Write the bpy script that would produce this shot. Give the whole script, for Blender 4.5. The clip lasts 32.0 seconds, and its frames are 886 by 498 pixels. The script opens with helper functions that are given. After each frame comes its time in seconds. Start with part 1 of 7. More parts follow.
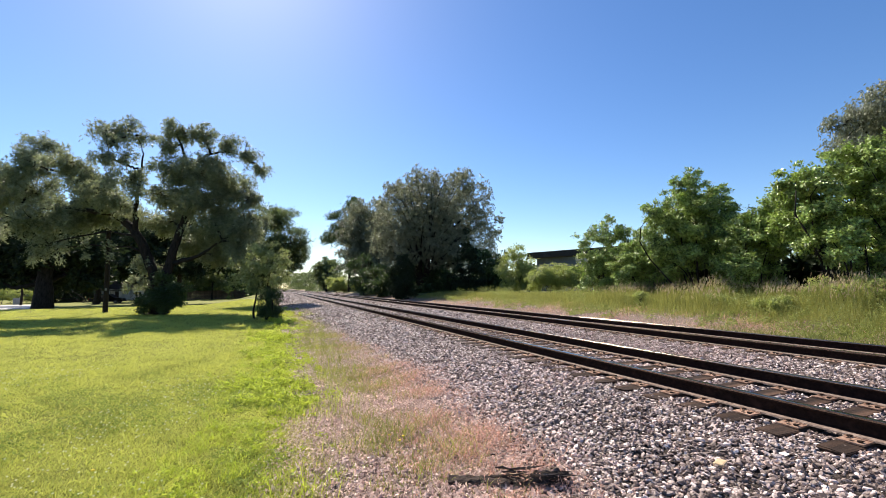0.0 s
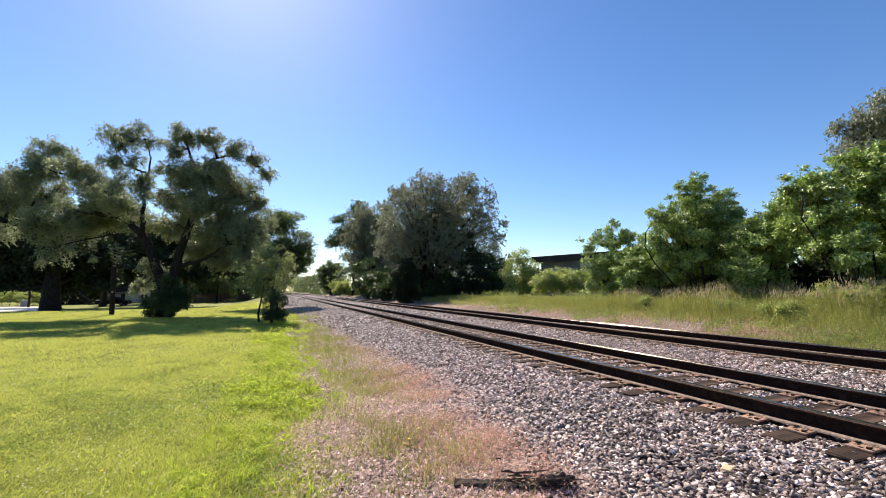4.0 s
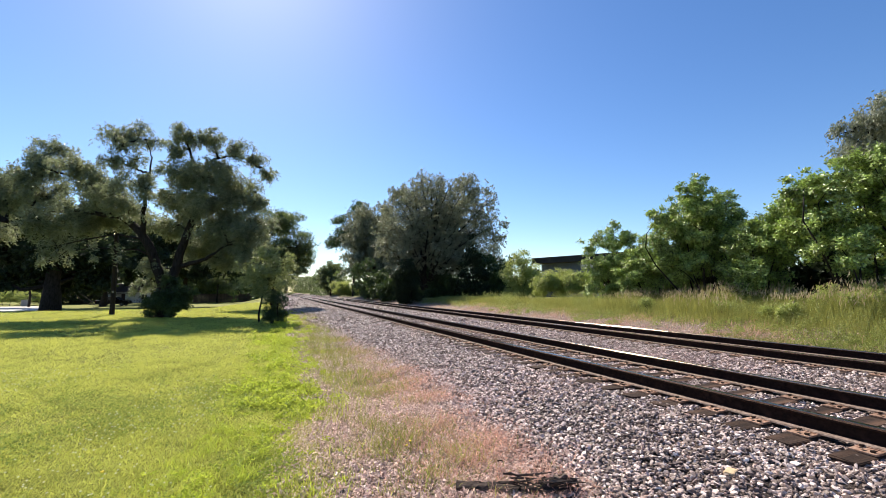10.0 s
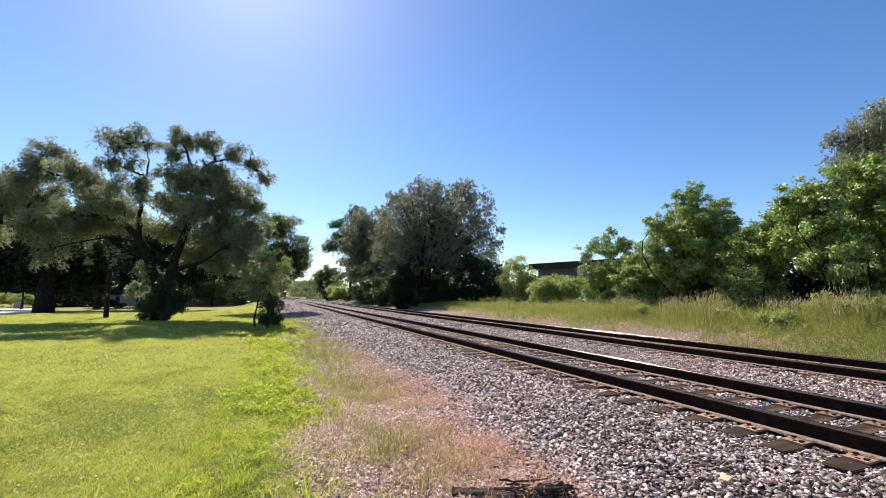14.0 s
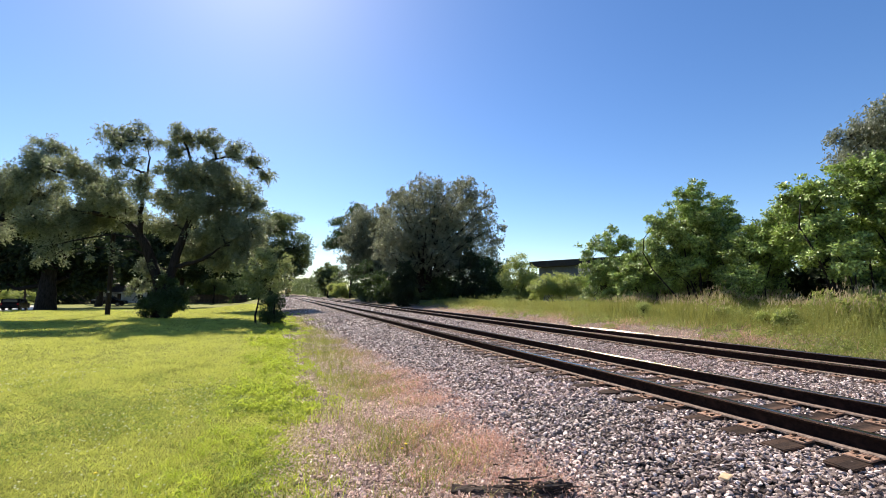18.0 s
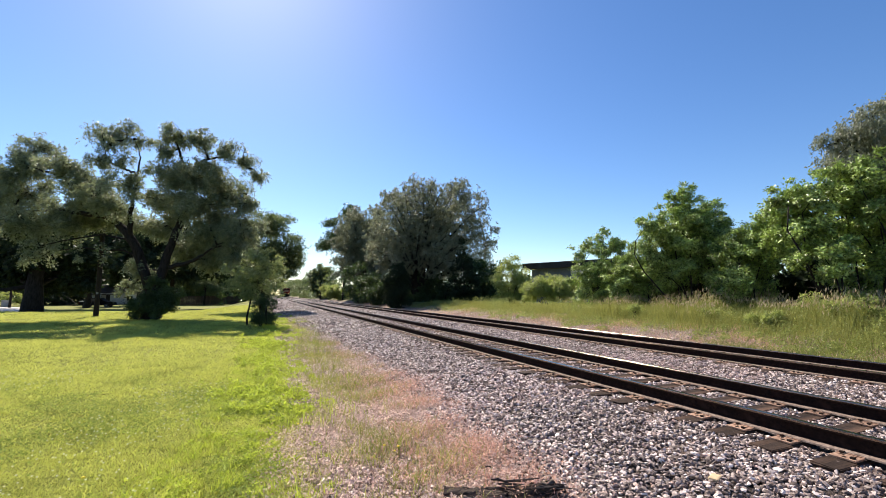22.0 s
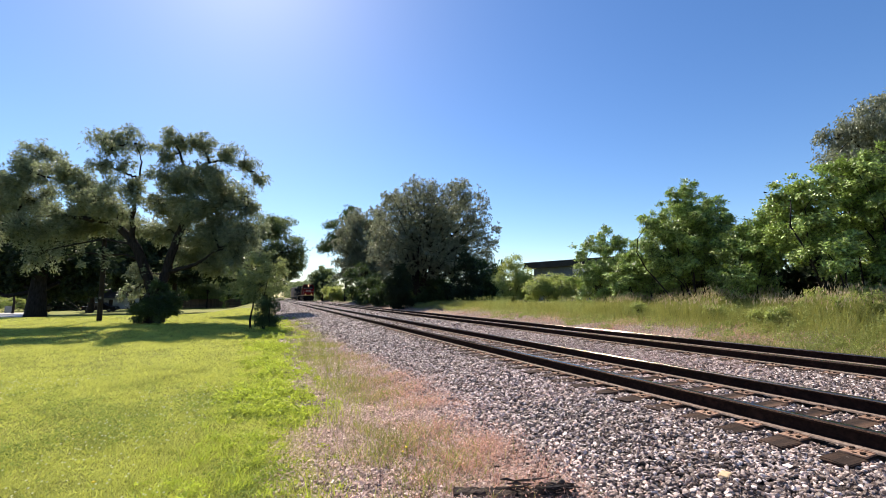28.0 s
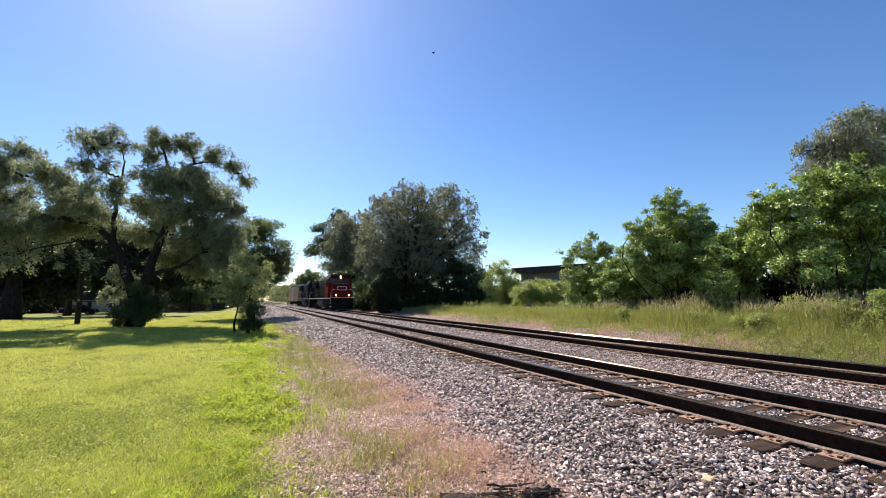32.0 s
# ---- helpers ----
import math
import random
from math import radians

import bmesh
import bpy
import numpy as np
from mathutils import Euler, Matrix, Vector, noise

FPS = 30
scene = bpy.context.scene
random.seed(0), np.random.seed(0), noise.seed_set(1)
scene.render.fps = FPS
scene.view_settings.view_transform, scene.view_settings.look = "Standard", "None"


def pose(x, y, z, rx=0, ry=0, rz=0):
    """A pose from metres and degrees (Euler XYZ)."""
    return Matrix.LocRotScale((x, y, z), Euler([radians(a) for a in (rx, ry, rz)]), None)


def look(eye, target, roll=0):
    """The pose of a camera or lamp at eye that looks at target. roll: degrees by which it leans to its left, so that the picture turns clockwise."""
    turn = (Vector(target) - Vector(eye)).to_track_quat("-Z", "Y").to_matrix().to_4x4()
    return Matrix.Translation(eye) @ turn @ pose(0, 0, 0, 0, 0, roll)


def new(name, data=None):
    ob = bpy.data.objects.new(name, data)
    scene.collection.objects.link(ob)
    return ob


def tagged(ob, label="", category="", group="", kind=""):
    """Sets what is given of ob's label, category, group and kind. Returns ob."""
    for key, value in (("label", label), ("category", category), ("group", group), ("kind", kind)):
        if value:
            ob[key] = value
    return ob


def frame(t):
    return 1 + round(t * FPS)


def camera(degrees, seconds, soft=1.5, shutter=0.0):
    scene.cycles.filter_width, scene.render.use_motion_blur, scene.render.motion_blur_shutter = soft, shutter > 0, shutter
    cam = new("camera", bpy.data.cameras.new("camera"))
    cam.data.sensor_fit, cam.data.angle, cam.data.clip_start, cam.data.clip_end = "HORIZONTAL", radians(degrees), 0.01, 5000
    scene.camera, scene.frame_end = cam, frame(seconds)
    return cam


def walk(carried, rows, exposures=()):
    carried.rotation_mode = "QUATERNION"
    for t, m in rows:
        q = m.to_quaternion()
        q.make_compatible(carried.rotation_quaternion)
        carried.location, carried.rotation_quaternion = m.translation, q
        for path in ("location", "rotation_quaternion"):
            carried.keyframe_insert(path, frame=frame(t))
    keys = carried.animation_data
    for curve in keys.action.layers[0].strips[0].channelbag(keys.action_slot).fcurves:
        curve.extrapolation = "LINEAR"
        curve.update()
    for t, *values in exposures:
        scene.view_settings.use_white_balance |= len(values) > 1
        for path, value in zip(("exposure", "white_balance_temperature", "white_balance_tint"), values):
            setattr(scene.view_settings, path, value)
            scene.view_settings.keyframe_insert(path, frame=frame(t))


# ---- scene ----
cam = camera(93.78, 32.0, soft=0.5)

walk(cam, [(t, pose(x, y, z, rx, ry, rz)) for t, x, y, z, rx, ry, rz in (
    (0, 0.000, 0.000, 1.224, 95.17, 0.50, -22.28),
    (0.5, 0.005, -0.000, 1.221, 95.40, 0.42, -22.70),
    (1, -0.005, -0.018, 1.221, 95.60, 0.36, -22.86),
    (1.5, -0.015, -0.017, 1.224, 95.71, 0.34, -22.79),
    (2, -0.021, -0.017, 1.222, 95.77, 0.29, -22.62),
    (2.5, -0.024, -0.021, 1.224, 95.75, 0.28, -22.40),
    (3, -0.025, -0.025, 1.226, 95.70, 0.28, -22.12),
    (3.5, -0.028, -0.019, 1.221, 95.72, 0.28, -21.91),
    (5.5, -0.031, -0.009, 1.222, 95.60, 0.22, -21.51),
    (6, -0.033, -0.003, 1.220, 95.57, 0.16, -21.60),
    (6.5, -0.029, -0.003, 1.218, 95.63, 0.16, -21.66),
    (7, -0.035, -0.006, 1.220, 95.68, 0.16, -21.71),
    (7.5, -0.035, -0.010, 1.225, 95.75, 0.19, -21.71),
    (8, -0.044, -0.012, 1.222, 95.82, 0.16, -21.76),
    (8.5, -0.040, -0.005, 1.219, 95.92, 0.15, -21.82),
    (9, -0.047, -0.005, 1.226, 95.90, 0.15, -21.84),
    (9.5, -0.040, 0.000, 1.222, 95.91, 0.14, -21.82),
    (10, -0.042, 0.002, 1.224, 95.84, 0.09, -21.73),
    (10.5, -0.045, 0.006, 1.222, 95.78, 0.02, -21.63),
    (11, -0.049, -0.001, 1.219, 95.76, -0.05, -21.61),
    (11.5, -0.048, -0.002, 1.219, 95.78, -0.09, -21.69),
    (12, -0.049, -0.005, 1.222, 95.86, -0.16, -21.84),
    (12.5, -0.047, -0.005, 1.224, 96.04, -0.16, -22.02),
    (13, -0.043, -0.009, 1.225, 96.25, -0.22, -22.12),
    (13.5, -0.052, -0.014, 1.226, 96.44, -0.27, -22.20),
    (14, -0.055, -0.011, 1.227, 96.53, -0.32, -22.20),
    (14.5, -0.047, -0.010, 1.227, 96.55, -0.34, -22.12),
    (16.5, -0.049, -0.002, 1.225, 96.34, -0.40, -21.82),
    (17, -0.038, 0.002, 1.227, 96.30, -0.40, -21.85),
    (17.5, -0.040, 0.004, 1.223, 96.28, -0.43, -21.96),
    (18, -0.041, -0.003, 1.227, 96.21, -0.40, -22.08),
    (18.5, -0.036, -0.002, 1.227, 96.20, -0.37, -22.15),
    (19, -0.039, 0.000, 1.227, 96.20, -0.37, -22.20),
    (19.5, -0.044, -0.009, 1.225, 96.26, -0.38, -22.22),
    (20, -0.040, -0.012, 1.230, 96.30, -0.41, -22.26),
    (20.5, -0.048, -0.018, 1.228, 96.36, -0.45, -22.43),
    (21, -0.040, -0.016, 1.228, 96.40, -0.45, -22.65),
    (21.5, -0.043, -0.018, 1.230, 96.42, -0.48, -22.87),
    (22, -0.043, -0.013, 1.231, 96.45, -0.47, -23.02),
    (22.5, -0.038, -0.007, 1.231, 96.46, -0.48, -23.10),
    (23, -0.043, -0.007, 1.234, 96.42, -0.54, -23.15),
    (23.5, -0.044, -0.003, 1.229, 96.38, -0.54, -23.22),
    (24, -0.059, -0.001, 1.232, 96.29, -0.38, -23.21),
    (24.5, -0.092, 0.013, 1.230, 96.28, -0.13, -23.12),
    (25, -0.116, 0.017, 1.228, 96.32, 0.15, -22.94),
    (25.5, -0.122, 0.017, 1.224, 96.43, 0.40, -22.73),
    (27.5, -0.086, 0.001, 1.228, 96.57, 0.30, -22.65),
    (28, -0.084, 0.004, 1.232, 96.48, 0.26, -22.78),
    (28.5, -0.090, 0.005, 1.227, 96.45, 0.16, -22.97),
    (29, -0.090, 0.006, 1.231, 96.41, 0.08, -23.17),
    (29.5, -0.088, 0.013, 1.229, 96.48, 0.04, -23.30),
    (30, -0.089, 0.013, 1.226, 96.62, 0.01, -23.41),
    (30.5, -0.089, 0.013, 1.226, 96.77, 0.02, -23.52),
    (31, -0.100, 0.005, 1.229, 96.88, -0.04, -23.72),
    (31.5, -0.092, 0.005, 1.227, 97.00, -0.06, -24.03),
    (32, -0.090, 0.005, 1.231, 97.12, -0.10, -24.49),
)])

# ---- light ----
SUN_AZ, SUN_EL = radians(-5.7), radians(44)
TO_SUN = Vector((math.sin(SUN_AZ) * math.cos(SUN_EL), math.cos(SUN_AZ) * math.cos(SUN_EL), math.sin(SUN_EL)))
world = bpy.data.worlds.new("sky")
scene.world = world
world.use_nodes = True
wn, wl = world.node_tree.nodes, world.node_tree.links
sky = wn.new("ShaderNodeTexSky")
sky.sky_type, sky.sun_disc = "NISHITA", False
sky.sun_elevation, sky.sun_rotation = SUN_EL, SUN_AZ
sky.altitude, sky.air_density, sky.dust_density, sky.ozone_density = 200, 1.0, 0.3, 3.0
tint = wn.new("ShaderNodeHueSaturation")
tint.inputs["Saturation"].default_value, tint.inputs["Hue"].default_value = 1.2, 0.506
wl.new(sky.outputs[0], tint.inputs["Color"])
wl.new(tint.outputs[0], wn["Background"].inputs[0])
wn["Background"].inputs[1].default_value = 0.081
sun = new("sun", bpy.data.lights.new("sun", "SUN"))
sun.data.energy, sun.data.angle, sun.data.color = 5.0, radians(0.53), (1.0, 0.9, 0.76)
sun.matrix_basis = look((0, 0, 60), tuple(Vector((0, 0, 60)) - TO_SUN))
scene.view_settings.exposure = 1.0


# ---- mesh helpers ----
rng = np.random.default_rng(7)


def mesh_np(name, verts, faces, material=None, smooth=False):
    """A mesh from arrays of corners and of equal-sided faces."""
    verts, faces = np.asarray(verts, np.float32), np.asarray(faces, np.int32)
    me = bpy.data.meshes.new(name)
    n, k = faces.shape
    me.vertices.add(len(verts))
    me.vertices.foreach_set("co", verts.ravel())
    me.loops.add(n * k)
    me.loops.foreach_set("vertex_index", faces.ravel())
    me.polygons.add(n)
    me.polygons.foreach_set("loop_start", np.arange(0, n * k, k, dtype=np.int32))
    me.polygons.foreach_set("use_smooth", np.full(n, smooth))
    me.update(calc_edges=True)
    if material:
        me.materials.append(material)
    return me


def mesh_bm(name, bm, material=None, smooth=False):
    me = bpy.data.meshes.new(name)
    bmesh.ops.recalc_face_normals(bm, faces=bm.faces)
    bm.to_mesh(me)
    bm.free()
    for p in me.polygons:
        p.use_smooth = smooth
    if material:
        me.materials.append(material)
    return me


def part(name, bm, material, parent, label="", smooth=False):
    """One mesh object under a thing or a part."""
    me = bm if isinstance(bm, bpy.types.Mesh) else mesh_bm(name, bm, None, smooth)
    if material and not me.materials:
        me.materials.append(material)
    ob = new(name, me)
    ob.parent = parent
    return tagged(ob, label)


def thing(name, x, y, z, label, category, group="", kind="", rz=0):
    ob = new(name)
    ob.empty_display_size = 0.2
    ob.matrix_basis = pose(x, y, z, 0, 0, rz)
    return tagged(ob, label, category, group, kind)


def box(bm, x0, x1, y0, y1, z0, z1, bevel=0.0):
    made = bmesh.ops.create_cube(bm, size=1)["verts"]
    for v in made:
        v.co = ((x0 + x1) / 2 + v.co.x * (x1 - x0), (y0 + y1) / 2 + v.co.y * (y1 - y0), (z0 + z1) / 2 + v.co.z * (z1 - z0))
    if bevel:
        edges = list({e for v in made for e in v.link_edges})
        bmesh.ops.bevel(bm, geom=edges, offset=bevel, segments=2, affect="EDGES", profile=0.5)
    return bm


def boxes(*rows, bevel=0.0):
    bm = bmesh.new()
    for r in rows:
        box(bm, *r, bevel=bevel)
    return bm


def extrude_profile(profile, a, b, axis="y"):
    """A solid of one outline, drawn out along an axis from a to b."""
    bm = bmesh.new()
    rings = []
    for s in (a, b):
        if axis == "y":
            rings.append([bm.verts.new((u, s, v)) for u, v in profile])
        else:
            rings.append([bm.verts.new((s, u, v)) for u, v in profile])
    n = len(profile)
    for i in range(n):
        bm.faces.new((rings[0][i], rings[0][(i + 1) % n], rings[1][(i + 1) % n], rings[1][i]))
    bm.faces.new(rings[0])
    bm.faces.new(list(reversed(rings[1])))
    return bm


def tube_arrays(points, radii, sides=7):
    """Corners and quads of a tapered tube along points."""
    pts = np.asarray(points, float)
    rad = np.asarray(radii, float)
    tang = np.gradient(pts, axis=0)
    tang /= np.linalg.norm(tang, axis=1, keepdims=True) + 1e-9
    ref = np.where(np.abs(tang[:, 2:3]) > 0.9, [[1.0, 0, 0]], [[0, 0, 1.0]])
    a = np.cross(tang, ref)
    a /= np.linalg.norm(a, axis=1, keepdims=True) + 1e-9
    b = np.cross(tang, a)
    ang = np.linspace(0, 2 * np.pi, sides, endpoint=False)
    v = pts[:, None] + rad[:, None, None] * (a[:, None] * np.cos(ang)[None, :, None] + b[:, None] * np.sin(ang)[None, :, None])
    n = len(pts)
    i, j = np.meshgrid(np.arange(n - 1), np.arange(sides), indexing="ij")
    k = (j + 1) % sides
    f = np.stack([i * sides + j, i * sides + k, (i + 1) * sides + k, (i + 1) * sides + j], -1).reshape(-1, 4)
    return v.reshape(-1, 3), f


def merge(chunks):
    vs, fs, o = [], [], 0
    for v, f in chunks:
        vs.append(v)
        fs.append(f + o)
        o += len(v)
    return np.concatenate(vs), np.concatenate(fs)


def rod(bm, p, q, r, sides=8):
    """A round bar from p to q."""
    p, q = Vector(p), Vector(q)
    d = q - p
    m = Matrix.Translation((p + q) / 2) @ d.to_track_quat("Z", "Y").to_matrix().to_4x4()
    bmesh.ops.create_cone(bm, cap_ends=True, segments=sides, radius1=r, radius2=r, depth=d.length, matrix=m)
    return bm


# ---- materials ----
def nodes_of(name):
    m = bpy.data.materials.new(name)
    m.use_nodes = True
    n, l = m.node_tree.nodes, m.node_tree.links
    return m, n, l, n["Principled BSDF"]


def noise_node(n, l, coord, scale, detail=4, rough=0.6):
    t = n.new("ShaderNodeTexNoise")
    t.inputs["Scale"].default_value, t.inputs["Detail"].default_value, t.inputs["Roughness"].default_value = scale, detail, rough
    l.new(coord, t.inputs["Vector"])
    return t.outputs["Fac"]


def ramp_node(n, l, fac, stops):
    r = n.new("ShaderNodeValToRGB")
    els = r.color_ramp.elements
    while len(els) < len(stops):
        els.new(0.5)
    for e, (p, c) in zip(els, stops):
        e.position, e.color = p, (*c, 1)
    l.new(fac, r.inputs[0])
    return r.outputs[0]


def mix_node(n, l, fac, a, b, mode="MIX"):
    m = n.new("ShaderNodeMix")
    m.data_type, m.blend_type = "RGBA", mode
    for value, sock in ((fac, m.inputs[0]), (a, m.inputs[6]), (b, m.inputs[7])):
        if isinstance(value, (int, float)):
            sock.default_value = value
        elif isinstance(value, tuple):
            sock.default_value = (*value, 1)
        else:
            l.new(value, sock)
    return m.outputs[2]


def math_node(n, l, op, a, b=0.0, clamp=False):
    m = n.new("ShaderNodeMath")
    m.operation, m.use_clamp = op, clamp
    for value, sock in ((a, m.inputs[0]), (b, m.inputs[1])):
        if isinstance(value, (int, float)):
            sock.default_value = value
        else:
            l.new(value, sock)
    return m.outputs[0]


def bump_node(n, l, height, strength, dist):
    b = n.new("ShaderNodeBump")
    b.inputs["Strength"].default_value, b.inputs["Distance"].default_value = strength, dist
    l.new(height, b.inputs["Height"])
    return b.outputs[0]


def surface(name, dark, light, scale, rough=0.8, metal=0.0, bump=0.3, dist=0.01, stain=None, stain_scale=0.8, stain_at=0.55, varied=0.0, stretch=None, spec=None):
    """A worn surface: grain between two colours, larger stains, fine relief; varied: how far single pieces differ."""
    m, n, l, bsdf = nodes_of(name)
    tc = n.new("ShaderNodeTexCoord")
    coord = tc.outputs["Object"]
    if stretch:
        mp = n.new("ShaderNodeMapping")
        mp.inputs["Scale"].default_value = stretch
        l.new(coord, mp.inputs["Vector"])
        coord = mp.outputs[0]
    fac = noise_node(n, l, coord, scale)
    col = ramp_node(n, l, fac, [(0.3, dark), (0.72, light)])
    if stain:
        big = noise_node(n, l, coord, stain_scale, 5)
        s = ramp_node(n, l, big, [(stain_at - 0.07, (0, 0, 0)), (stain_at + 0.12, (1, 1, 1))])
        col = mix_node(n, l, s, col, stain)
    if varied:
        info = n.new("ShaderNodeObjectInfo")
        v = math_node(n, l, "MULTIPLY_ADD", info.outputs["Random"], varied)
        v.node.inputs[2].default_value = 1.0 - varied / 2
        hsv = n.new("ShaderNodeHueSaturation")
        l.new(v, hsv.inputs["Value"])
        l.new(col, hsv.inputs["Color"])
        col = hsv.outputs[0]
    l.new(col, bsdf.inputs["Base Color"])
    bsdf.inputs["Roughness"].default_value, bsdf.inputs["Metallic"].default_value = rough, metal
    bsdf.inputs["Specular IOR Level"].default_value = spec if spec is not None else (0.12 if rough >= 0.75 else 0.45)
    if bump:
        l.new(bump_node(n, l, noise_node(n, l, coord, scale * 2.5, 6), bump, dist), bsdf.inputs["Normal"])
    return m


def foliage(name, dark, light, back, share=0.42, rough=0.45, gloss=0.4, patch=0.9, weight=0.75):
    """Leaves: each its own green, and light shows through them."""
    m, n, l, bsdf = nodes_of(name)
    geo = n.new("ShaderNodeNewGeometry")
    tc = n.new("ShaderNodeTexCoord")
    big = noise_node(n, l, tc.outputs["Object"], patch, 5, 0.65)
    f = math_node(n, l, "ADD", math_node(n, l, "MULTIPLY", geo.outputs["Random Per Island"], 0.55), math_node(n, l, "MULTIPLY", big, weight))
    col = ramp_node(n, l, f, [(0.3 + (weight - 0.75) * 0.45, dark), (0.9 + (weight - 0.75) * 0.5, light)])
    l.new(col, bsdf.inputs["Base Color"])
    bsdf.inputs["Roughness"].default_value = rough
    bsdf.inputs["Specular IOR Level"].default_value = gloss
    tr = n.new("ShaderNodeBsdfTranslucent")
    l.new(mix_node(n, l, 0.6, col, back), tr.inputs["Color"])
    mx = n.new("ShaderNodeMixShader")
    mx.inputs[0].default_value = share
    l.new(bsdf.outputs[0], mx.inputs[1])
    l.new(tr.outputs[0], mx.inputs[2])
    l.new(mx.outputs[0], n["Material Output"].inputs["Surface"])
    return m


def stone_material(name, joined, warm=0.0, gloss=0.32, pale=1.0):
    m, n, l, bsdf = nodes_of(name)
    tc = n.new("ShaderNodeTexCoord")
    if joined:
        rnd = n.new("ShaderNodeNewGeometry").outputs["Random Per Island"]
    else:
        rnd = n.new("ShaderNodeObjectInfo").outputs["Random"]
    rnd = math_node(n, l, "POWER", rnd, pale)
    col = ramp_node(n, l, rnd, [(0.0, (0.03, 0.024, 0.022)), (0.36, (0.08, 0.066, 0.061)), (0.65, (0.31, 0.262, 0.246)), (0.88, (0.76, 0.69, 0.66)), (1.0, (0.32, 0.2, 0.155))])
    col = mix_node(n, l, warm, col, (0.82, 0.58, 0.48))
    grain = noise_node(n, l, tc.outputs["Object"], 60, 5)
    col = mix_node(n, l, 0.35, col, ramp_node(n, l, grain, [(0.3, (0.12, 0.1, 0.1)), (0.7, (0.6, 0.55, 0.55))]), "OVERLAY")
    l.new(col, bsdf.inputs["Base Color"])
    bsdf.inputs["Roughness"].default_value = 0.55
    bsdf.inputs["Specular IOR Level"].default_value = gloss
    l.new(bump_node(n, l, grain, 0.25, 0.004), bsdf.inputs["Normal"])
    return m


def ground_material():
    """Mown lawn on one side, gravelly verge by the tracks, rough meadow beyond them."""
    m, n, l, bsdf = nodes_of("ground_cover")
    tc = n.new("ShaderNodeTexCoord")
    sep = n.new("ShaderNodeSeparateXYZ")
    l.new(tc.outputs["Object"], sep.inputs[0])
    wob = noise_node(n, l, tc.outputs["Object"], 0.7, 4)
    x = math_node(n, l, "ADD", sep.outputs[0], math_node(n, l, "MULTIPLY", math_node(n, l, "SUBTRACT", wob, 0.5), 2.0))
    fine = noise_node(n, l, tc.outputs["Object"], 30, 6, 0.7)
    mid = noise_node(n, l, tc.outputs["Object"], 1.6, 5)
    lawn = mix_node(n, l, mid, ramp_node(n, l, fine, [(0.3, (0.035, 0.055, 0.008)), (0.7, (0.2, 0.22, 0.035))]), ramp_node(n, l, fine, [(0.3, (0.08, 0.085, 0.015)), (0.7, (0.34, 0.32, 0.06))]))
    soil = mix_node(n, l, mid, ramp_node(n, l, fine, [(0.3, (0.06, 0.043, 0.036)), (0.7, (0.36, 0.275, 0.23))]), ramp_node(n, l, fine, [(0.3, (0.07, 0.05, 0.04)), (0.7, (0.33, 0.25, 0.2))]))
    meadow = ramp_node(n, l, fine, [(0.3, (0.08, 0.1, 0.02)), (0.7, (0.24, 0.22, 0.07))])

    def edge(at, width):
        s = math_node(n, l, "DIVIDE", math_node(n, l, "SUBTRACT", x, at), width, True)
        return s
    away = math_node(n, l, "MULTIPLY", math_node(n, l, "DIVIDE", math_node(n, l, "SUBTRACT", sep.outputs[1], 8.0), 10.0, True), 0.9)
    away = math_node(n, l, "SUBTRACT", away, math_node(n, l, "MULTIPLY", math_node(n, l, "DIVIDE", math_node(n, l, "SUBTRACT", sep.outputs[1], 28.0), 10.0, True), 2.0))
    verge = math_node(n, l, "MULTIPLY", math_node(n, l, "DIVIDE", math_node(n, l, "SUBTRACT", math_node(n, l, "ADD", x, 0.1), away), 0.7, True), math_node(n, l, "SUBTRACT", 1.0, math_node(n, l, "DIVIDE", math_node(n, l, "SUBTRACT", sep.outputs[1], 300.0), 100.0, True)))
    beyond = edge(12.5, 0.3)
    col = mix_node(n, l, math_node(n, l, "MAXIMUM", verge, beyond), lawn, soil)
    col = mix_node(n, l, edge(16.3, 1.2), col, meadow)
    l.new(col, bsdf.inputs["Base Color"])
    bsdf.inputs["Roughness"].default_value = 0.9
    bsdf.inputs["Specular IOR Level"].default_value = 0.15
    l.new(bump_node(n, l, fine, 0.8, 0.03), bsdf.inputs["Normal"])
    return m


GROUND = ground_material()
BALLAST_BED = surface("ballast_bed", (0.014, 0.011, 0.01), (0.1, 0.08, 0.072), 22, 0.9, bump=1.0, dist=0.04, stain=(0.17, 0.11, 0.08), stain_at=0.62)
STONE = stone_material("crushed_stone", False, 0.12, 0.28, 1.15)
STONES = stone_material("crushed_stones", True, 0.12, 0.28, 1.15)
GRAVEL = stone_material("pinkish_gravel", True, 0.42, 0.35, 0.66)
# stones further along: paler, warmer and less glossy than the near ones
STONES_FAR = stone_material("paler_crushed_stones", True, 0.18, 0.14, 0.75)
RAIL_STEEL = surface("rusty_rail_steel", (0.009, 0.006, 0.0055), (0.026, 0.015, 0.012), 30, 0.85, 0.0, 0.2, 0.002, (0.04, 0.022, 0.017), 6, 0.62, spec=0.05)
# tan dust, made paler to carry the light on the foot's top
FOOT_DUST_LIT = surface("dusty_lit_rail_foot", (0.1, 0.07, 0.058), (0.3, 0.23, 0.195), 25, 0.85, 0, 0.2, 0.002)
RAIL_TOP = surface("polished_rail_head", (0.2, 0.15, 0.12), (0.32, 0.255, 0.21), 40, 0.19, 1.0, 0.0, 0.0005, stretch=(1, 0.05, 1))
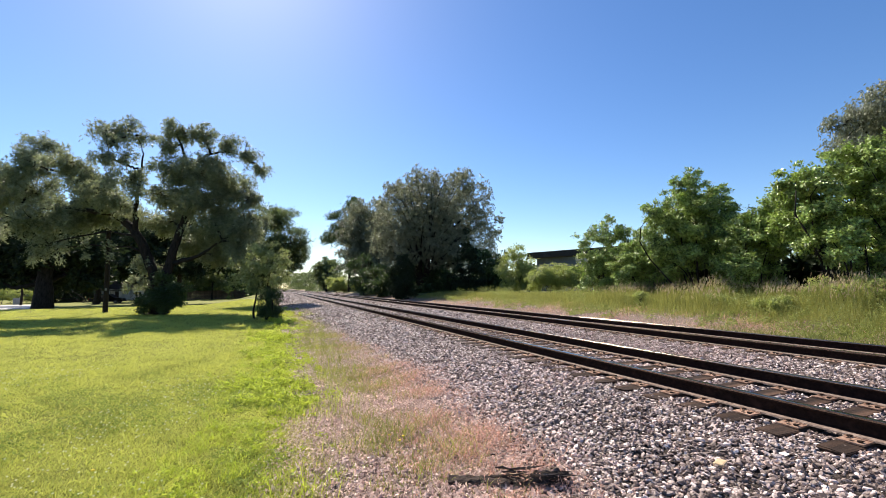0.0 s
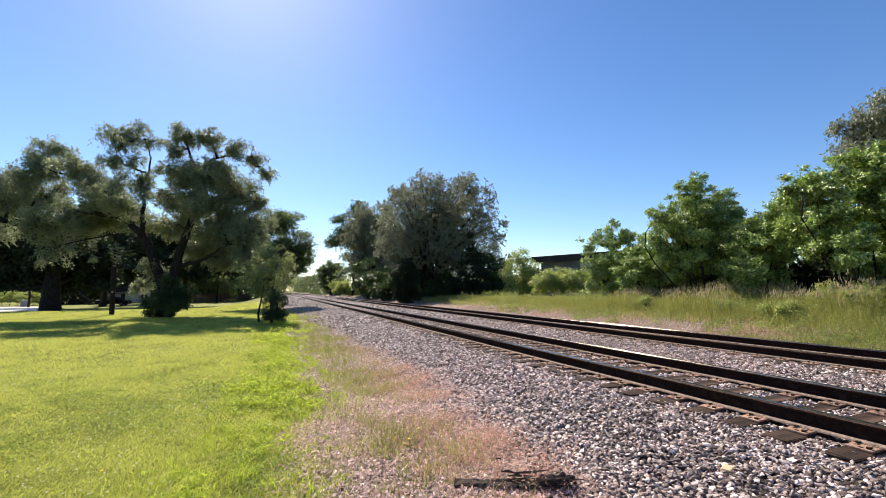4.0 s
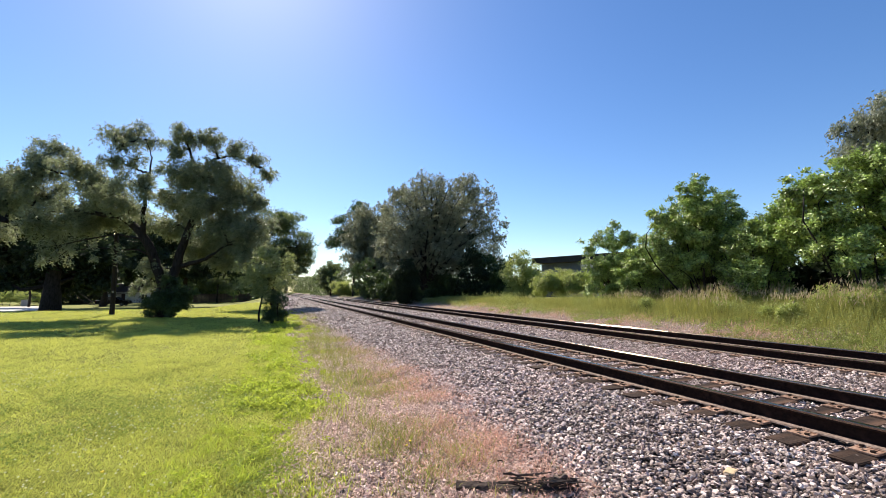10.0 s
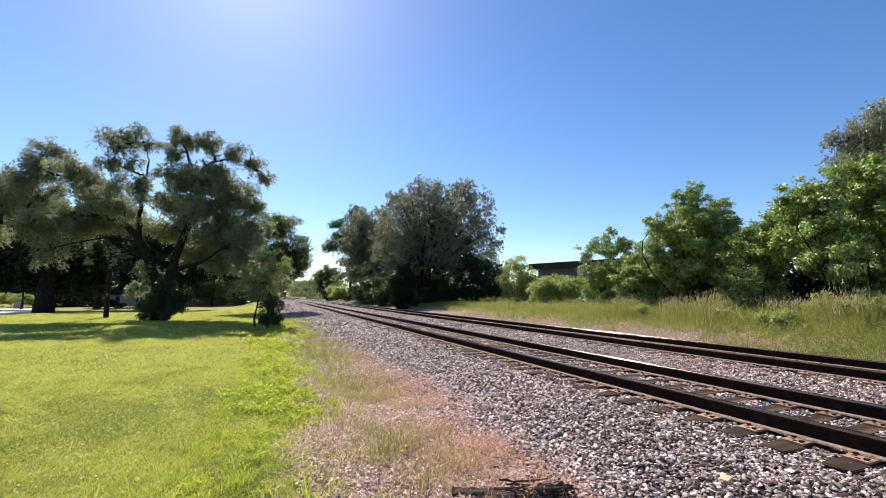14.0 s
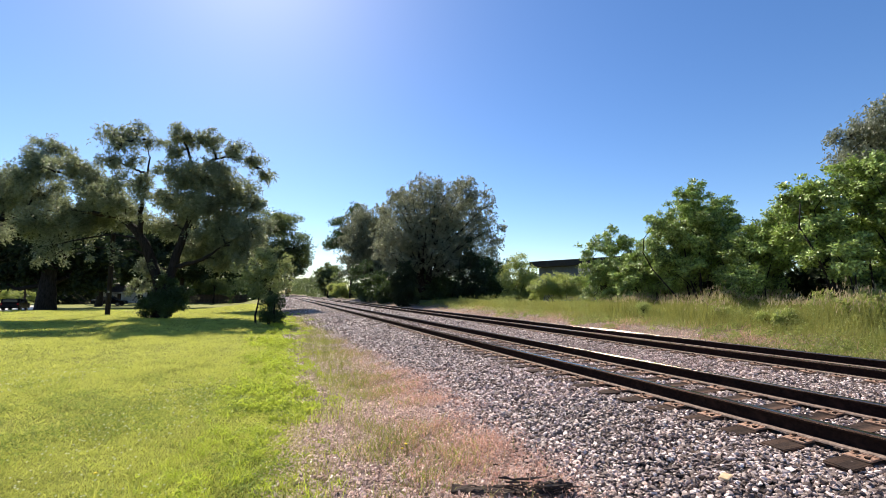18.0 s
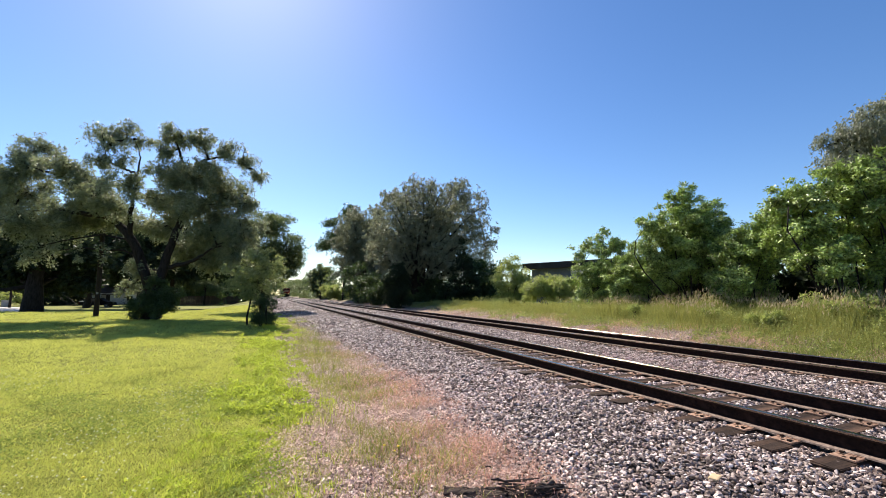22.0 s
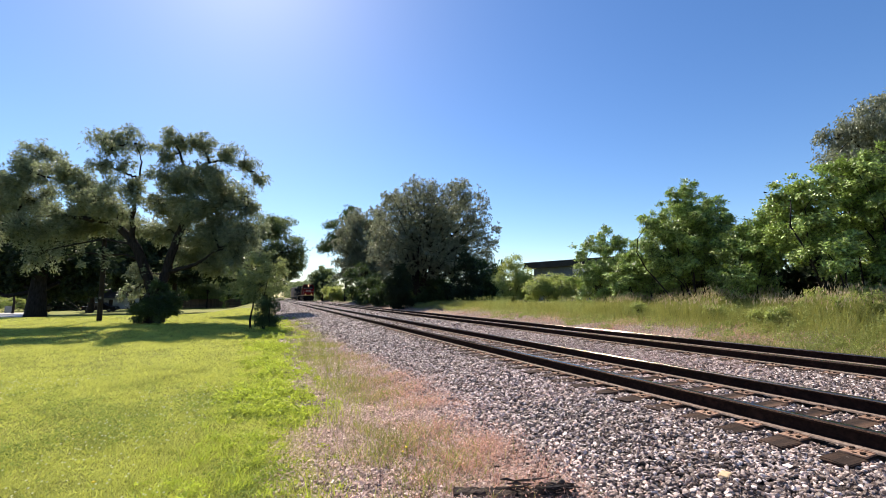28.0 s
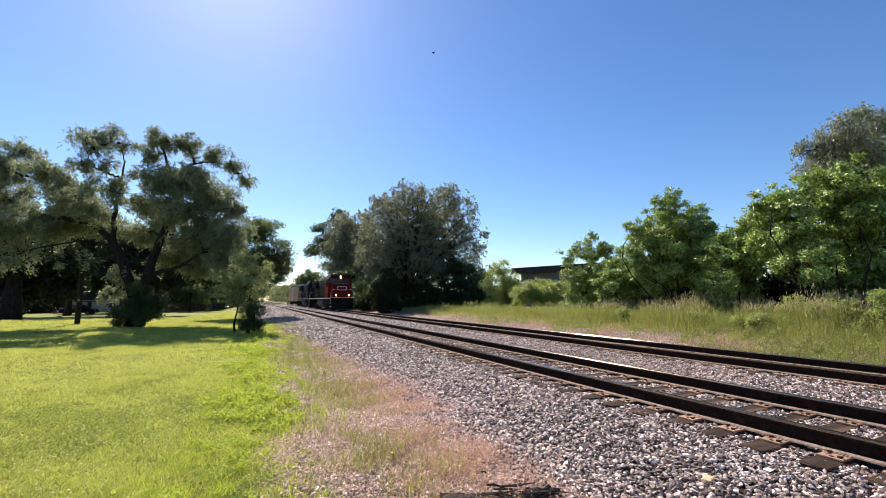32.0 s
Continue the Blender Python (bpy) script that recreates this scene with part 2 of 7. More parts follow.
TIE_WOOD = surface("creosoted_tie_wood", (0.014, 0.01, 0.008), (0.055, 0.036, 0.028), 14, 0.85, 0, 0.7, 0.01, (0.11, 0.065, 0.045), 1.5, 0.58, varied=0.5, stretch=(0.25, 3, 3))
PLATE_RUST = surface("rusty_tie_plate", (0.17, 0.09, 0.062), (0.44, 0.3, 0.225), 35, 0.75, 0.2, 0.3, 0.002, varied=0.5)
SPIKE_IRON = surface("spike_iron", (0.02, 0.014, 0.011), (0.05, 0.03, 0.022), 50, 0.8, 0.0, 0.2, 0.001)
BARK = surface("tree_bark", (0.01, 0.008, 0.007), (0.036, 0.03, 0.026), 9, 0.9, 0, 0.9, 0.03, stretch=(1, 1, 0.25))
LEAF_WILLOW = foliage("willow_leaf", (0.045, 0.058, 0.034), (0.27, 0.31, 0.19), (0.36, 0.4, 0.19), 0.38, 0.42, 0.5)
LEAF_GREY = foliage("grey_willow_leaf", (0.085, 0.098, 0.065), (0.27, 0.29, 0.195), (0.3, 0.32, 0.18), 0.32, 0.45, 0.45)
LEAF_BOX = foliage("broad_leaf", (0.006, 0.017, 0.004), (0.44, 0.57, 0.16), (0.43, 0.59, 0.11), 0.17, 0.4, 0.45)
LEAF_SAPLING = foliage("sapling_leaf", (0.055, 0.078, 0.03), (0.34, 0.39, 0.16), (0.42, 0.47, 0.15), 0.36, 0.42, 0.5)
LEAF_SHADE = foliage("shaded_leaf", (0.022, 0.036, 0.014), (0.16, 0.21, 0.085), (0.24, 0.3, 0.09), 0.32, 0.42, 0.45)
LEAF_LIGHT = foliage("light_leaf", (0.07, 0.11, 0.025), (0.4, 0.46, 0.15), (0.52, 0.58, 0.14), 0.4, 0.4, 0.5)
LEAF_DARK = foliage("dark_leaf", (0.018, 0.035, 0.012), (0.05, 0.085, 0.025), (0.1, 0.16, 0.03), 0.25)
# evergreen needles; on other plants this near-black puts deep shade into the leaf colour
NEEDLE_SHADE = foliage("dark_needle_and_shade", (0.012, 0.02, 0.012), (0.035, 0.05, 0.025), (0.05, 0.08, 0.03), 0.15, 0.6, 0.1)
GRASS_LAWN = foliage("lawn_blade", (0.025, 0.06, 0.007), (0.52, 0.545, 0.12), (0.66, 0.67, 0.16), 0.42, 0.6, 0.14, 1.3, 1.6)
CLOVER_LEAF = foliage("clover_leaf", (0.08, 0.14, 0.03), (0.33, 0.4, 0.09), (0.42, 0.5, 0.1), 0.35, 0.7, 0.08)
GRASS_WEED = foliage("weed_leaf", (0.06, 0.12, 0.01), (0.54, 0.62, 0.08), (0.68, 0.76, 0.1), 0.42, 0.5, 0.25)
GRASS_DRY = foliage("dry_stalk", (0.28, 0.12, 0.09), (0.76, 0.49, 0.39), (0.78, 0.5, 0.4), 0.42, 0.8, 0.1)
GRASS_LOW = foliage("low_verge_blade", (0.04, 0.068, 0.012), (0.21, 0.235, 0.06), (0.3, 0.33, 0.075), 0.38, 0.6, 0.2, 0.9, 1.2)
MEADOW_LEAF = foliage("meadow_weed_leaf", (0.06, 0.1, 0.02), (0.36, 0.4, 0.13), (0.48, 0.52, 0.14), 0.38, 0.5, 0.3)
GRASS_TALL = foliage("meadow_blade", (0.055, 0.085, 0.016), (0.3, 0.305, 0.095), (0.45, 0.445, 0.115), 0.4, 0.6, 0.2, 0.8, 1.3)

LITTER = foliage("dry_leaf_litter", (0.1, 0.055, 0.045), (0.95, 0.77, 0.68), (0.85, 0.64, 0.55), 0.32, 0.65, 0.25, 3.0, 0.5)
SEED_HEAD = foliage("seed_head", (0.3, 0.22, 0.13), (0.55, 0.45, 0.3), (0.6, 0.5, 0.32), 0.35, 0.8, 0.1)
PETAL_WHITE = foliage("white_petal", (0.7, 0.7, 0.52), (0.85, 0.85, 0.68), (0.9, 0.9, 0.68), 0.5, 0.7, 0.1)
PETAL_YELLOW = surface("yellow_petal", (0.6, 0.45, 0.01), (0.75, 0.6, 0.02), 60, 0.7, 0, 0)
OLD_TIMBER = surface("rotten_timber", (0.012, 0.009, 0.008), (0.1, 0.075, 0.062), 20, 0.9, 0, 1.0, 0.012, (0.36, 0.28, 0.22), 7, 0.6, stretch=(0.15, 2, 2))
POLE_WOOD = surface("weathered_pole", (0.012, 0.01, 0.009), (0.032, 0.027, 0.025), 12, 0.9, 0, 0.6, 0.01, stretch=(2, 2, 0.15))
FENCE_WOOD = surface("brown_fence_wood", (0.05, 0.035, 0.03), (0.13, 0.095, 0.08), 10, 0.85, 0, 0.4, 0.005, varied=0.4, stretch=(2, 2, 0.2))
CONCRETE = surface("pale_concrete", (0.42, 0.4, 0.37), (0.62, 0.59, 0.55), 5, 0.9, 0, 0.3, 0.004, (0.32, 0.3, 0.28), 0.4, 0.58)
ROOF_DARK = surface("dark_roofing", (0.014, 0.014, 0.016), (0.04, 0.04, 0.043), 8, 0.7, 0, 0.2, 0.004, (0.06, 0.06, 0.06), 0.4, 0.6)
WALL_METAL = surface("grey_blue_cladding", (0.1, 0.13, 0.2), (0.15, 0.19, 0.27), 3, 0.55, 0.1, 0.1, 0.003, (0.12, 0.13, 0.15), 0.5, 0.6)
WALL_LIGHT = surface("pale_panel", (0.5, 0.52, 0.55), (0.62, 0.63, 0.65), 3, 0.6, 0, 0.1, 0.002, (0.42, 0.43, 0.44), 0.5, 0.6)
SIDING = surface("white_siding", (0.62, 0.61, 0.58), (0.76, 0.75, 0.72), 4, 0.7, 0, 0.15, 0.003, (0.5, 0.48, 0.44), 0.6, 0.6)
SHINGLE = surface("brown_shingle", (0.05, 0.04, 0.035), (0.12, 0.1, 0.09), 9, 0.9, 0, 0.5, 0.01, (0.08, 0.07, 0.06), 0.6, 0.55)
TYRE = surface("tyre_rubber", (0.012, 0.012, 0.012), (0.03, 0.03, 0.03), 30, 0.9, 0, 0.2, 0.002)
CHROME = surface("bright_metal", (0.5, 0.5, 0.5), (0.65, 0.65, 0.65), 20, 0.25, 1.0, 0.03, 0.001)
CAR_DARK = surface("dark_car_paint", (0.002, 0.002, 0.0025), (0.004, 0.0045, 0.006), 4, 0.3, 0, 0, spec=0.06)
CAR_GREY = surface("grey_car_paint", (0.06, 0.065, 0.07), (0.1, 0.105, 0.11), 4, 0.25, 0.4, 0)
BOX_GREY = surface("grey_green_enamel", (0.16, 0.165, 0.175), (0.22, 0.225, 0.23), 4, 0.6, 0, 0.05, 0.002)


def glass_material():
    m, n, l, bsdf = nodes_of("tinted_glass")
    bsdf.inputs["Base Color"].default_value = (0.012, 0.015, 0.018, 1)
    bsdf.inputs["Roughness"].default_value = 0.12
    bsdf.inputs["Specular IOR Level"].default_value = 0.2
    return m


def glow_material(name, colour, strength):
    m, n, l, bsdf = nodes_of(name)
    bsdf.inputs["Base Color"].default_value = (*colour, 1)
    bsdf.inputs["Emission Color"].default_value = (*colour, 1)
    bsdf.inputs["Emission Strength"].default_value = strength
    return m


GLASS = glass_material()
LAMP_LIT = glow_material("lit_headlamp", (1.0, 0.56, 0.2), 2.2)


# ---- ground ----
def ground_height(x, y):
    """Lawn, a shallow dip beside the ballast, a bank beyond the second track."""
    z = np.full(np.shape(x), -0.4)
    s = np.clip((x - 14.6) / 4.5, 0, 1)
    z = z + 0.75 * s * s * (3 - 2 * s)
    near = np.exp(-((x - 1.2) / 1.3) ** 2)
    z = z - 0.05 * near
    m = np.clip((-3.0 - x) / 6, 0, 1)
    z = z - 1.14 * np.clip((y - 44) / 32, 0, 1) * m * m * (3 - 2 * m)
    z = z + 0.03 * np.sin(x * 0.9 + 1.3) * np.sin(y * 0.55) + 0.015 * np.sin(x * 2.3 + y * 1.7)
    return z


def axis_steps(lo, hi, dense_lo, dense_hi, step):
    out = list(np.arange(dense_lo, dense_hi + 1e-6, step))
    s, v = step, dense_hi
    while v < hi:
        s *= 1.35
        v += s
        out.append(min(v, hi))
    s, v = step, dense_lo
    while v > lo:
        s *= 1.35
        v -= s
        out.insert(0, max(v, lo))
    return np.array(out)


def build_ground():
    xs = axis_steps(-2500, 2500, -12, 24, 0.35)
    ys = axis_steps(-2500, 2500, -4, 36, 0.35)
    X, Y = np.meshgrid(xs, ys, indexing="ij")
    V = np.stack([X, Y, ground_height(X, Y)], -1).reshape(-1, 3)
    ny = len(ys)
    i, j = np.meshgrid(np.arange(len(xs) - 1), np.arange(ny - 1), indexing="ij")
    F = np.stack([i * ny + j, (i + 1) * ny + j, (i + 1) * ny + j + 1, i * ny + j + 1], -1).reshape(-1, 4)
    tagged(new("ground", mesh_np("ground", V, F, GROUND, True)), "mown lawn, stony dry verge and rough meadow bank", "ground", kind="structure")


build_ground()

# ---- tracks ----
RAIL_X, GAUGE, TRACK_GAP = 5.04, 1.505, 4.57
TIE_TOP, TIE_STEP = -0.205, 0.468
TRACK_LEFT, TRACK_RIGHT = RAIL_X + GAUGE / 2, RAIL_X + TRACK_GAP + GAUGE / 2


def ballast_height(x, y):
    """Cross-section of the stone bed under both tracks; its edge wavers, and the shoulder widens further along."""
    pts_x = [1.3, 2.4, 4.1, 5.0, 6.6, 7.4, 8.1, 8.8, 9.5, 11.2, 11.9, 13.0, 14.4]
    pts_z = [-0.62, -0.43, -0.245, -0.236, -0.236, -0.24, -0.31, -0.23, -0.23, -0.23, -0.24, -0.33, -0.45]
    u = x + np.where(x < 4, 0.2 * np.sin(y * 0.8) + 0.1 * np.sin(y * 2.1 + 1), 0) * (4 - np.minimum(x, 4)) / 2
    u = u + 1.5 * np.clip((y - 17) / 19, 0, 1) * np.clip((4.4 - x) / 1.6, 0, 1) * (1 + 0.25 * np.sin(y * 0.37))
    return np.interp(u, pts_x, pts_z) + 0.012 * np.sin(x * 9 + y * 4) * np.sin(y * 7 - x * 3)


def build_ballast():
    xs = np.concatenate([np.linspace(-0.4, 4.1, 34), np.linspace(4.2, 14.4, 48)])
    ys = axis_steps(-60, 1500, -4, 36, 0.4)
    X, Y = np.meshgrid(xs, ys, indexing="ij")
    Z = ballast_height(X, Y)
    V = np.stack([X, Y, Z], -1).reshape(-1, 3)
    ny = len(ys)
    i, j = np.meshgrid(np.arange(len(xs) - 1), np.arange(ny - 1), indexing="ij")
    F = np.stack([i * ny + j, (i + 1) * ny + j, (i + 1) * ny + j + 1, i * ny + j + 1], -1).reshape(-1, 4)
    return tagged(new("ballast_bed", mesh_np("ballast_bed", V, F, BALLAST_BED, True)), "grey crushed-stone ballast bed under two tracks", "ballast", kind="structure")


BALLAST = build_ballast()
# half profile of a flat-bottomed rail, mirrored below; top at 0
RAIL_HALF = [(0.0365, -0.02), (0.0375, -0.034), (0.012, -0.046), (0.009, -0.145), (0.03, -0.162), (0.074, -0.172), (0.076, -0.184)]


def rail_meshes():
    """The rail, and its polished crown with the rounded corner on the inner side; the third is the crown mirrored."""
    left = [(-u, v) for u, v in RAIL_HALF]
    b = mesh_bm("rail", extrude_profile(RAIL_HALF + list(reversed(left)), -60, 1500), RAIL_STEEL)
    crowns = []
    for s in (1, -1):
        arc = [(0.0375 - 0.014 + 0.0145 * math.sin(a), -0.014 + 0.0145 * math.cos(a)) for a in [k * math.pi / 14 for k in range(8)]]
        pts = [(-0.0375, -0.022), (-0.0372, -0.003), (-0.0355, -0.0008), (-0.01, 0.0005)] + arc + [(0.0375, -0.022)]
        crowns.append(mesh_bm("running_surface", extrude_profile([(s * u, v) for u, v in pts], -60, 1500), RAIL_TOP))
    # thin strips over the foot: dust, with its lit top coloured in
    feet = [mesh_bm("rail_foot", extrude_profile([(s * 0.028, -0.1595), (s * 0.0735, -0.1695), (s * 0.0775, -0.184), (s * 0.07, -0.184), (s * 0.066, -0.1725), (s * 0.03, -0.165)], -60, 1500), FOOT_DUST_LIT) for s in (-1, 1)]
    return b, crowns[0], crowns[1], feet


def plate_mesh():
    bm = boxes((-0.235, 0.235, -0.1, 0.1, 0.0, 0.02), bevel=0.004)
    box(bm, -0.09, -0.077, -0.1, 0.1, 0.019, 0.028)
    box(bm, 0.077, 0.09, -0.1, 0.1, 0.019, 0.028)
    me = mesh_bm("tie_plate", bm, PLATE_RUST)
    return me


def hole_mesh():
    return mesh_bm("spike_hole", boxes((-0.017, 0.017, -0.015, 0.015, 0.0205, 0.0225)), SPIKE_IRON)


def spike_mesh():
    bm = boxes((-0.012, 0.012, -0.011, 0.011, 0, 0.026), (-0.02, 0.012, -0.015, 0.015, 0.026, 0.04))
    return mesh_bm("spike", bm, SPIKE_IRON)


def tie_meshes():
    out = []
    r = random.Random(3)
    for k in range(5):
        bm = boxes((-1.3, 1.3, -0.113, 0.113, -0.17, 0), bevel=0.012)
        bmesh.ops.subdivide_edges(bm, edges=[e for e in bm.edges if e.calc_length() > 1], cuts=4)
        for v in bm.verts:
            v.co += Vector((r.uniform(-0.02, 0.02), r.uniform(-0.006, 0.006), r.uniform(-0.006, 0.004)))
        out.append(mesh_bm("tie", bm, TIE_WOOD))
    return out


def build_track(cx, label, first, count, plates):
    """One track: two rails on wooden ties, with plates and spikes."""
    tr = thing("railway_track", cx, 0, 0, label, "railway track", "tracks")
    for s in (-1, 1):
        r = part("rail", RAILS[0], None, tr, "brown rusty steel rail")
        r.location.x = s * GAUGE / 2
        for foot in RAILS[3]:
            part("rail_foot", foot, None, r, "dusty tan rail foot with its sunlit brightness in the colour")
        part("running_surface", RAILS[1] if s < 0 else RAILS[2], None, r, "polished rail head")
    q = random.Random(int(cx * 10))
    for k in range(count):
        tie = part("tie", q.choice(TIES), None, tr)
        tie.location = (q.uniform(-0.04, 0.04), first + k * TIE_STEP + q.uniform(-0.015, 0.015), TIE_TOP)
        tie.rotation_euler.z = q.uniform(-0.012, 0.012)
        if k >= plates:
            continue
        for s in (-1, 1):
            p = part("tie_plate", PLATE, None, tie)
            p.location = (s * GAUGE / 2 - tie.location.x, 0, 0.002)
            for dx, dy in ((-0.135, 0.045), (0.135, 0.045), (-0.135, -0.045), (0.135, -0.045), (-0.2, 0.0), (0.2, 0.0)):
                h = part("spike_hole", HOLE, None, tie)
                h.location = (s * GAUGE / 2 - tie.location.x + dx, dy, 0.002)
            for dx, dy in ((-0.095, 0.06), (0.095, -0.06), (-0.2, -0.06), (0.2, 0.06)):
                sp = part("spike", SPIKE, None, tie)
                sp.location = (s * GAUGE / 2 - tie.location.x + dx, dy, 0.0)
                sp.rotation_euler.z = 0 if dx > 0 else math.pi
    return tr


RAILS, PLATE, SPIKE, HOLE, TIES = rail_meshes(), plate_mesh(), spike_mesh(), hole_mesh(), tie_meshes()
build_track(TRACK_LEFT, "railway track, rusty rails on dark wooden ties", -1.086, 230, 44)
build_track(TRACK_RIGHT, "second railway track, rusty rails on dark ties", -1.2, 230, 44)


# ---- plants ----
def leaf_mesh(name, pos, aim, length, width, material, fold=0.15, lay=0.0, face=None):
    """Small folded leaves, two triangles each, at pos along aim; lay: how far they lie flat, or turn to face."""
    n = len(pos)
    aim = aim / (np.linalg.norm(aim, axis=1, keepdims=True) + 1e-9)
    side = np.cross(aim, rng.normal(size=(n, 3)) + lay * (np.array([0, 0, 1.0]) if face is None else face))
    side /= np.linalg.norm(side, axis=1, keepdims=True) + 1e-9
    up = np.cross(side, aim)
    L, W = np.broadcast_to(length, n)[:, None], np.broadcast_to(width, n)[:, None]
    a = pos
    b = pos + aim * L * 0.45 + side * W * 0.5 + up * W * fold
    c = pos + aim * L
    d = pos + aim * L * 0.45 - side * W * 0.5 + up * W * fold
    V = np.stack([a, b, c, d], 1).reshape(-1, 3)
    o = np.arange(n)[:, None] * 4
    F = np.concatenate([o + [[0, 1, 2]], o + [[0, 2, 3]]])
    return mesh_np(name, V, F, material)


def sphere_points(n):
    v = rng.normal(size=(n, 3))
    return v / np.linalg.norm(v, axis=1, keepdims=True)


def crown_leaves(clumps, count, length, width, droop=0.0, spray=0.3, per=14, flat=0.85, shell=0.35, tuft=0.27, many=1.0, shoots=0.0, faces=False):
    """Leaf places and directions; shoots: the share of tufts on twigs that stand out of the crown. Each clump is a bunch of tufts with gaps between, each tuft a bunch of sprays."""
    big = np.array(clumps, float)
    tufts = []
    for x, y, z, r in big:
        m = int(np.clip(11 + r * 4, 11, 26) * many)
        d = sphere_points(m) * (r * (shell + (1.0 - shell) * rng.random(m) ** 0.6))[:, None]
        d[:, 2] *= flat
        tr = r * rng.uniform(tuft, tuft * 1.85, m)
        far = rng.random(m) < shoots
        d[far] *= (r * rng.uniform(1.0, 1.3, m) / np.linalg.norm(d, axis=1))[far, None]
        d[far, 2] += 0.12 * r
        tr[far] *= 0.62
        tufts.append(np.column_stack([np.array((x, y, z)) + d, tr, d / (r + 1e-6)]))
    c = np.concatenate(tufts)
    weight = c[:, 3] ** 2
    sprays = max(count // per, 1)
    which = rng.choice(len(c), sprays, p=weight / weight.sum())
    off = sphere_points(sprays) * (c[which, 3] * rng.random(sprays) ** 0.45 * 1.05)[:, None]
    off[:, 2] *= 0.7
    centre = c[which, :3] + off
    out = c[which, 4:7] + 0.4 * off / (c[which, 3:4] + 1e-9)
    idx = np.repeat(np.arange(sprays), per)
    n = len(idx)
    if droop > 0:
        fall = rng.random(n) * droop * (0.3 + rng.random(sprays)[idx])
        pos = centre[idx] + rng.normal(size=(n, 3)) * spray * 0.25 + out[idx] * np.array([0.35, 0.35, 0]) * fall[:, None]
        pos[:, 2] -= fall
        aim = rng.normal(size=(n, 3)) * 0.55 + np.array([0, 0, -0.9]) + out[idx] * 0.3
    else:
        pos = centre[idx] + rng.normal(size=(n, 3)) * spray * np.array([0.55, 0.55, 0.35])
        aim = rng.normal(size=(n, 3)) * 0.9 + out[idx] * 0.8 + np.array([0, 0, -0.3])
    L = length * rng.uniform(0.6, 1.3, n)
    if faces:
        return pos, aim, L, width * rng.uniform(0.7, 1.25, n), out[idx] * 0.8 + np.array([0, 0, 0.9])
    return pos, aim, L, width * rng.uniform(0.7, 1.25, n)


def limb(p, q, r0, r1, bend=0.15, steps=7):
    """A bent, tapering branch from p to q."""
    p, q = np.array(p, float), np.array(q, float)
    s = np.linspace(0, 1, steps)[:, None]
    d = np.linalg.norm(q - p)
    sway = rng.normal(size=3) * d * bend
    pts = p + (q - p) * s + sway * np.sin(s * np.pi) + rng.normal(size=(steps, 3)) * d * 0.012
    pts[:, 2] += d * 0.08 * np.sin(s[:, 0] * np.pi)
    return tube_arrays(pts, r0 + (r1 - r0) * s[:, 0] ** 0.8)


def tree(name, base, forks, clumps, leaves, length, width, bark, leaf, label, category="tree", trunk=0.35, droop=0.0, spray=0.3, per=14, shell=0.35, group="", flat=0.85, shoots=0.0):
    """A tapered trunk that forks, limbs out to every part of the crown, twigs, and a crown of many small leaves.
    forks: the points up the trunk, relative to base, from which the limbs spring."""
    b = np.array(base, float)
    ob = thing(name, *base, label, category, group)
    f = [np.array(p, float) for p in forks]
    rows = []
    prev, r = np.array([0, 0, -0.15]), trunk * 1.25
    for i, p in enumerate(f):
        nxt = trunk * (1 - 0.28 * (i + 1) / len(f))
        rows.append(limb(prev, p, r, nxt, 0.04))
        prev, r = p, nxt
    part("trunk", mesh_np("trunk", *merge(rows), bark, True), None, ob)
    c = np.array(clumps, float)
    c[:, :3] -= b
    twigs, inner = [], []
    for x, y, z, rad in c:
        start = min(f, key=lambda p: np.linalg.norm(p - (x, y, z)) + (3 if p[2] > z else 0))
        if droop > 0:
            p = start + (np.array((x, y, z)) - start) * 0.62
            inner.append((*p, rad * 0.5))
        rr = trunk * 0.42 * min(1.0, 0.5 + rad / 4)
        part("limb", mesh_np("limb", *limb(start, (x, y, z), rr, rr * 0.3, 0.1), bark, True), None, ob)
        for _ in range(7):
            tip = np.array((x, y, z)) + sphere_points(1)[0] * rad * 0.95
            twigs.append(limb((x, y, z - rad * 0.2), tip, rr * 0.28, 0.012, 0.12, 5))
    tagged(part("fine_branching", mesh_np("fine_branching", *merge(twigs), bark, True), None, ob), kind="stuff")
    crown = leaf_mesh("crown", *crown_leaves(np.array([*c, *inner]), leaves, length, width, droop, spray, per, flat, shell, shoots=shoots), leaf)
    tagged(part("crown", crown, None, ob), kind="stuff")
    return ob


def smooth_path(points, steps=6):
    """A smooth line through points."""
    p = np.array([points[0], *points, points[-1]], float)
    out = []
    for i in range(1, len(p) - 2):
        for k in range(steps):
            u = k / steps
            out.append(0.5 * (2 * p[i] + (p[i + 1] - p[i - 1]) * u + (2 * p[i - 1] - 5 * p[i] + 4 * p[i + 1] - p[i + 2]) * u * u + (3 * p[i] - p[i - 1] - 3 * p[i + 1] + p[i + 2]) * u ** 3))
    out.append(p[-2])
    return np.array(out)


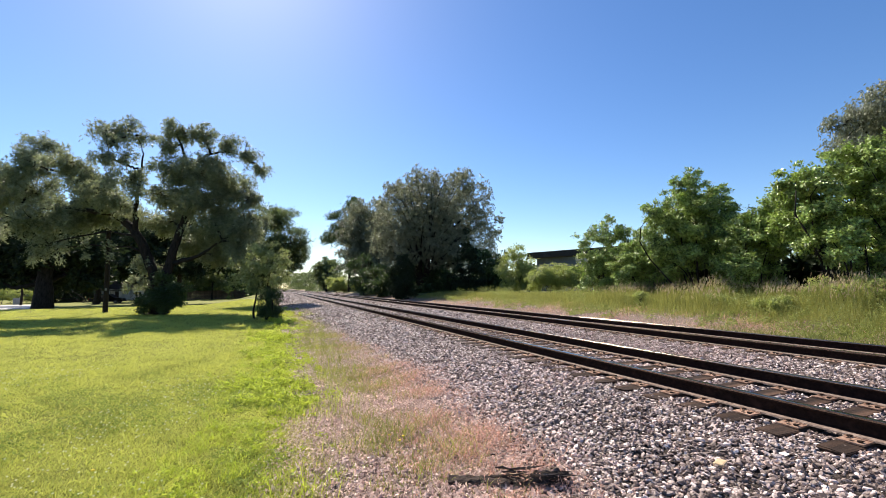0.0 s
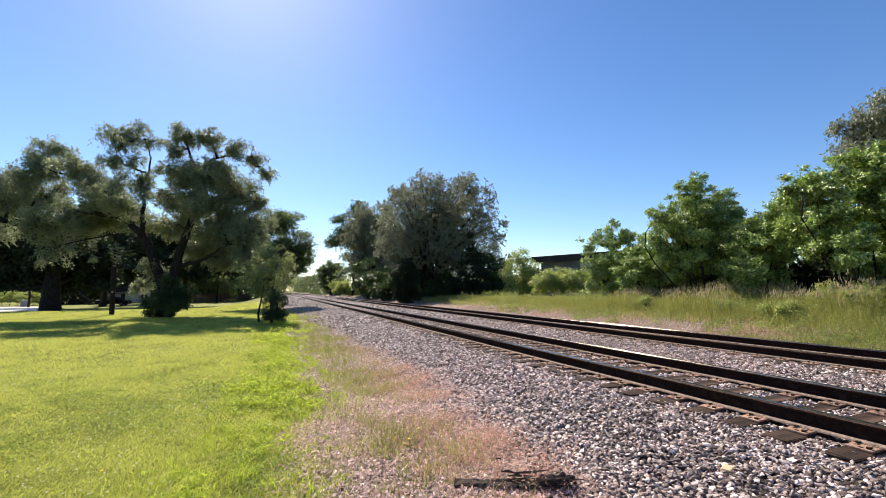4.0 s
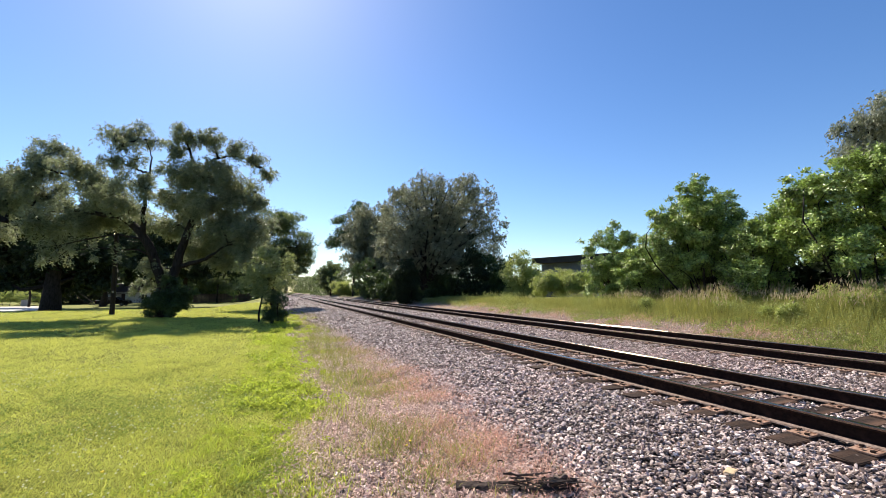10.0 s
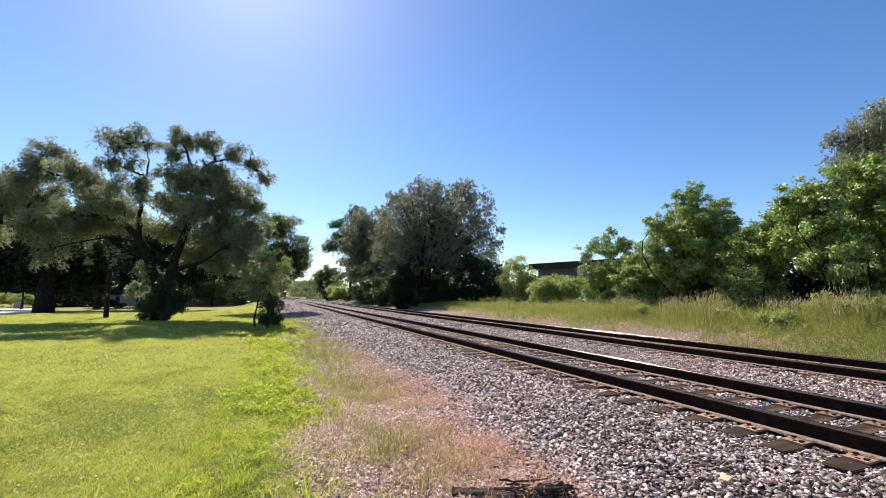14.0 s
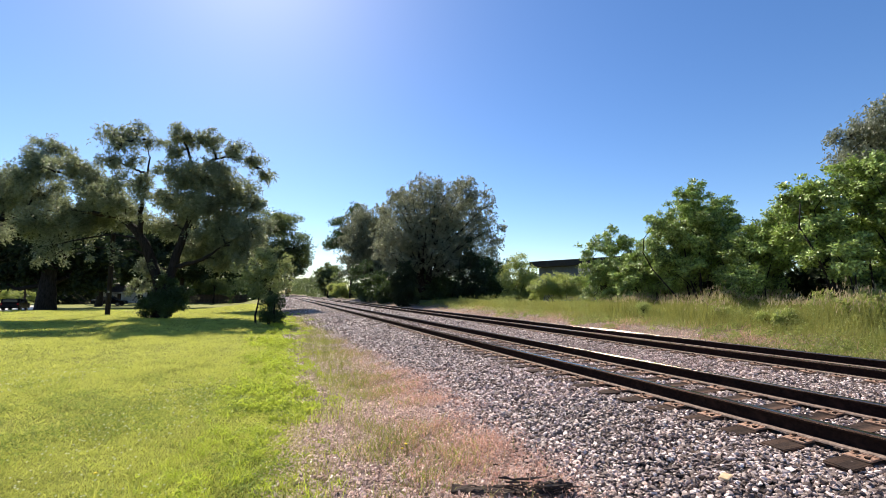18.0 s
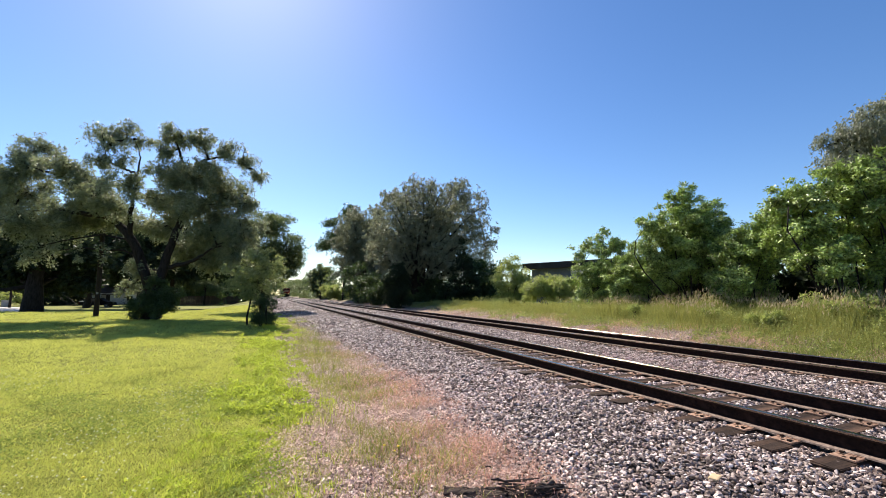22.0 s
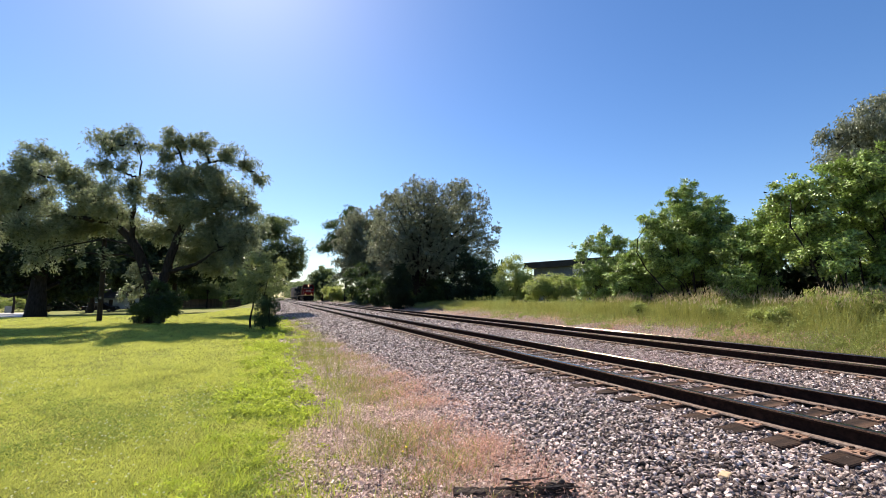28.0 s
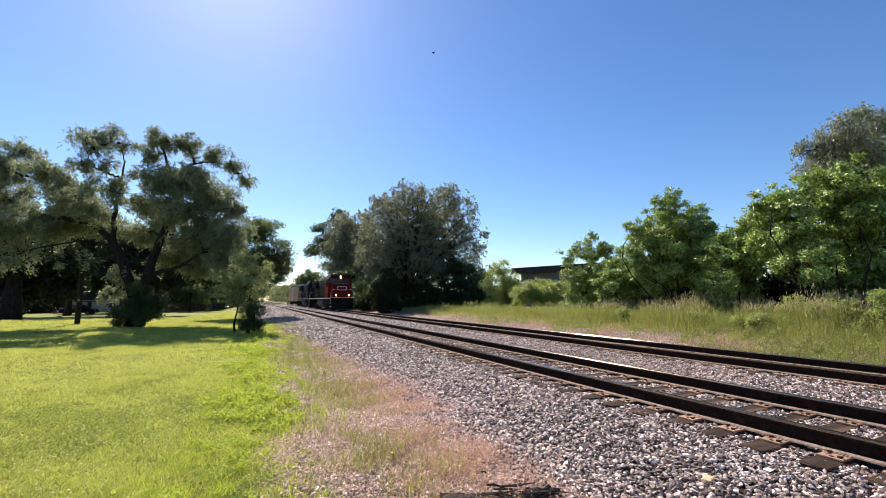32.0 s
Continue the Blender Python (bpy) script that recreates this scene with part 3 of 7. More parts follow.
def strands(centre, out, per, length, width, fall, loose):
    """Hanging twigs: leaves strung down from each centre, drifting outwards."""
    n = len(centre)
    idx = np.repeat(np.arange(n), per)
    m = len(idx)
    drop = fall * rng.uniform(0.35, 1.25, n)[idx] * (np.tile(np.arange(per), n) + rng.random(m)) / per
    lean = out + rng.normal(size=(n, 3)) * 0.35
    pos = centre[idx] + lean[idx] * np.array([0.5, 0.5, 0.1]) * drop[:, None] + rng.normal(size=(m, 3)) * loose
    pos[:, 2] -= drop * (0.35 + 0.65 * drop / (fall * 1.25))
    aim = rng.normal(size=(m, 3)) * 0.75 + np.array([0, 0, -0.5]) + lean[idx] * 0.35
    return pos, aim, length * rng.uniform(0.6, 1.3, m), width * rng.uniform(0.7, 1.25, m)


def arching_willow(name, base, boughs, clumps, leaves, length, width, leaf, label, trunk, fall=0.7, group=""):
    """A willow of bent boughs; every part of the crown hangs on a branch from the nearest bough.
    boughs: rows of (thickness, points), relative to base."""
    b = np.array(base, float)
    ob = thing(name, *base, label, "tree", group)
    lines = []
    for k, (thick, pts) in enumerate(boughs):
        line = smooth_path(np.array(pts, float) - b)
        r = trunk * thick * (0.1 + 0.9 * np.linspace(1, 0, len(line)) ** 1.25)
        if not k:
            r[:4] *= np.linspace(1.35, 1, 4)
        part("trunk" if not k else "limb", mesh_np("bough", *tube_arrays(line + rng.normal(size=line.shape) * 0.03, r, 9), BARK, True), None, ob)
        lines.append(line[len(line) // 4:])
    nodes = np.concatenate(lines)
    c = np.array(clumps, float)
    c[:, :3] -= b
    twigs, heads = [], []
    for x, y, z, rad in c:
        mid = np.array((x, y, z))
        start = nodes[np.argmin(np.linalg.norm(nodes - mid, axis=1) + 1.5 * np.maximum(nodes[:, 2] - z - 0.3, 0))]
        part("limb", mesh_np("limb", *limb(start, mid, 0.05 + 0.03 * rad, 0.03, 0.08), BARK, True), None, ob)
        m = int(np.clip(22 * rad * rad, 14, 60))
        d = sphere_points(m) * (rad * rng.uniform(0.3, 1.12, m))[:, None]
        d[:, 2] = d[:, 2] * 0.75 + rad * 0.12
        for e in d:
            twigs.append(limb(mid, mid + e, 0.022, 0.006, 0.12, 4))
            heads.append((*(mid + e), rad * rng.uniform(0.16, 0.46), *(e / rad)))
        for f in np.linspace(0.35, 0.85, 3):
            heads.append((*(start + (mid - start) * f), rad * 0.4, 0, 0, 0.2))
    tagged(part("fine_branching", mesh_np("fine_branching", *merge(twigs), BARK, True), None, ob), kind="stuff")
    h = np.array(heads)
    per = 12
    n = leaves // per
    w = h[:, 3] ** 1.7
    which = rng.choice(len(h), n, p=w / w.sum())
    off = sphere_points(n) * (h[which, 3] * rng.random(n) ** 0.5)[:, None]
    crown = leaf_mesh("crown", *strands(h[which, :3] + off, h[which, 4:7], per, length, width, fall, 0.05), leaf)
    tagged(part("crown", crown, None, ob), kind="stuff")
    return ob


def plume_willow(name, base, middle, reach, count, leaves, length, width, leaf, label, low=-0.25, trunk=0.5, square=2.5, plume=1.0, fall=0.9):
    """A broad dome: boughs fan out from a short trunk, each feathered with leaves over its outer half and bending over at its tip."""
    b = np.array(base, float)
    ob = thing(name, *base, label, "tree")
    part("trunk", mesh_np("trunk", *limb((0, 0, -0.3), (0, 0, 2.2), trunk * 1.3, trunk, 0.02), BARK, True), None, ob)
    i = np.arange(count) + 0.5
    up = low + (0.95 - low) * (1 - i / count)
    turn = i * 2.39996 + rng.normal(size=count) * 0.18
    d = np.stack([np.sqrt(1 - up * up) * np.cos(turn), np.sqrt(1 - up * up) * np.sin(turn), up], 1)
    d /= ((np.abs(d) ** square).sum(1) ** (1 / square))[:, None]
    tips = (np.array(middle) - b) + d * np.array(reach) * rng.uniform(0.9, 0.97, (count, 1))
    cs, outs, rads = [], [], []
    twigs = []
    share = leaves // 12 // count
    for k in range(count):
        foot = np.array((rng.normal() * 0.3, rng.normal() * 0.3, rng.uniform(0.9, 2.4)))
        tip = tips[k]
        knee = foot + (tip - foot) * np.array((0.34, 0.34, 0.72)) + rng.normal(size=3) * 0.4
        s = np.linspace(0, 1, 12)[:, None]
        line = (1 - s) ** 2 * foot + 2 * s * (1 - s) * knee + s * s * tip
        part("limb", mesh_np("limb", *tube_arrays(line + rng.normal(size=line.shape) * 0.05, 0.17 - 0.15 * s[:, 0], 6), BARK, True), None, ob)
        ln = np.linalg.norm(tip - foot)
        n = int(share * (0.6 + 0.5 * ln / 12))
        u = np.clip(0.36 + 0.66 * rng.random(n) ** 0.75, 0, 1.0)
        # side sprigs gather the leaves into feathers along the bough
        sprigs = int(10 + 1.5 * ln)
        su = np.sort(np.clip(0.38 + 0.62 * rng.random(sprigs) ** 0.8, 0, 1))
        sd = sphere_points(sprigs) * (plume * (0.55 + 0.75 * np.sin(np.pi * np.clip((su - 0.3) / 0.78, 0, 1))))[:, None]
        sd[:, 2] = sd[:, 2] * 0.6 + 0.25 * plume
        sc = np.stack([np.interp(su, s[:, 0], line[:, a]) for a in range(3)], 1)
        for a, e in zip(sc[::2], sd[::2]):
            twigs.append(limb(a, a + e, 0.03, 0.008, 0.1, 4))
        w = rng.integers(0, sprigs, n)
        along = rng.random(n)[:, None] ** 0.7
        cs.append(sc[w] + sd[w] * along + rng.normal(size=(n, 3)) * 0.17 * plume)
        outs.append(np.tile((tip - foot) / ln, (n, 1)) + sd[w] * 0.2)
    tagged(part("fine_branching", mesh_np("fine_branching", *merge(twigs), BARK, True), None, ob), kind="stuff")
    crown = leaf_mesh("crown", *strands(np.concatenate(cs), np.concatenate(outs), 12, length, width, fall, 0.07), leaf)
    tagged(part("crown", crown, None, ob), kind="stuff")
    return ob


def bush(name, base, clumps, leaves, length, width, leaf, label, category="bush", spray=0.22, per=10, shell=0.3, droop=0.0, group="", lay=0.0, tuft=0.22, many=1.0, shoots=0.0):
    """Several stems from the ground and a leafy crown."""
    b = np.array(base, float)
    ob = thing(name, *base, label, category, group)
    c = np.array(clumps, float)
    c[:, :3] -= b
    for x, y, z, rad in c:
        foot = (rng.normal() * 0.15 + x * 0.5, rng.normal() * 0.15 + y * 0.5, -0.1)
        part("stem", mesh_np("stem", *limb(foot, (x, y, z), 0.035 + rad * 0.02, 0.012, 0.12), BARK, True), None, ob)
    *spots, face = crown_leaves(c, leaves, length, width, droop, spray, per, 0.95, shell, tuft, many, shoots, True)
    tagged(part("crown", leaf_mesh("crown", *spots, leaf, lay=lay, face=face), None, ob), kind="stuff")
    return ob


G = -0.4
# what stands on the lower ground behind the lawn is laid out on the lawn's level, then moved back and down by this much
BACK, EYE_Z = 1.7, 1.23


def set_back(x, y, z=-0.4):
    return (x * BACK, y * BACK, EYE_Z + (z - EYE_Z) * BACK)


def back_clumps(rows):
    return [(*set_back(x, y, z), r * BACK) for x, y, z, r in rows]


arching_willow("willow_tree", (-6.6, 32.0, G),
               [(1.0, [(-6.6, 32.0, -0.6), (-6.43, 31.6, 1.2), (-6.21, 31.6, 2.84), (-5.63, 31.4, 5.2), (-5.1, 31.2, 7.6), (-5.2, 31.0, 8.7), (-5.7, 31.0, 10.4), (-6.1, 31.0, 11.5)]),
                (0.3, [(-5.1, 31.2, 7.6), (-4.8, 30.8, 9.5), (-3.5, 30.4, 10.2), (-2.5, 30.0, 10.1), (-1.5, 29.6, 9.5)]),
                (0.45, [(-6.1, 31.6, 2.9), (-4.6, 31.0, 3.3), (-3.7, 30.4, 3.9), (-2.5, 30.0, 4.8)]),
                (0.3, [(-5.4, 31.3, 6.2), (-3.9, 31.0, 7.2), (-2.4, 30.6, 7.8), (-1.5, 30.0, 7.9)])],
               [(-5.7, 30.9, 11.5, 1.0), (-4.4, 31.0, 11.5, 0.9), (-6.5, 31.2, 10.4, 0.7), (-3.1, 30.2, 10.9, 0.8), (-1.9, 29.8, 10.2, 0.8), (-1.0, 29.8, 9.2, 0.65), (-6.1, 30.6, 8.8, 1.1), (-4.8, 30.3, 8.5, 1.3), (-2.9, 31.3, 7.9, 1.4), (-1.6, 29.9, 7.1, 1.0), (-5.8, 32.8, 6.9, 1.3), (-3.4, 31.6, 5.6, 1.6), (-1.8, 30.0, 5.2, 1.3), (-1.9, 30.2, 3.9, 1.1), (-4.9, 33.5, 4.2, 1.4), (-6.9, 33.6, 5.7, 1.2), (-3.2, 32.0, 3.4, 1.2), (-7.9, 32.8, 2.8, 0.9), (-8.3, 33.2, 1.6, 0.6), (-4.4, 30.2, 6.9, 1.3), (-6.9, 30.8, 7.2, 1.0), (-3.6, 30.0, 9.4, 0.8)],
               120000, 0.17, 0.064, LEAF_WILLOW, "tall spreading willow with drooping twigs on the lawn", 0.4, 0.5, "lawn willows")
arching_willow("willow_tree", (-7.0, 32.4, G),
               [(1.0, [(-7.0, 32.4, -0.6), (-6.9, 32.2, 1.2), (-7.4, 32.1, 2.9), (-8.2, 32.0, 4.8), (-9.3, 32.5, 5.9), (-11.0, 33.0, 6.8), (-11.6, 33.4, 7.7), (-12.6, 33.8, 8.7), (-14.0, 34.5, 9.2), (-15.3, 35.0, 9.4)]),
                (0.42, [(-8.2, 32.0, 4.8), (-8.2, 31.6, 5.9), (-8.1, 31.4, 7.2), (-8.0, 31.4, 8.6), (-8.7, 31.4, 9.1), (-9.6, 31.4, 9.6), (-10.0, 31.6, 11.0)]),
                (0.2, [(-8.0, 31.4, 8.4), (-7.8, 31.0, 9.8), (-8.3, 31.2, 11.0)]),
                (0.45, [(-9.6, 32.6, 6.0), (-12.0, 33.2, 6.4), (-14.4, 34.4, 6.3), (-16.6, 35.4, 5.8)])],
               [(-10.2, 32.6, 11.5, 0.9), (-9.2, 33.2, 11.8, 0.95), (-8.0, 31.6, 11.0, 0.8), (-10.0, 31.3, 9.4, 0.8), (-9.4, 31.2, 10.4, 0.75), (-8.7, 31.2, 9.6, 0.7), (-14.9, 36.4, 11.0, 1.1), (-12.3, 33.4, 9.3, 1.2), (-14.8, 34.9, 9.4, 1.3), (-17.6, 37.0, 8.2, 1.9), (-11.0, 33.6, 8.0, 1.4), (-8.3, 30.6, 7.8, 1.1), (-14.9, 36.0, 7.6, 1.7), (-12.3, 33.8, 5.7, 1.5), (-10.9, 35.0, 6.4, 1.5), (-9.1, 34.5, 6.3, 1.3), (-19.3, 36.5, 5.4, 2.2), (-20.3, 37.5, 8.1, 2.3), (-9.0, 31.4, 6.4, 1.1), (-14.0, 33.7, 5.4, 1.3), (-12.9, 32.9, 4.0, 0.9), (-13.2, 33.0, 3.2, 0.7), (-10.2, 31.8, 7.2, 1.1)],
               142000, 0.17, 0.064, LEAF_WILLOW, "broad leaning willow with arching limbs on the lawn", 0.4, 0.5, "lawn willows")
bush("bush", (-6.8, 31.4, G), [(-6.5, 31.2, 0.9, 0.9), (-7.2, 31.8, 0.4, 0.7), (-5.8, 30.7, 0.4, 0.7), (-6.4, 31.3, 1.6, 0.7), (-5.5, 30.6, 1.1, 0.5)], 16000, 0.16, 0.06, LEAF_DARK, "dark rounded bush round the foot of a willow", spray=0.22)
tree("broadleaf_tree", (-0.1, 42, G), [(-0.1, 0, 2.0), (-0.3, 0, 3.8), (-0.4, 0, 5.2)], [(-0.8, 41.2, 7.2, 1.7), (0.6, 42.5, 7.8, 1.5), (1.4, 38.9, 5.4, 1.4), (2.0, 42.3, 4.0, 1.0), (-0.2, 40.3, 4.8, 1.7), (-1.9, 41.4, 5.6, 1.7), (1.1, 42.2, 2.9, 0.8), (-2.1, 41.7, 3.3, 1.4), (-3.1, 42.6, 4.9, 1.7), (-0.7, 39.5, 2.8, 1.1), (0.4, 42.1, 3.8, 0.9), (-1.5, 42.1, 2.0, 0.9), (1.2, 39.9, 4.3, 1.0), (1.9, 40.0, 3.5, 0.7), (2.2, 40.0, 4.6, 0.8)], 42000, 0.22, 0.1, BARK, LEAF_SHADE,
     "leafy tree leaning towards the railway", trunk=0.28, spray=0.4)
tree("sapling", (-0.85, 24.0, G), [(0, 0, 0.8), (0.1, 0, 1.6)], [(-0.45, 24.0, 3.1, 0.5), (-1.0, 24.3, 2.8, 0.55), (0.15, 23.6, 2.75, 0.5), (-1.55, 24.4, 2.2, 0.5), (-0.6, 23.7, 2.3, 0.6), (0.5, 23.7, 2.1, 0.45), (-0.2, 24.0, 1.7, 0.5), (-1.1, 24.0, 1.6, 0.5), (-1.75, 24.2, 1.7, 0.35), (0.45, 23.4, 1.5, 0.4), (-0.6, 23.9, 1.2, 0.4), (-0.2, 23.8, 3.4, 0.3), (0.55, 23.6, 2.6, 0.3)], 7500, 0.14, 0.058, BARK, LEAF_SAPLING, "slender sapling at the edge of the lawn", trunk=0.05, spray=0.15, per=9, shoots=0.4)
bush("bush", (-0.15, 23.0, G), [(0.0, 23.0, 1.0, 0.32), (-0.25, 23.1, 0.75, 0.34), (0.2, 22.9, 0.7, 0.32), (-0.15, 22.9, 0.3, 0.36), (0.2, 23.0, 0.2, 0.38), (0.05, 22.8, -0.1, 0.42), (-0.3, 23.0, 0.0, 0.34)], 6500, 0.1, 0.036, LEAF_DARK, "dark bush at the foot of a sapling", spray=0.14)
plume_willow("willow_tree", (20.6, 58, 0), (22.7, 57.5, 8.2), (9.9, 8.0, 11.0), 84, 115000, 0.27, 0.13, LEAF_GREY, "huge round-crowned grey-green willow beside the tracks", trunk=0.7, plume=1.75, fall=0.4)
plume_willow("willow_tree", (20.4, 92, 0), (20.4, 92, 9.2), (7.4, 6.0, 12.8), 36, 60000, 0.4, 0.17, LEAF_GREY, "lower grey-green willow beside the great one", trunk=0.4, plume=2.0, fall=0.5)
tree("broadleaf_tree", (17.5, 103, 0), [(0, 0, 4), (0, 0, 9)], [(16.8, 105.4, 18.9, 3.7), (19.6, 105.8, 22.5, 2.5), (15.1, 105.0, 13.7, 3.6), (22.2, 105.1, 18.4, 3.1), (20.5, 103.8, 10.9, 4.6)], 14000, 0.52, 0.3, BARK, LEAF_DARK, "dark leafy tree in the row by the tracks", trunk=0.4, spray=0.7)
bush("evergreen_shrub", (15.6, 52, -0.2), [(15.0, 50.0, 4.5, 1.0), (15.1, 50.0, 3.6, 1.4), (15.0, 50.1, 2.5, 1.7), (15.0, 50.3, 1.4, 1.7), (15.1, 50.3, 0.4, 1.5)], 18000, 0.23, 0.1, NEEDLE_SHADE, "dark rounded evergreen shrub on the bank", spray=0.22)
bush("spruce", (21.9, 45, 0), [(21.5, 44.8, 7.7, 0.4), (21.6, 44.9, 6.6, 0.7), (21.7, 45.0, 5.4, 1.1), (21.7, 45.1, 3.9, 1.5), (21.9, 45.2, 2.2, 1.9), (22.1, 45.2, 0.9, 2.0)], 18000, 0.22, 0.08, NEEDLE_SHADE, "dark pointed evergreen on the bank", "conifer", spray=0.3)
bush("bush", (15.5, 73, 0), [(14.7, 74.1, 4.1, 3.0), (17.9, 74.8, 2.6, 2.7), (14.9, 73.5, 2.1, 1.9), (16.5, 75.5, 1.1, 2.2), (19.2, 71.5, 2.0, 2.1)], 16000, 0.34, 0.18, LEAF_DARK, "dark green thicket beside the tracks", spray=0.5)
tree("broadleaf_tree", (15.6, 134, 0), [(0, 0, 2.5), (0, 0, 4.5)], [(15.6, 136.2, 9.0, 2.3), (14.0, 138.9, 7.3, 2.5), (17.3, 134.1, 7.1, 2.3), (15.6, 138.4, 5.4, 3.3), (15.0, 136.8, 3.9, 2.0), (17.9, 135.3, 3.9, 2.3), (15.6, 138.2, 2.3, 2.7)], 16000, 0.5, 0.28, BARK, LEAF_SHADE, "round green tree by the tracks far off", trunk=0.3, spray=0.6)
bush("bush", (15.5, 104, 0), [(15.2, 104.4, 2.5, 1.5), (17.0, 105.7, 1.3, 1.5), (13.7, 103.5, 1.4, 1.2), (13.5, 107.0, 2.5, 1.2), (18.3, 102.4, 0.8, 1.2)], 9000, 0.34, 0.18, LEAF_LIGHT, "light green bushes beside the tracks", spray=0.45)
bush("bush", (24.0, 37.8, 0.3), [(23.9, 37.6, 4.7, 1.0), (23.9, 38.7, 3.3, 1.4), (24.4, 36.8, 3.5, 1.3), (24.5, 38.6, 1.9, 1.6), (25.2, 36.9, 2.2, 1.1), (22.6, 38.2, 2.2, 1.0), (24.9, 38.2, 1.3, 1.0), (23.1, 38.1, 1.1, 0.9), (25.6, 37.4, 1.1, 0.8)], 19000, 0.18, 0.085, LEAF_LIGHT, "pale green airy bush behind the meadow", spray=0.32, lay=1.2)
bush("bush", (24.3, 31.4, 0.3), [(23.1, 31.7, 2.5, 0.9), (24.6, 32.0, 2.7, 0.8), (24.3, 30.4, 2.1, 0.9), (26.4, 31.3, 2.2, 1.0), (22.2, 31.7, 2.0, 0.8), (25.3, 30.7, 1.7, 0.8), (27.1, 30.8, 2.0, 0.9), (23.3, 31.5, 1.6, 0.8), (24.5, 31.3, 1.5, 0.8), (25.6, 29.7, 1.3, 0.7), (22.7, 32.5, 1.4, 0.7), (27.5, 30.0, 1.6, 0.8)], 22000, 0.17, 0.085, LEAF_LIGHT, "low pale green bushes behind the meadow", spray=0.28, lay=1.6, many=1.6, tuft=0.2)
bush("bush", (22.2, 21.8, 0.3), [(21.3, 21.8, 5.0, 0.8), (20.8, 22.8, 4.3, 0.9), (21.6, 21.1, 4.0, 1.0), (21.6, 22.6, 3.3, 1.3), (22.3, 21.2, 2.8, 1.1), (20.0, 22.4, 2.7, 0.9), (21.8, 22.4, 2.0, 1.3), (22.7, 21.3, 1.9, 1.1), (20.4, 22.5, 1.8, 1.0)], 39366, 0.138, 0.084, LEAF_BOX, "young bright green tree-like bush behind the grass", spray=0.15, per=14, lay=3.4, tuft=0.25, shell=0.5, shoots=0.3, many=1.35, group="bushes behind the meadow")
bush("bush", (21.4, 18.6, 0.3), [(21.0, 18.6, 3.0, 0.8), (21.0, 19.2, 2.2, 0.9), (21.3, 18.0, 2.4, 0.9), (21.7, 19.0, 1.6, 0.9), (22.1, 18.0, 1.9, 0.9), (20.0, 19.0, 1.6, 0.7), (20.7, 19.1, 3.0, 0.8), (19.7, 19.0, 2.3, 0.7), (22.0, 18.2, 3.1, 0.7)], 39366, 0.138, 0.084, LEAF_BOX, "low bright green bush behind the grass", spray=0.15, per=14, lay=3.4, tuft=0.25, shell=0.5, shoots=0.3, many=1.35, group="bushes behind the meadow")
bush("bush", (22.2, 15.6, 0.3), [(21.4, 15.6, 6.6, 0.7), (21.3, 16.6, 6.1, 0.8), (19.0, 15.9, 5.2, 0.6), (23.3, 15.8, 6.2, 0.7), (20.7, 15.6, 4.8, 1.2), (22.3, 15.2, 4.8, 1.1), (20.2, 17.0, 4.1, 1.0), (20.9, 15.8, 3.5, 1.2), (23.2, 15.1, 4.6, 0.6), (21.7, 14.7, 3.1, 1.1), (20.8, 16.7, 2.5, 1.1), (22.2, 15.7, 1.9, 1.1), (22.9, 16.6, 4.1, 1.3), (22.6, 16.3, 5.4, 1.0)], 76000, 0.138, 0.084, LEAF_BOX, "tall bushy green box elder behind the grass", spray=0.15, per=14, lay=3.4, tuft=0.25, shell=0.5, shoots=0.3, many=1.35, group="bushes behind the meadow")
bush("bush", (21.5, 12.3, 0.3), [(20.7, 12.5, 3.9, 0.7), (20.9, 13.0, 3.2, 0.8), (20.9, 12.0, 3.5, 0.8), (21.8, 12.7, 2.5, 1.0), (20.1, 12.6, 2.0, 0.8), (21.8, 12.1, 2.1, 0.9), (21.6, 12.5, 4.4, 0.6), (21.7, 11.9, 3.9, 0.8), (22.2, 11.8, 4.6, 0.6)], 33534, 0.138, 0.084, LEAF_BOX, "leafy green bush behind the grass", spray=0.15, per=14, lay=3.4, tuft=0.25, shell=0.5, shoots=0.3, many=1.35, group="bushes behind the meadow")
bush("bush", (22.4, 8.6, 0.3), [(19.5, 9.6, 5.4, 0.7), (20.2, 10.5, 5.0, 0.7), (19.2, 8.8, 5.1, 0.6), (22.3, 9.5, 6.0, 0.8), (21.3, 8.3, 6.1, 0.8), (19.7, 9.4, 4.3, 0.9), (22.2, 9.4, 4.8, 1.1), (22.1, 8.3, 5.0, 1.2), (19.5, 9.9, 3.5, 0.8), (19.2, 8.7, 2.9, 0.9), (22.9, 9.1, 3.3, 1.3), (23.5, 9.1, 1.9, 1.1), (23.0, 7.7, 4.9, 1.4), (24.0, 7.9, 2.8, 1.4)], 87480, 0.138, 0.084, LEAF_BOX, "large dense green bush behind the grass", spray=0.15, per=14, lay=3.4, tuft=0.25, shell=0.5, shoots=0.3, many=1.35, group="bushes behind the meadow")
tree("willow_tree", (36, 13.5, 0.3), [(0, 0, 3), (0, 0, 6), (0, 0, 9)], [(34.2, 14.2, 11.7, 1.0), (37.5, 14.6, 13.2, 1.0), (34.4, 12.5, 12.7, 1.3), (37.7, 14.7, 11.4, 1.4), (36.0, 12.7, 10.8, 1.7), (34.0, 14.1, 9.9, 1.2), (40.2, 13.0, 13.5, 2.1), (38.6, 12.2, 9.9, 2.3), (36.2, 13.9, 9.0, 1.8)], 38000, 0.26, 0.09, BARK, LEAF_GREY, "tall grey-green willow behind the bushes", trunk=0.45, droop=0.7, spray=0.5)
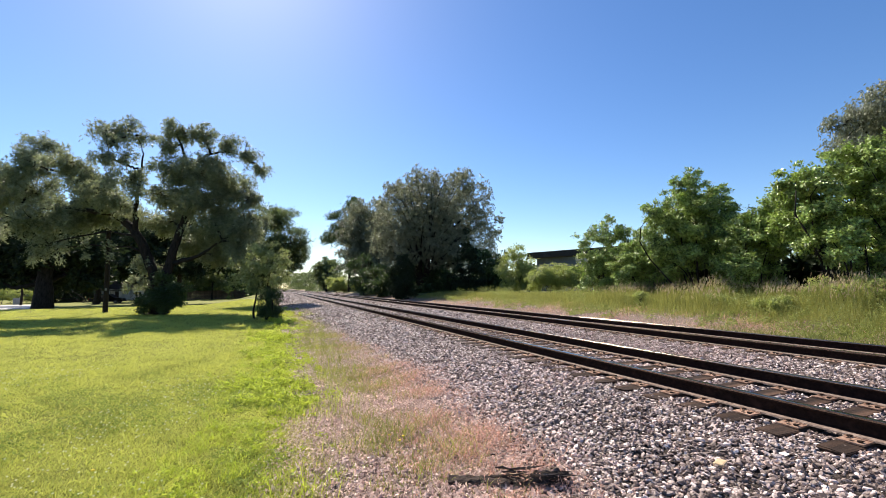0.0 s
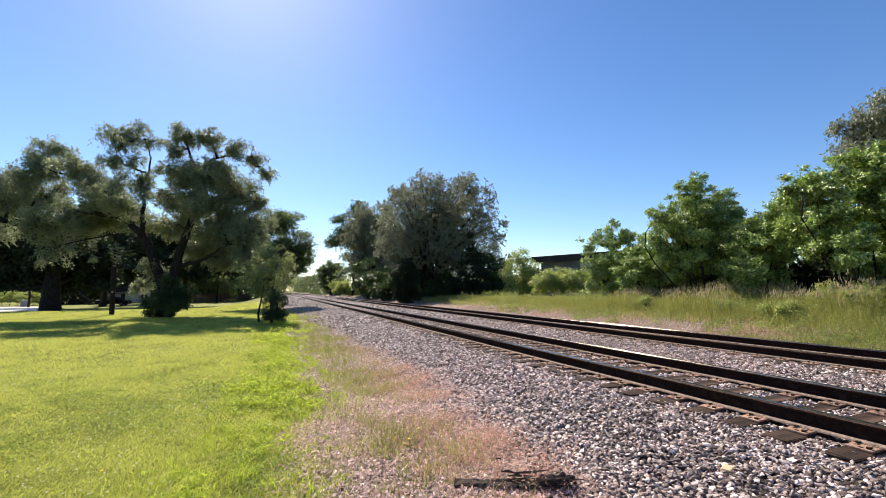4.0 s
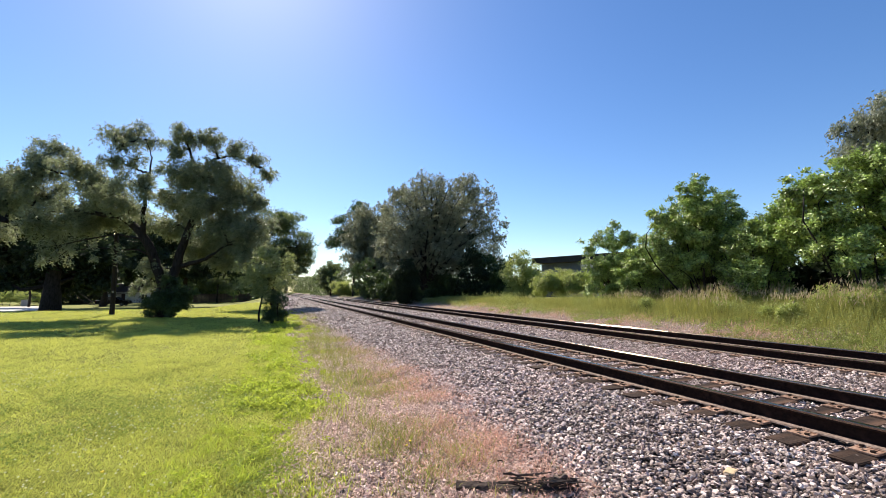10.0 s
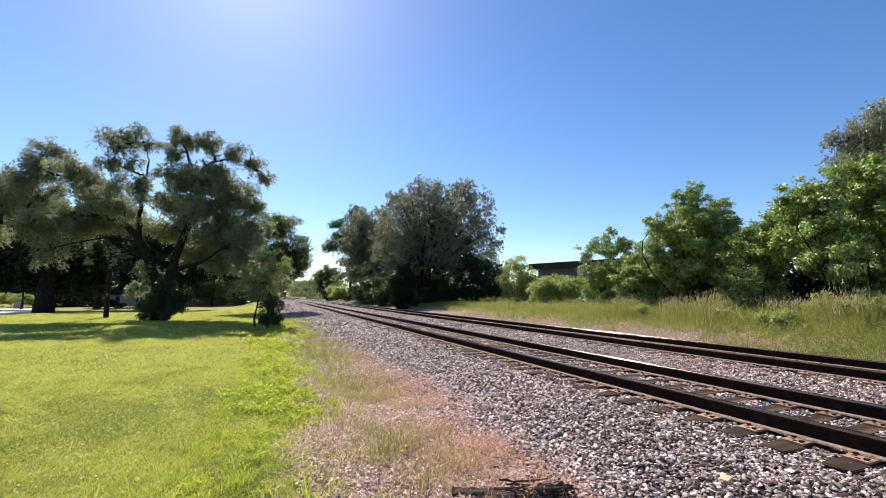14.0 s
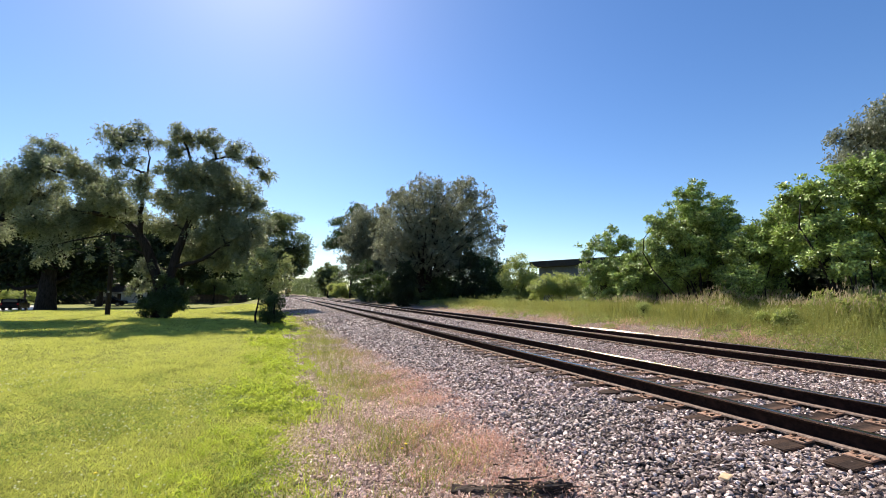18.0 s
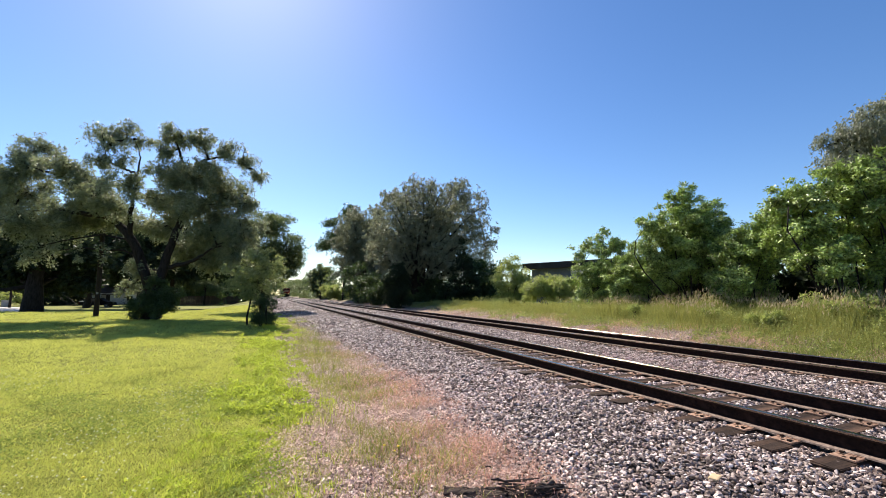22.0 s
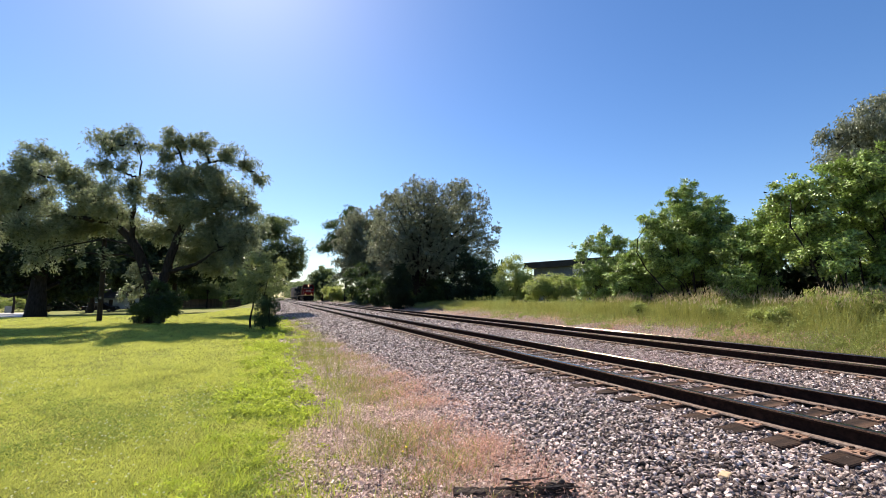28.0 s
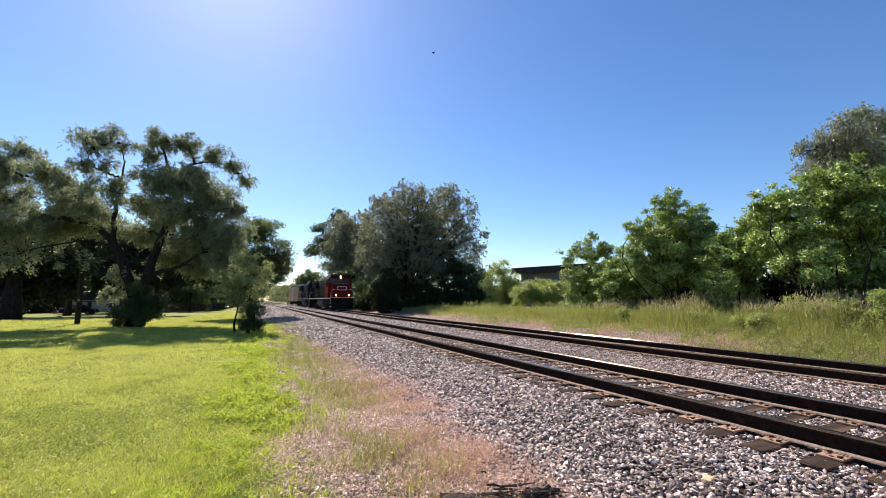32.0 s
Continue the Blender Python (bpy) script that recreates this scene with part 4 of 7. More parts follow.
# the darkness under these broadleaf crowns is coloured into their leaves
tree("broadleaf_tree", (-19.5, 49.5, G - 0.2), [(0, 0, 2.5), (0, 0, 5)], [(-27.1, 55.3, 5.4, 2.4), (-25.5, 57.6, 5.0, 2.2), (-20.3, 50.2, 4.3, 2.0), (-19.7, 55.3, 3.8, 2.0), (-21.3, 51.5, 6.3, 2.3), (-25.8, 53.9, 8.1, 2.4), (-20.3, 54.5, 6.1, 2.5), (-22.6, 53.0, 3.1, 1.5), (-17.3, 51.8, 2.8, 1.6), (-23.7, 51.0, 2.5, 1.3), (-20.8, 54.6, 2.0, 1.4), (-16.6, 51.2, 4.7, 1.8), (-23.7, 52.6, 6.6, 1.7)], 24000, 0.5, 0.3, BARK, NEEDLE_SHADE, "dark shady tree with a thick trunk", trunk=0.7, spray=0.6)
tree("broadleaf_tree", set_back(-17.5, 76), [(0, 0, 4.2), (0, 0, 8.5)], back_clumps([(-24.6, 77.0, 6.5, 3.2), (-22.1, 80.6, 7.7, 3.4), (-16.5, 69.6, 7.7, 3.4), (-14.6, 77.5, 7.7, 3.4), (-25.2, 75.4, 3.9, 1.9), (-21.8, 75.1, 4.3, 2.0), (-11.0, 74.9, 5.8, 2.9), (-14.9, 72.1, 4.7, 2.5)]), 18000, 1.0, 0.62, BARK, NEEDLE_SHADE, "dark shady tree near the house", trunk=0.5, spray=0.7)
tree("broadleaf_tree", set_back(-6.5, 84), [(0, 0, 3.4), (0, 0, 6.8)], back_clumps([(-8.5, 81.3, 5.2, 2.7), (-5.1, 83.6, 6.4, 3.1), (-10.7, 79.3, 3.2, 1.8), (-6.9, 84.7, 2.8, 2.0), (-3.3, 77.7, 3.2, 2.1)]), 15000, 0.85, 0.5, BARK, LEAF_DARK, "dark green tree behind the lawn", trunk=0.4, spray=0.6)
tree("broadleaf_tree", set_back(-8.2, 70), [(0, 0, 2.0), (0, 0, 4.1)], back_clumps([(-8.0, 70.4, 3.4, 1.6), (-9.3, 72.0, 2.6, 1.3), (-6.7, 69.2, 2.1, 1.3), (-10.5, 72.4, 3.0, 1.3), (-11.5, 71.4, 3.4, 1.3)]), 13000, 0.44, 0.2, BARK, LEAF_SHADE, "small green tree at the far side of the lawn", trunk=0.22, spray=0.45)
# these two trees are added so that their crowns shade the low back strip
tree("broadleaf_tree", (-17, 95, -1.55), [(0, 0, 3.6), (-0.4, 0, 6.5)], [(-25.0, 94.0, 6.4, 3.4), (-21.5, 90.0, 8.6, 3.6), (-17.0, 92.0, 12.0, 3.8), (-12.5, 90.0, 9.0, 3.6), (-8.0, 94.0, 6.4, 3.2), (-18.5, 88.0, 5.6, 2.8), (-13.5, 88.0, 5.6, 2.8), (-23.5, 97.0, 11.0, 3.6), (-10.5, 97.0, 11.6, 3.4)], 22000, 0.75, 0.42, BARK, NEEDLE_SHADE, "dark shady tree on the low ground behind the lawn", trunk=0.5, spray=0.8)
tree("broadleaf_tree", (-30.5, 97, -1.55), [(0, 0, 3.6), (0.4, 0, 6.5)], [(-34.5, 95.0, 8.4, 3.2), (-30.0, 92.0, 7.2, 3.2), (-26.5, 94.0, 10.4, 3.4), (-31.5, 97.0, 12.6, 3.6), (-28.0, 90.0, 5.6, 2.6)], 14000, 0.75, 0.42, BARK, NEEDLE_SHADE, "dark shady tree beside the driveway", trunk=0.5, spray=0.8)
bush("hedge", set_back(-29, 64), back_clumps([(-33.2, 68.0, 0.7, 0.9), (-31.9, 67.7, 0.7, 0.8), (-30.2, 66.5, 0.7, 0.8), (-29.4, 66.7, 0.7, 0.7), (-28.1, 65.7, 0.6, 0.7), (-27.2, 65.5, 0.5, 0.7), (-26.5, 65.5, 0.4, 0.6)]), 9000, 0.27, 0.14, LEAF_LIGHT, "sunlit pale green hedge beyond the driveway", "hedge", spray=0.25)

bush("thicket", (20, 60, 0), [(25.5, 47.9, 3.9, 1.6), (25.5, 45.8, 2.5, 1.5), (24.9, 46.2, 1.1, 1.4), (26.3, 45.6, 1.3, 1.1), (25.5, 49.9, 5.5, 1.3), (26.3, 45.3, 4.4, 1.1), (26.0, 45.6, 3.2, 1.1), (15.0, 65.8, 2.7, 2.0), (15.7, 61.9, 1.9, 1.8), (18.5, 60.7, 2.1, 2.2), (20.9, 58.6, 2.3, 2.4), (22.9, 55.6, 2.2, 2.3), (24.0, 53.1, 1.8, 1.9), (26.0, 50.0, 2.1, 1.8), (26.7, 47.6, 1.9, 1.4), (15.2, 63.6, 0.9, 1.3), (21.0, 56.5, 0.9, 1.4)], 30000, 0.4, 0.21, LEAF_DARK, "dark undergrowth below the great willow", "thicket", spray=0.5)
# backdrop for the bushes: its near-black leaves paint the shade in their gaps
bush("thicket", (26, 17, 0.3), [(25.6 + 0.9 * (k % 3), 4.1 + 0.9 * k, (1.7, 4.7 - 0.1 * k, 1.4)[k % 3], 1.5) for k in range(26)], 36000, 0.42, 0.25, NEEDLE_SHADE, "near-black thicket added as the shade behind the bushes", "thicket", spray=0.35)
# shade below the trees, put into near-black leaves
bush("thicket", set_back(-16, 62), back_clumps([(-34.8, 73.0, 0.8, 1.3), (-34.0, 74.7, 1.4, 1.1), (-27.6, 67.8, 0.8, 1.2), (-26.2, 68.3, 0.6, 1.3), (-25.1, 70.1, 0.4, 1.4), (-26.3, 78.2, 0.3, 1.5), (-25.8, 82.3, 0.4, 1.5), (-18.7, 77.2, 0.2, 1.5), (-17.6, 79.0, -0.0, 1.4), (-14.3, 81.9, 0.6, 1.4), (-25.7, 73.5, 1.9, 1.5), (-27.2, 70.8, 2.2, 1.4), (-24.4, 77.2, 2.3, 1.4), (-16.8, 78.5, 2.1, 1.7)]), 18000, 0.6, 0.34, NEEDLE_SHADE, "near-black shrubs that hold the shade below the shady trees", "thicket", spray=0.4)


def woods(name, rows, count, leaf, label, size=0.85, base=0.0):
    """A far belt of trees: rows of (x, y, radius, height)."""
    c = []
    for x, y, r, h in rows:
        for k in range(6):
            c.append((x + rng.normal() * r * 0.6, y + rng.normal() * r * 0.4, h * rng.uniform(0.15, 0.95), r * rng.uniform(0.4, 0.75)))
    c = np.array(c)
    c[:, 2] = np.maximum(c[:, 2] - 0.5, c[:, 3] * 0.3) + base
    return tagged(new(name, leaf_mesh(name, *crown_leaves(c, count, size, size * 0.6, 0, size, 12, 0.9, 0.3), leaf)), label, "woods", kind="stuff")


woods("far_woods", [(-102 + k * 10.5 + 2 * (k % 3), 177 + 12 * math.sin(k * 1.7), 7.1, 14.5 + 3.4 * math.sin(k * 2.3)) for k in range(10)], 16000, LEAF_DARK, "dark belt of trees beyond the houses", 1.4, -1.5)
woods("far_woods", [(17.0 + 0.06 * k + (k % 3), 118 + k * 13, 2.8 + 0.06 * k, 6.0 + 0.3 * k + 1.4 * math.sin(k * 1.9)) for k in range(26)], 19000, LEAF_SHADE, "green belt of trees along the tracks far off")
woods("far_woods", [(-32 + k * 4.4, 158 + 5 * math.sin(k * 1.7), 4.0, 7.8 + 1.4 * math.sin(k * 2.1)) for k in range(8)], 9000, LEAF_DARK, "dark shrubs beyond the board fence", 1.0, -1.5)
woods("far_woods", [(-8 - (k % 3), 120 + k * 14, 3.4 + 0.06 * k, 8.0 + 0.32 * k + 1.5 * math.sin(k * 1.4)) for k in range(22)], 12000, LEAF_DARK, "belt of trees on the lawn side of the tracks far off", 0.85, -0.9)
woods("far_woods", [(-4.6 - 1.2 * (k % 2), 125 + k * 17, 2.6, 6.5 + 1.2 * math.sin(k * 1.7)) for k in range(20)], 13000, LEAF_DARK, "dark bushes close beside the tracks far off")
woods("far_woods", [(-75 + k * 11, 790 + 30 * math.sin(k * 1.9), 10, 27 + 3 * math.sin(k * 2.1)) for k in range(15)], 16000, LEAF_SHADE, "dark green woods at the far end of the line", 2.2)
woods("far_woods", [(26 + k * 4.5, 98 - k * 3.2, 3.2, 5.0 + math.sin(k * 1.3)) for k in range(9)], 10000, LEAF_DARK, "dark bushes behind the meadow far off")


# ---- buildings, fence, pole, parked vehicles ----
def workshop(x, y, rz):
    """A long low works building with a deep dark fascia."""
    ob = thing("works_building", x, y, 0.2, "low grey metal works building with a black roof", "building", rz=rz)
    part("wall", boxes((0, 13.5, 0, 18, 0, 5.3)), WALL_METAL, ob)
    part("roof", boxes((-1.0, 14.5, -1.2, 19, 5.3, 6.25), bevel=0.05), ROOF_DARK, ob)
    for k in range(4):
        part("wall_panel", boxes((0.3 + k * 3.25, 3.4 + k * 3.25, -0.06, 0, 1.2, 4.2), bevel=0.02), WALL_METAL, ob)
        if k >= 2:
            part("wall_panel", boxes((0.3 + k * 3.25, 3.4 + k * 3.25, -0.07, 0, 4.26, 5.1), bevel=0.02), WALL_LIGHT, ob, "pale panel")
    w = part("window", boxes((0.9, 2.7, -0.09, -0.062, 2.2, 3.6)), GLASS, ob)
    part("window_frame", boxes((0.8, 2.8, -0.1, -0.063, 3.6, 3.7), (0.8, 2.8, -0.1, -0.063, 2.1, 2.2)), WALL_LIGHT, w)
    return ob


workshop(38.9, 55.4, -69)


def house(x, y, rz, width, wall, label):
    """A one-storey house: walls, pitched roof, porch, door and windows."""
    ob = thing("house", x, y, -1.56, label, "house", "houses", rz=rz)
    part("wall", boxes((0, width, 0, 8, 0, 2.8)), wall, ob)
    part("roof", extrude_profile([(-0.6, 2.75), (-0.6, 2.95), (4, 5.0), (8.6, 2.95), (8.6, 2.75)], -0.5, width + 0.5, "x"), SHINGLE, ob)
    part("porch_roof", boxes((1.0, width * 0.55, -2.1, 0.0, 2.4, 2.55), bevel=0.02), SHINGLE, ob)
    part("porch_floor", boxes((1.0, width * 0.55, -2.1, 0.0, 0, 0.25)), CONCRETE, ob)
    for k in range(4):
        px = 1.15 + k * (width * 0.55 - 1.3) / 3
        part("porch_post", boxes((px - 0.07, px + 0.07, -2.0, -1.86, 0.25, 2.4), bevel=0.01), SIDING, ob)
    d = part("door", boxes((width * 0.3, width * 0.3 + 0.95, -0.05, -0.003, 0.25, 2.3), bevel=0.01), FENCE_WOOD, ob)
    part("handle", boxes((width * 0.3 + 0.8, width * 0.3 + 0.86, -0.1, -0.05, 1.2, 1.26)), CHROME, d)
    for wx in (width * 0.14, width * 0.62, width * 0.82):
        w = part("window", boxes((wx, wx + 1.2, -0.03, -0.003, 1.0, 2.1)), GLASS, ob)
        part("window_frame", boxes((wx - 0.08, wx, -0.05, -0.003, 0.92, 2.18), (wx + 1.2, wx + 1.28, -0.05, -0.003, 0.92, 2.18),
                                   (wx, wx + 1.2, -0.05, -0.003, 2.1, 2.18), (wx, wx + 1.2, -0.05, -0.003, 0.92, 1.0), (wx + 0.57, wx + 0.63, -0.045, -0.032, 1.0, 2.1)), SIDING, w)
    part("chimney", boxes((width * 0.7, width * 0.7 + 0.6, 3.6, 4.2, 4.3, 5.7), bevel=0.02), SHINGLE, ob)
    return ob


house(-40.5, 128, 8, 13, SIDING, "white single-storey house with a porch under trees")
house(-84, 138, 15, 13, SIDING, "white house with a brown roof beyond a hedge")

def driveway():
    """A pale drive that runs down the slope behind the lawn."""
    ys = np.linspace(46.5, 103, 24)
    V = []
    for y in ys:
        right = np.interp(y, [46.5, 76, 103], [-20.5, -31.0, -41.5])
        for x in np.linspace(-170, right, 12):
            z = float(ground_height(np.array(x), np.array(y)))
            V += [(x, y, z + 0.07), (x, y, z - 0.2)]
    bm = bmesh.new()
    vs = [bm.verts.new(p) for p in V]
    at = lambda i, k, low: vs[(i * 12 + k) * 2 + low]
    for i in range(23):
        for k in range(11):
            bm.faces.new((at(i, k, 0), at(i, k + 1, 0), at(i + 1, k + 1, 0), at(i + 1, k, 0)))
        bm.faces.new((at(i, 11, 0), at(i, 11, 1), at(i + 1, 11, 1), at(i + 1, 11, 0)))
    for k in range(11):
        bm.faces.new((at(0, k, 0), at(0, k, 1), at(0, k + 1, 1), at(0, k + 1, 0)))
        bm.faces.new((at(23, k, 0), at(23, k + 1, 0), at(23, k + 1, 1), at(23, k, 1)))
    tagged(new("driveway", mesh_bm("driveway", bm, CONCRETE)), "pale concrete driveway beside the lawn", "driveway", kind="structure")


driveway()


def fence(x0, y0, x1, y1, height):
    n = int(math.hypot(x1 - x0, y1 - y0) / 0.155)
    ob = thing("board_fence", x0, y0, -1.6, "dark brown board fence at the back of the lawn", "fence", rz=math.degrees(math.atan2(y1 - y0, x1 - x0)))
    board = mesh_bm("board", boxes((0, 0.14, 0, 0.022, 0.05, height), bevel=0.004), FENCE_WOOD)
    post = mesh_bm("post", boxes((-0.05, 0.05, 0.024, 0.12, 0, height + 0.05), bevel=0.006), FENCE_WOOD)
    for k in range(n):
        b = part("board", board, None, ob)
        b.location = (k * 0.155, random.uniform(-0.004, 0.004), random.uniform(-0.015, 0.015))
    for k in range(0, n + 1, 15):
        part("post", post, None, ob).location.x = k * 0.155
    for z in (0.35, height - 0.3):
        part("fence_rail", boxes((0, n * 0.155, 0.026, 0.07, z, z + 0.09)), FENCE_WOOD, ob)
    return ob


fence(-26.4, 118.2, -6.4, 127.4, 2.3)

pole = thing("utility_pole", -11.0, 36.8, -0.45, "dark weathered wooden pole standing on the lawn", "pole")
part("shaft", mesh_np("shaft", *tube_arrays([(0, 0, 0), (-0.02, 0, 2.5), (-0.06, 0, 5), (-0.1, 0, 7.2)], [0.16, 0.15, 0.14, 0.125], 14), POLE_WOOD, True), None, pole)
part("pole_cap", boxes((-0.24, 0.04, -0.13, 0.13, 7.18, 7.24), bevel=0.02), ROOF_DARK, pole)
part("number_tag", boxes((-0.06, 0.06, -0.175, -0.15, 1.6, 1.75), bevel=0.005), BOX_GREY, pole)

cabinet = thing("utility_box", *set_back(-26.3, 61.2, -0.42), "grey metal utility cabinet beside the hedge", "utility box")
part("cabinet_body", boxes((-0.55, 0.55, -0.35, 0.35, 0.1, 1.3), bevel=0.03), BOX_GREY, cabinet)
part("plinth", boxes((-0.65, 0.65, -0.45, 0.45, 0, 0.1)), CONCRETE, cabinet)
part("cabinet_door", boxes((-0.48, 0.48, -0.375, -0.353, 0.18, 1.22), bevel=0.006), BOX_GREY, cabinet)
thin = thing("young_tree", *set_back(-24.5, 57.5, -0.42), "thin-trunked young tree beside the driveway", "tree")
part("trunk", mesh_np("trunk", *limb((0, 0, 0), (0.3, 0, 6.1), 0.2, 0.12, 0.03), BARK, True), None, thin)
tagged(part("crown", leaf_mesh("crown", *crown_leaves([(0.3, 0, 7.5, 2.7), (-1.4, 0, 6.8, 2.0), (1.7, 0, 7.1, 2.0)], 5000, 0.5, 0.25, 0, 0.7, 10, 0.8, 0.2), LEAF_DARK), None, thin), kind="stuff")


def wheel_part(parent, x, y, r, w):
    bm = bmesh.new()
    bmesh.ops.create_cone(bm, cap_ends=True, segments=20, radius1=r, radius2=r, depth=w, matrix=pose(0, 0, 0, 90, 0, 0))
    bmesh.ops.bevel(bm, geom=[e for e in bm.edges if abs(abs(e.verts[0].co.y) - w / 2) < 0.01 and abs(abs(e.verts[1].co.y) - w / 2) < 0.01], offset=0.03, segments=2, affect="EDGES")
    ob = part("wheel", bm, TYRE, parent)
    ob.location = (x, y, r)
    rb = bmesh.new()
    bmesh.ops.create_cone(rb, cap_ends=True, segments=16, radius1=r * 0.62, radius2=r * 0.5, depth=w + 0.03, matrix=pose(0, 0, 0, 90, 0, 0))
    part("rim", rb, CAR_GREY, ob)
    return ob


def vehicle(name, x, y, rz, paint, label, profile, glass, length, category):
    """A parked road vehicle from its side outline; glass: outlines of the side windows."""
    ob = thing(name, x, y, float(ground_height(np.array(x), np.array(y))) + 0.02, label, category, "vehicles", rz=rz)
    bm = extrude_profile(profile, -0.92, 0.92)
    bmesh.ops.bevel(bm, geom=list(bm.edges), offset=0.06, segments=2, affect="EDGES")
    part("body", bm, paint, ob)
    for g in glass:
        for s in (-1, 1):
            part("side_window", extrude_profile(g, s * 0.905, s * 0.935), GLASS, ob)
    for wx in (0.95, length - 1.05):
        for s in (-1, 1):
            wheel_part(ob, wx, s * 0.82, 0.36, 0.24)
    # bright strips on bed and roof stand for sun and sky highlights on paint
    if category == "truck":
        for s in (-1, 1):
            part("bed_rail_highlight", boxes((0.1, 1.72, s * 0.86 - 0.06, s * 0.86 + 0.06, 1.09, 1.14), bevel=0.015), CHROME, ob)
        part("roof_highlight", boxes((1.95, 3.2, -0.8, 0.8, 1.79, 1.83), bevel=0.015), CHROME, ob)
    part("bumper", boxes((-0.1, 0.08, -0.85, 0.85, 0.42, 0.62), bevel=0.03), paint, ob)
    part("bumper", boxes((length - 0.08, length + 0.1, -0.85, 0.85, 0.42, 0.62), bevel=0.03), paint, ob)
    for s in (-1, 1):
        part("headlight", boxes((length - 0.05, length + 0.04, s * 0.72 - 0.14, s * 0.72 + 0.14, 0.78, 0.95), bevel=0.02), BOX_GREY, ob)
        part("tail_light", boxes((-0.04, 0.05, s * 0.8 - 0.08, s * 0.8 + 0.08, 0.75, 1.0), bevel=0.01), CAB_RED, ob)
        part("mirror", boxes((length - 2.2, length - 2.05, s * 1.02 - 0.1, s * 1.02 + 0.1, 1.2, 1.36), bevel=0.03), paint, ob)
    return ob


CAB_RED = surface("red_paint", (0.1, 0.005, 0.007), (0.16, 0.009, 0.011), 6, 0.35, 0, 0.05, 0.002, (0.26, 0.02, 0.02), 1.0, 0.62, spec=0.06)
TRUCK_SIDE = [(0, 0.45), (0, 1.08), (1.75, 1.1), (1.85, 1.78), (3.25, 1.8), (3.95, 1.15), (5.4, 1.02), (5.5, 0.5), (5.4, 0.38), (0.1, 0.38)]
SEDAN_SIDE = [(0, 0.5), (0.05, 0.95), (0.9, 1.0), (1.5, 1.42), (2.9, 1.45), (3.6, 1.0), (4.5, 0.88), (4.65, 0.5), (4.5, 0.32), (0.1, 0.32)]
vehicle("pickup_truck", -32.4, 100.6, -8, CAR_DARK, "dark pickup truck parked beyond the lawn", TRUCK_SIDE, [[(1.98, 1.15), (1.98, 1.66), (2.6, 1.68), (2.6, 1.15)], [(2.68, 1.15), (2.68, 1.68), (3.2, 1.68), (3.72, 1.18)]], 5.5, "truck")
vehicle("parked_car", -24.6, 104.0, -3, CAR_DARK, "dark car parked beyond the lawn", SEDAN_SIDE, [[(1.25, 1.03), (1.6, 1.34), (2.15, 1.36), (2.15, 1.03)], [(2.22, 1.03), (2.22, 1.36), (2.85, 1.36), (3.3, 1.03)]], 4.6, "car")

WAGON_SIDE = [(0, 0.5), (0.04, 1.0), (0.35, 1.62), (2.6, 1.66), (3.35, 1.1), (4.3, 0.98), (4.5, 0.55), (4.4, 0.34), (0.1, 0.34)]
MOVING_CAR = vehicle("hatchback_car", -150, 60, 0, CAR_DARK, "dark tall hatchback driving down the driveway", WAGON_SIDE, [[(0.45, 1.08), (0.62, 1.54), (1.4, 1.57), (1.4, 1.08)], [(1.48, 1.08), (1.48, 1.57), (2.5, 1.57), (3.05, 1.08)]], 4.5, "car")
part("rear_window", boxes((-0.01, 0.3, -0.7, 0.7, 1.12, 1.5), bevel=0.02), GLASS, MOVING_CAR)

# ---- train, moving ----
TRAIN_BLACK = surface("black_paint", (0.006, 0.006, 0.0065), (0.014, 0.013, 0.013), 5, 0.6, 0, 0.05, 0.002, (0.025, 0.021, 0.018), 0.9, 0.62, spec=0.06)
TRAIN_BLUE = surface("dark_blue_paint", (0.006, 0.009, 0.02), (0.013, 0.017, 0.032), 5, 0.6, 0, 0.05, 0.002, (0.028, 0.026, 0.026), 0.9, 0.6, spec=0.06)
TRAIN_GREY = surface("dusty_underframe", (0.01, 0.009, 0.008), (0.035, 0.03, 0.026), 9, 0.85, 0.0, 0.2, 0.004, spec=0.06)
STRIPE = surface("pale_stripe_paint", (0.55, 0.53, 0.48), (0.7, 0.68, 0.62), 8, 0.5, 0, 0)
YELLOW_SILL = surface("yellow_sill_paint", (0.5, 0.36, 0.1), (0.62, 0.46, 0.16), 8, 0.5, 0, 0)
CAR_TAN = surface("tan_boxcar_paint", (0.52, 0.4, 0.27), (0.64, 0.5, 0.36), 3, 0.65, 0, 0.1, 0.003, (0.3, 0.2, 0.14), 0.4, 0.58, spec=0.06)
TANK_GREY = surface("dusty_tank", (0.035, 0.032, 0.03), (0.08, 0.072, 0.065), 6, 0.7, 0, 0.1, 0.003)
GALVANISED = surface("galvanised_roof", (0.4, 0.41, 0.42), (0.55, 0.56, 0.57), 5, 0.45, 0.6, 0.1, 0.003)


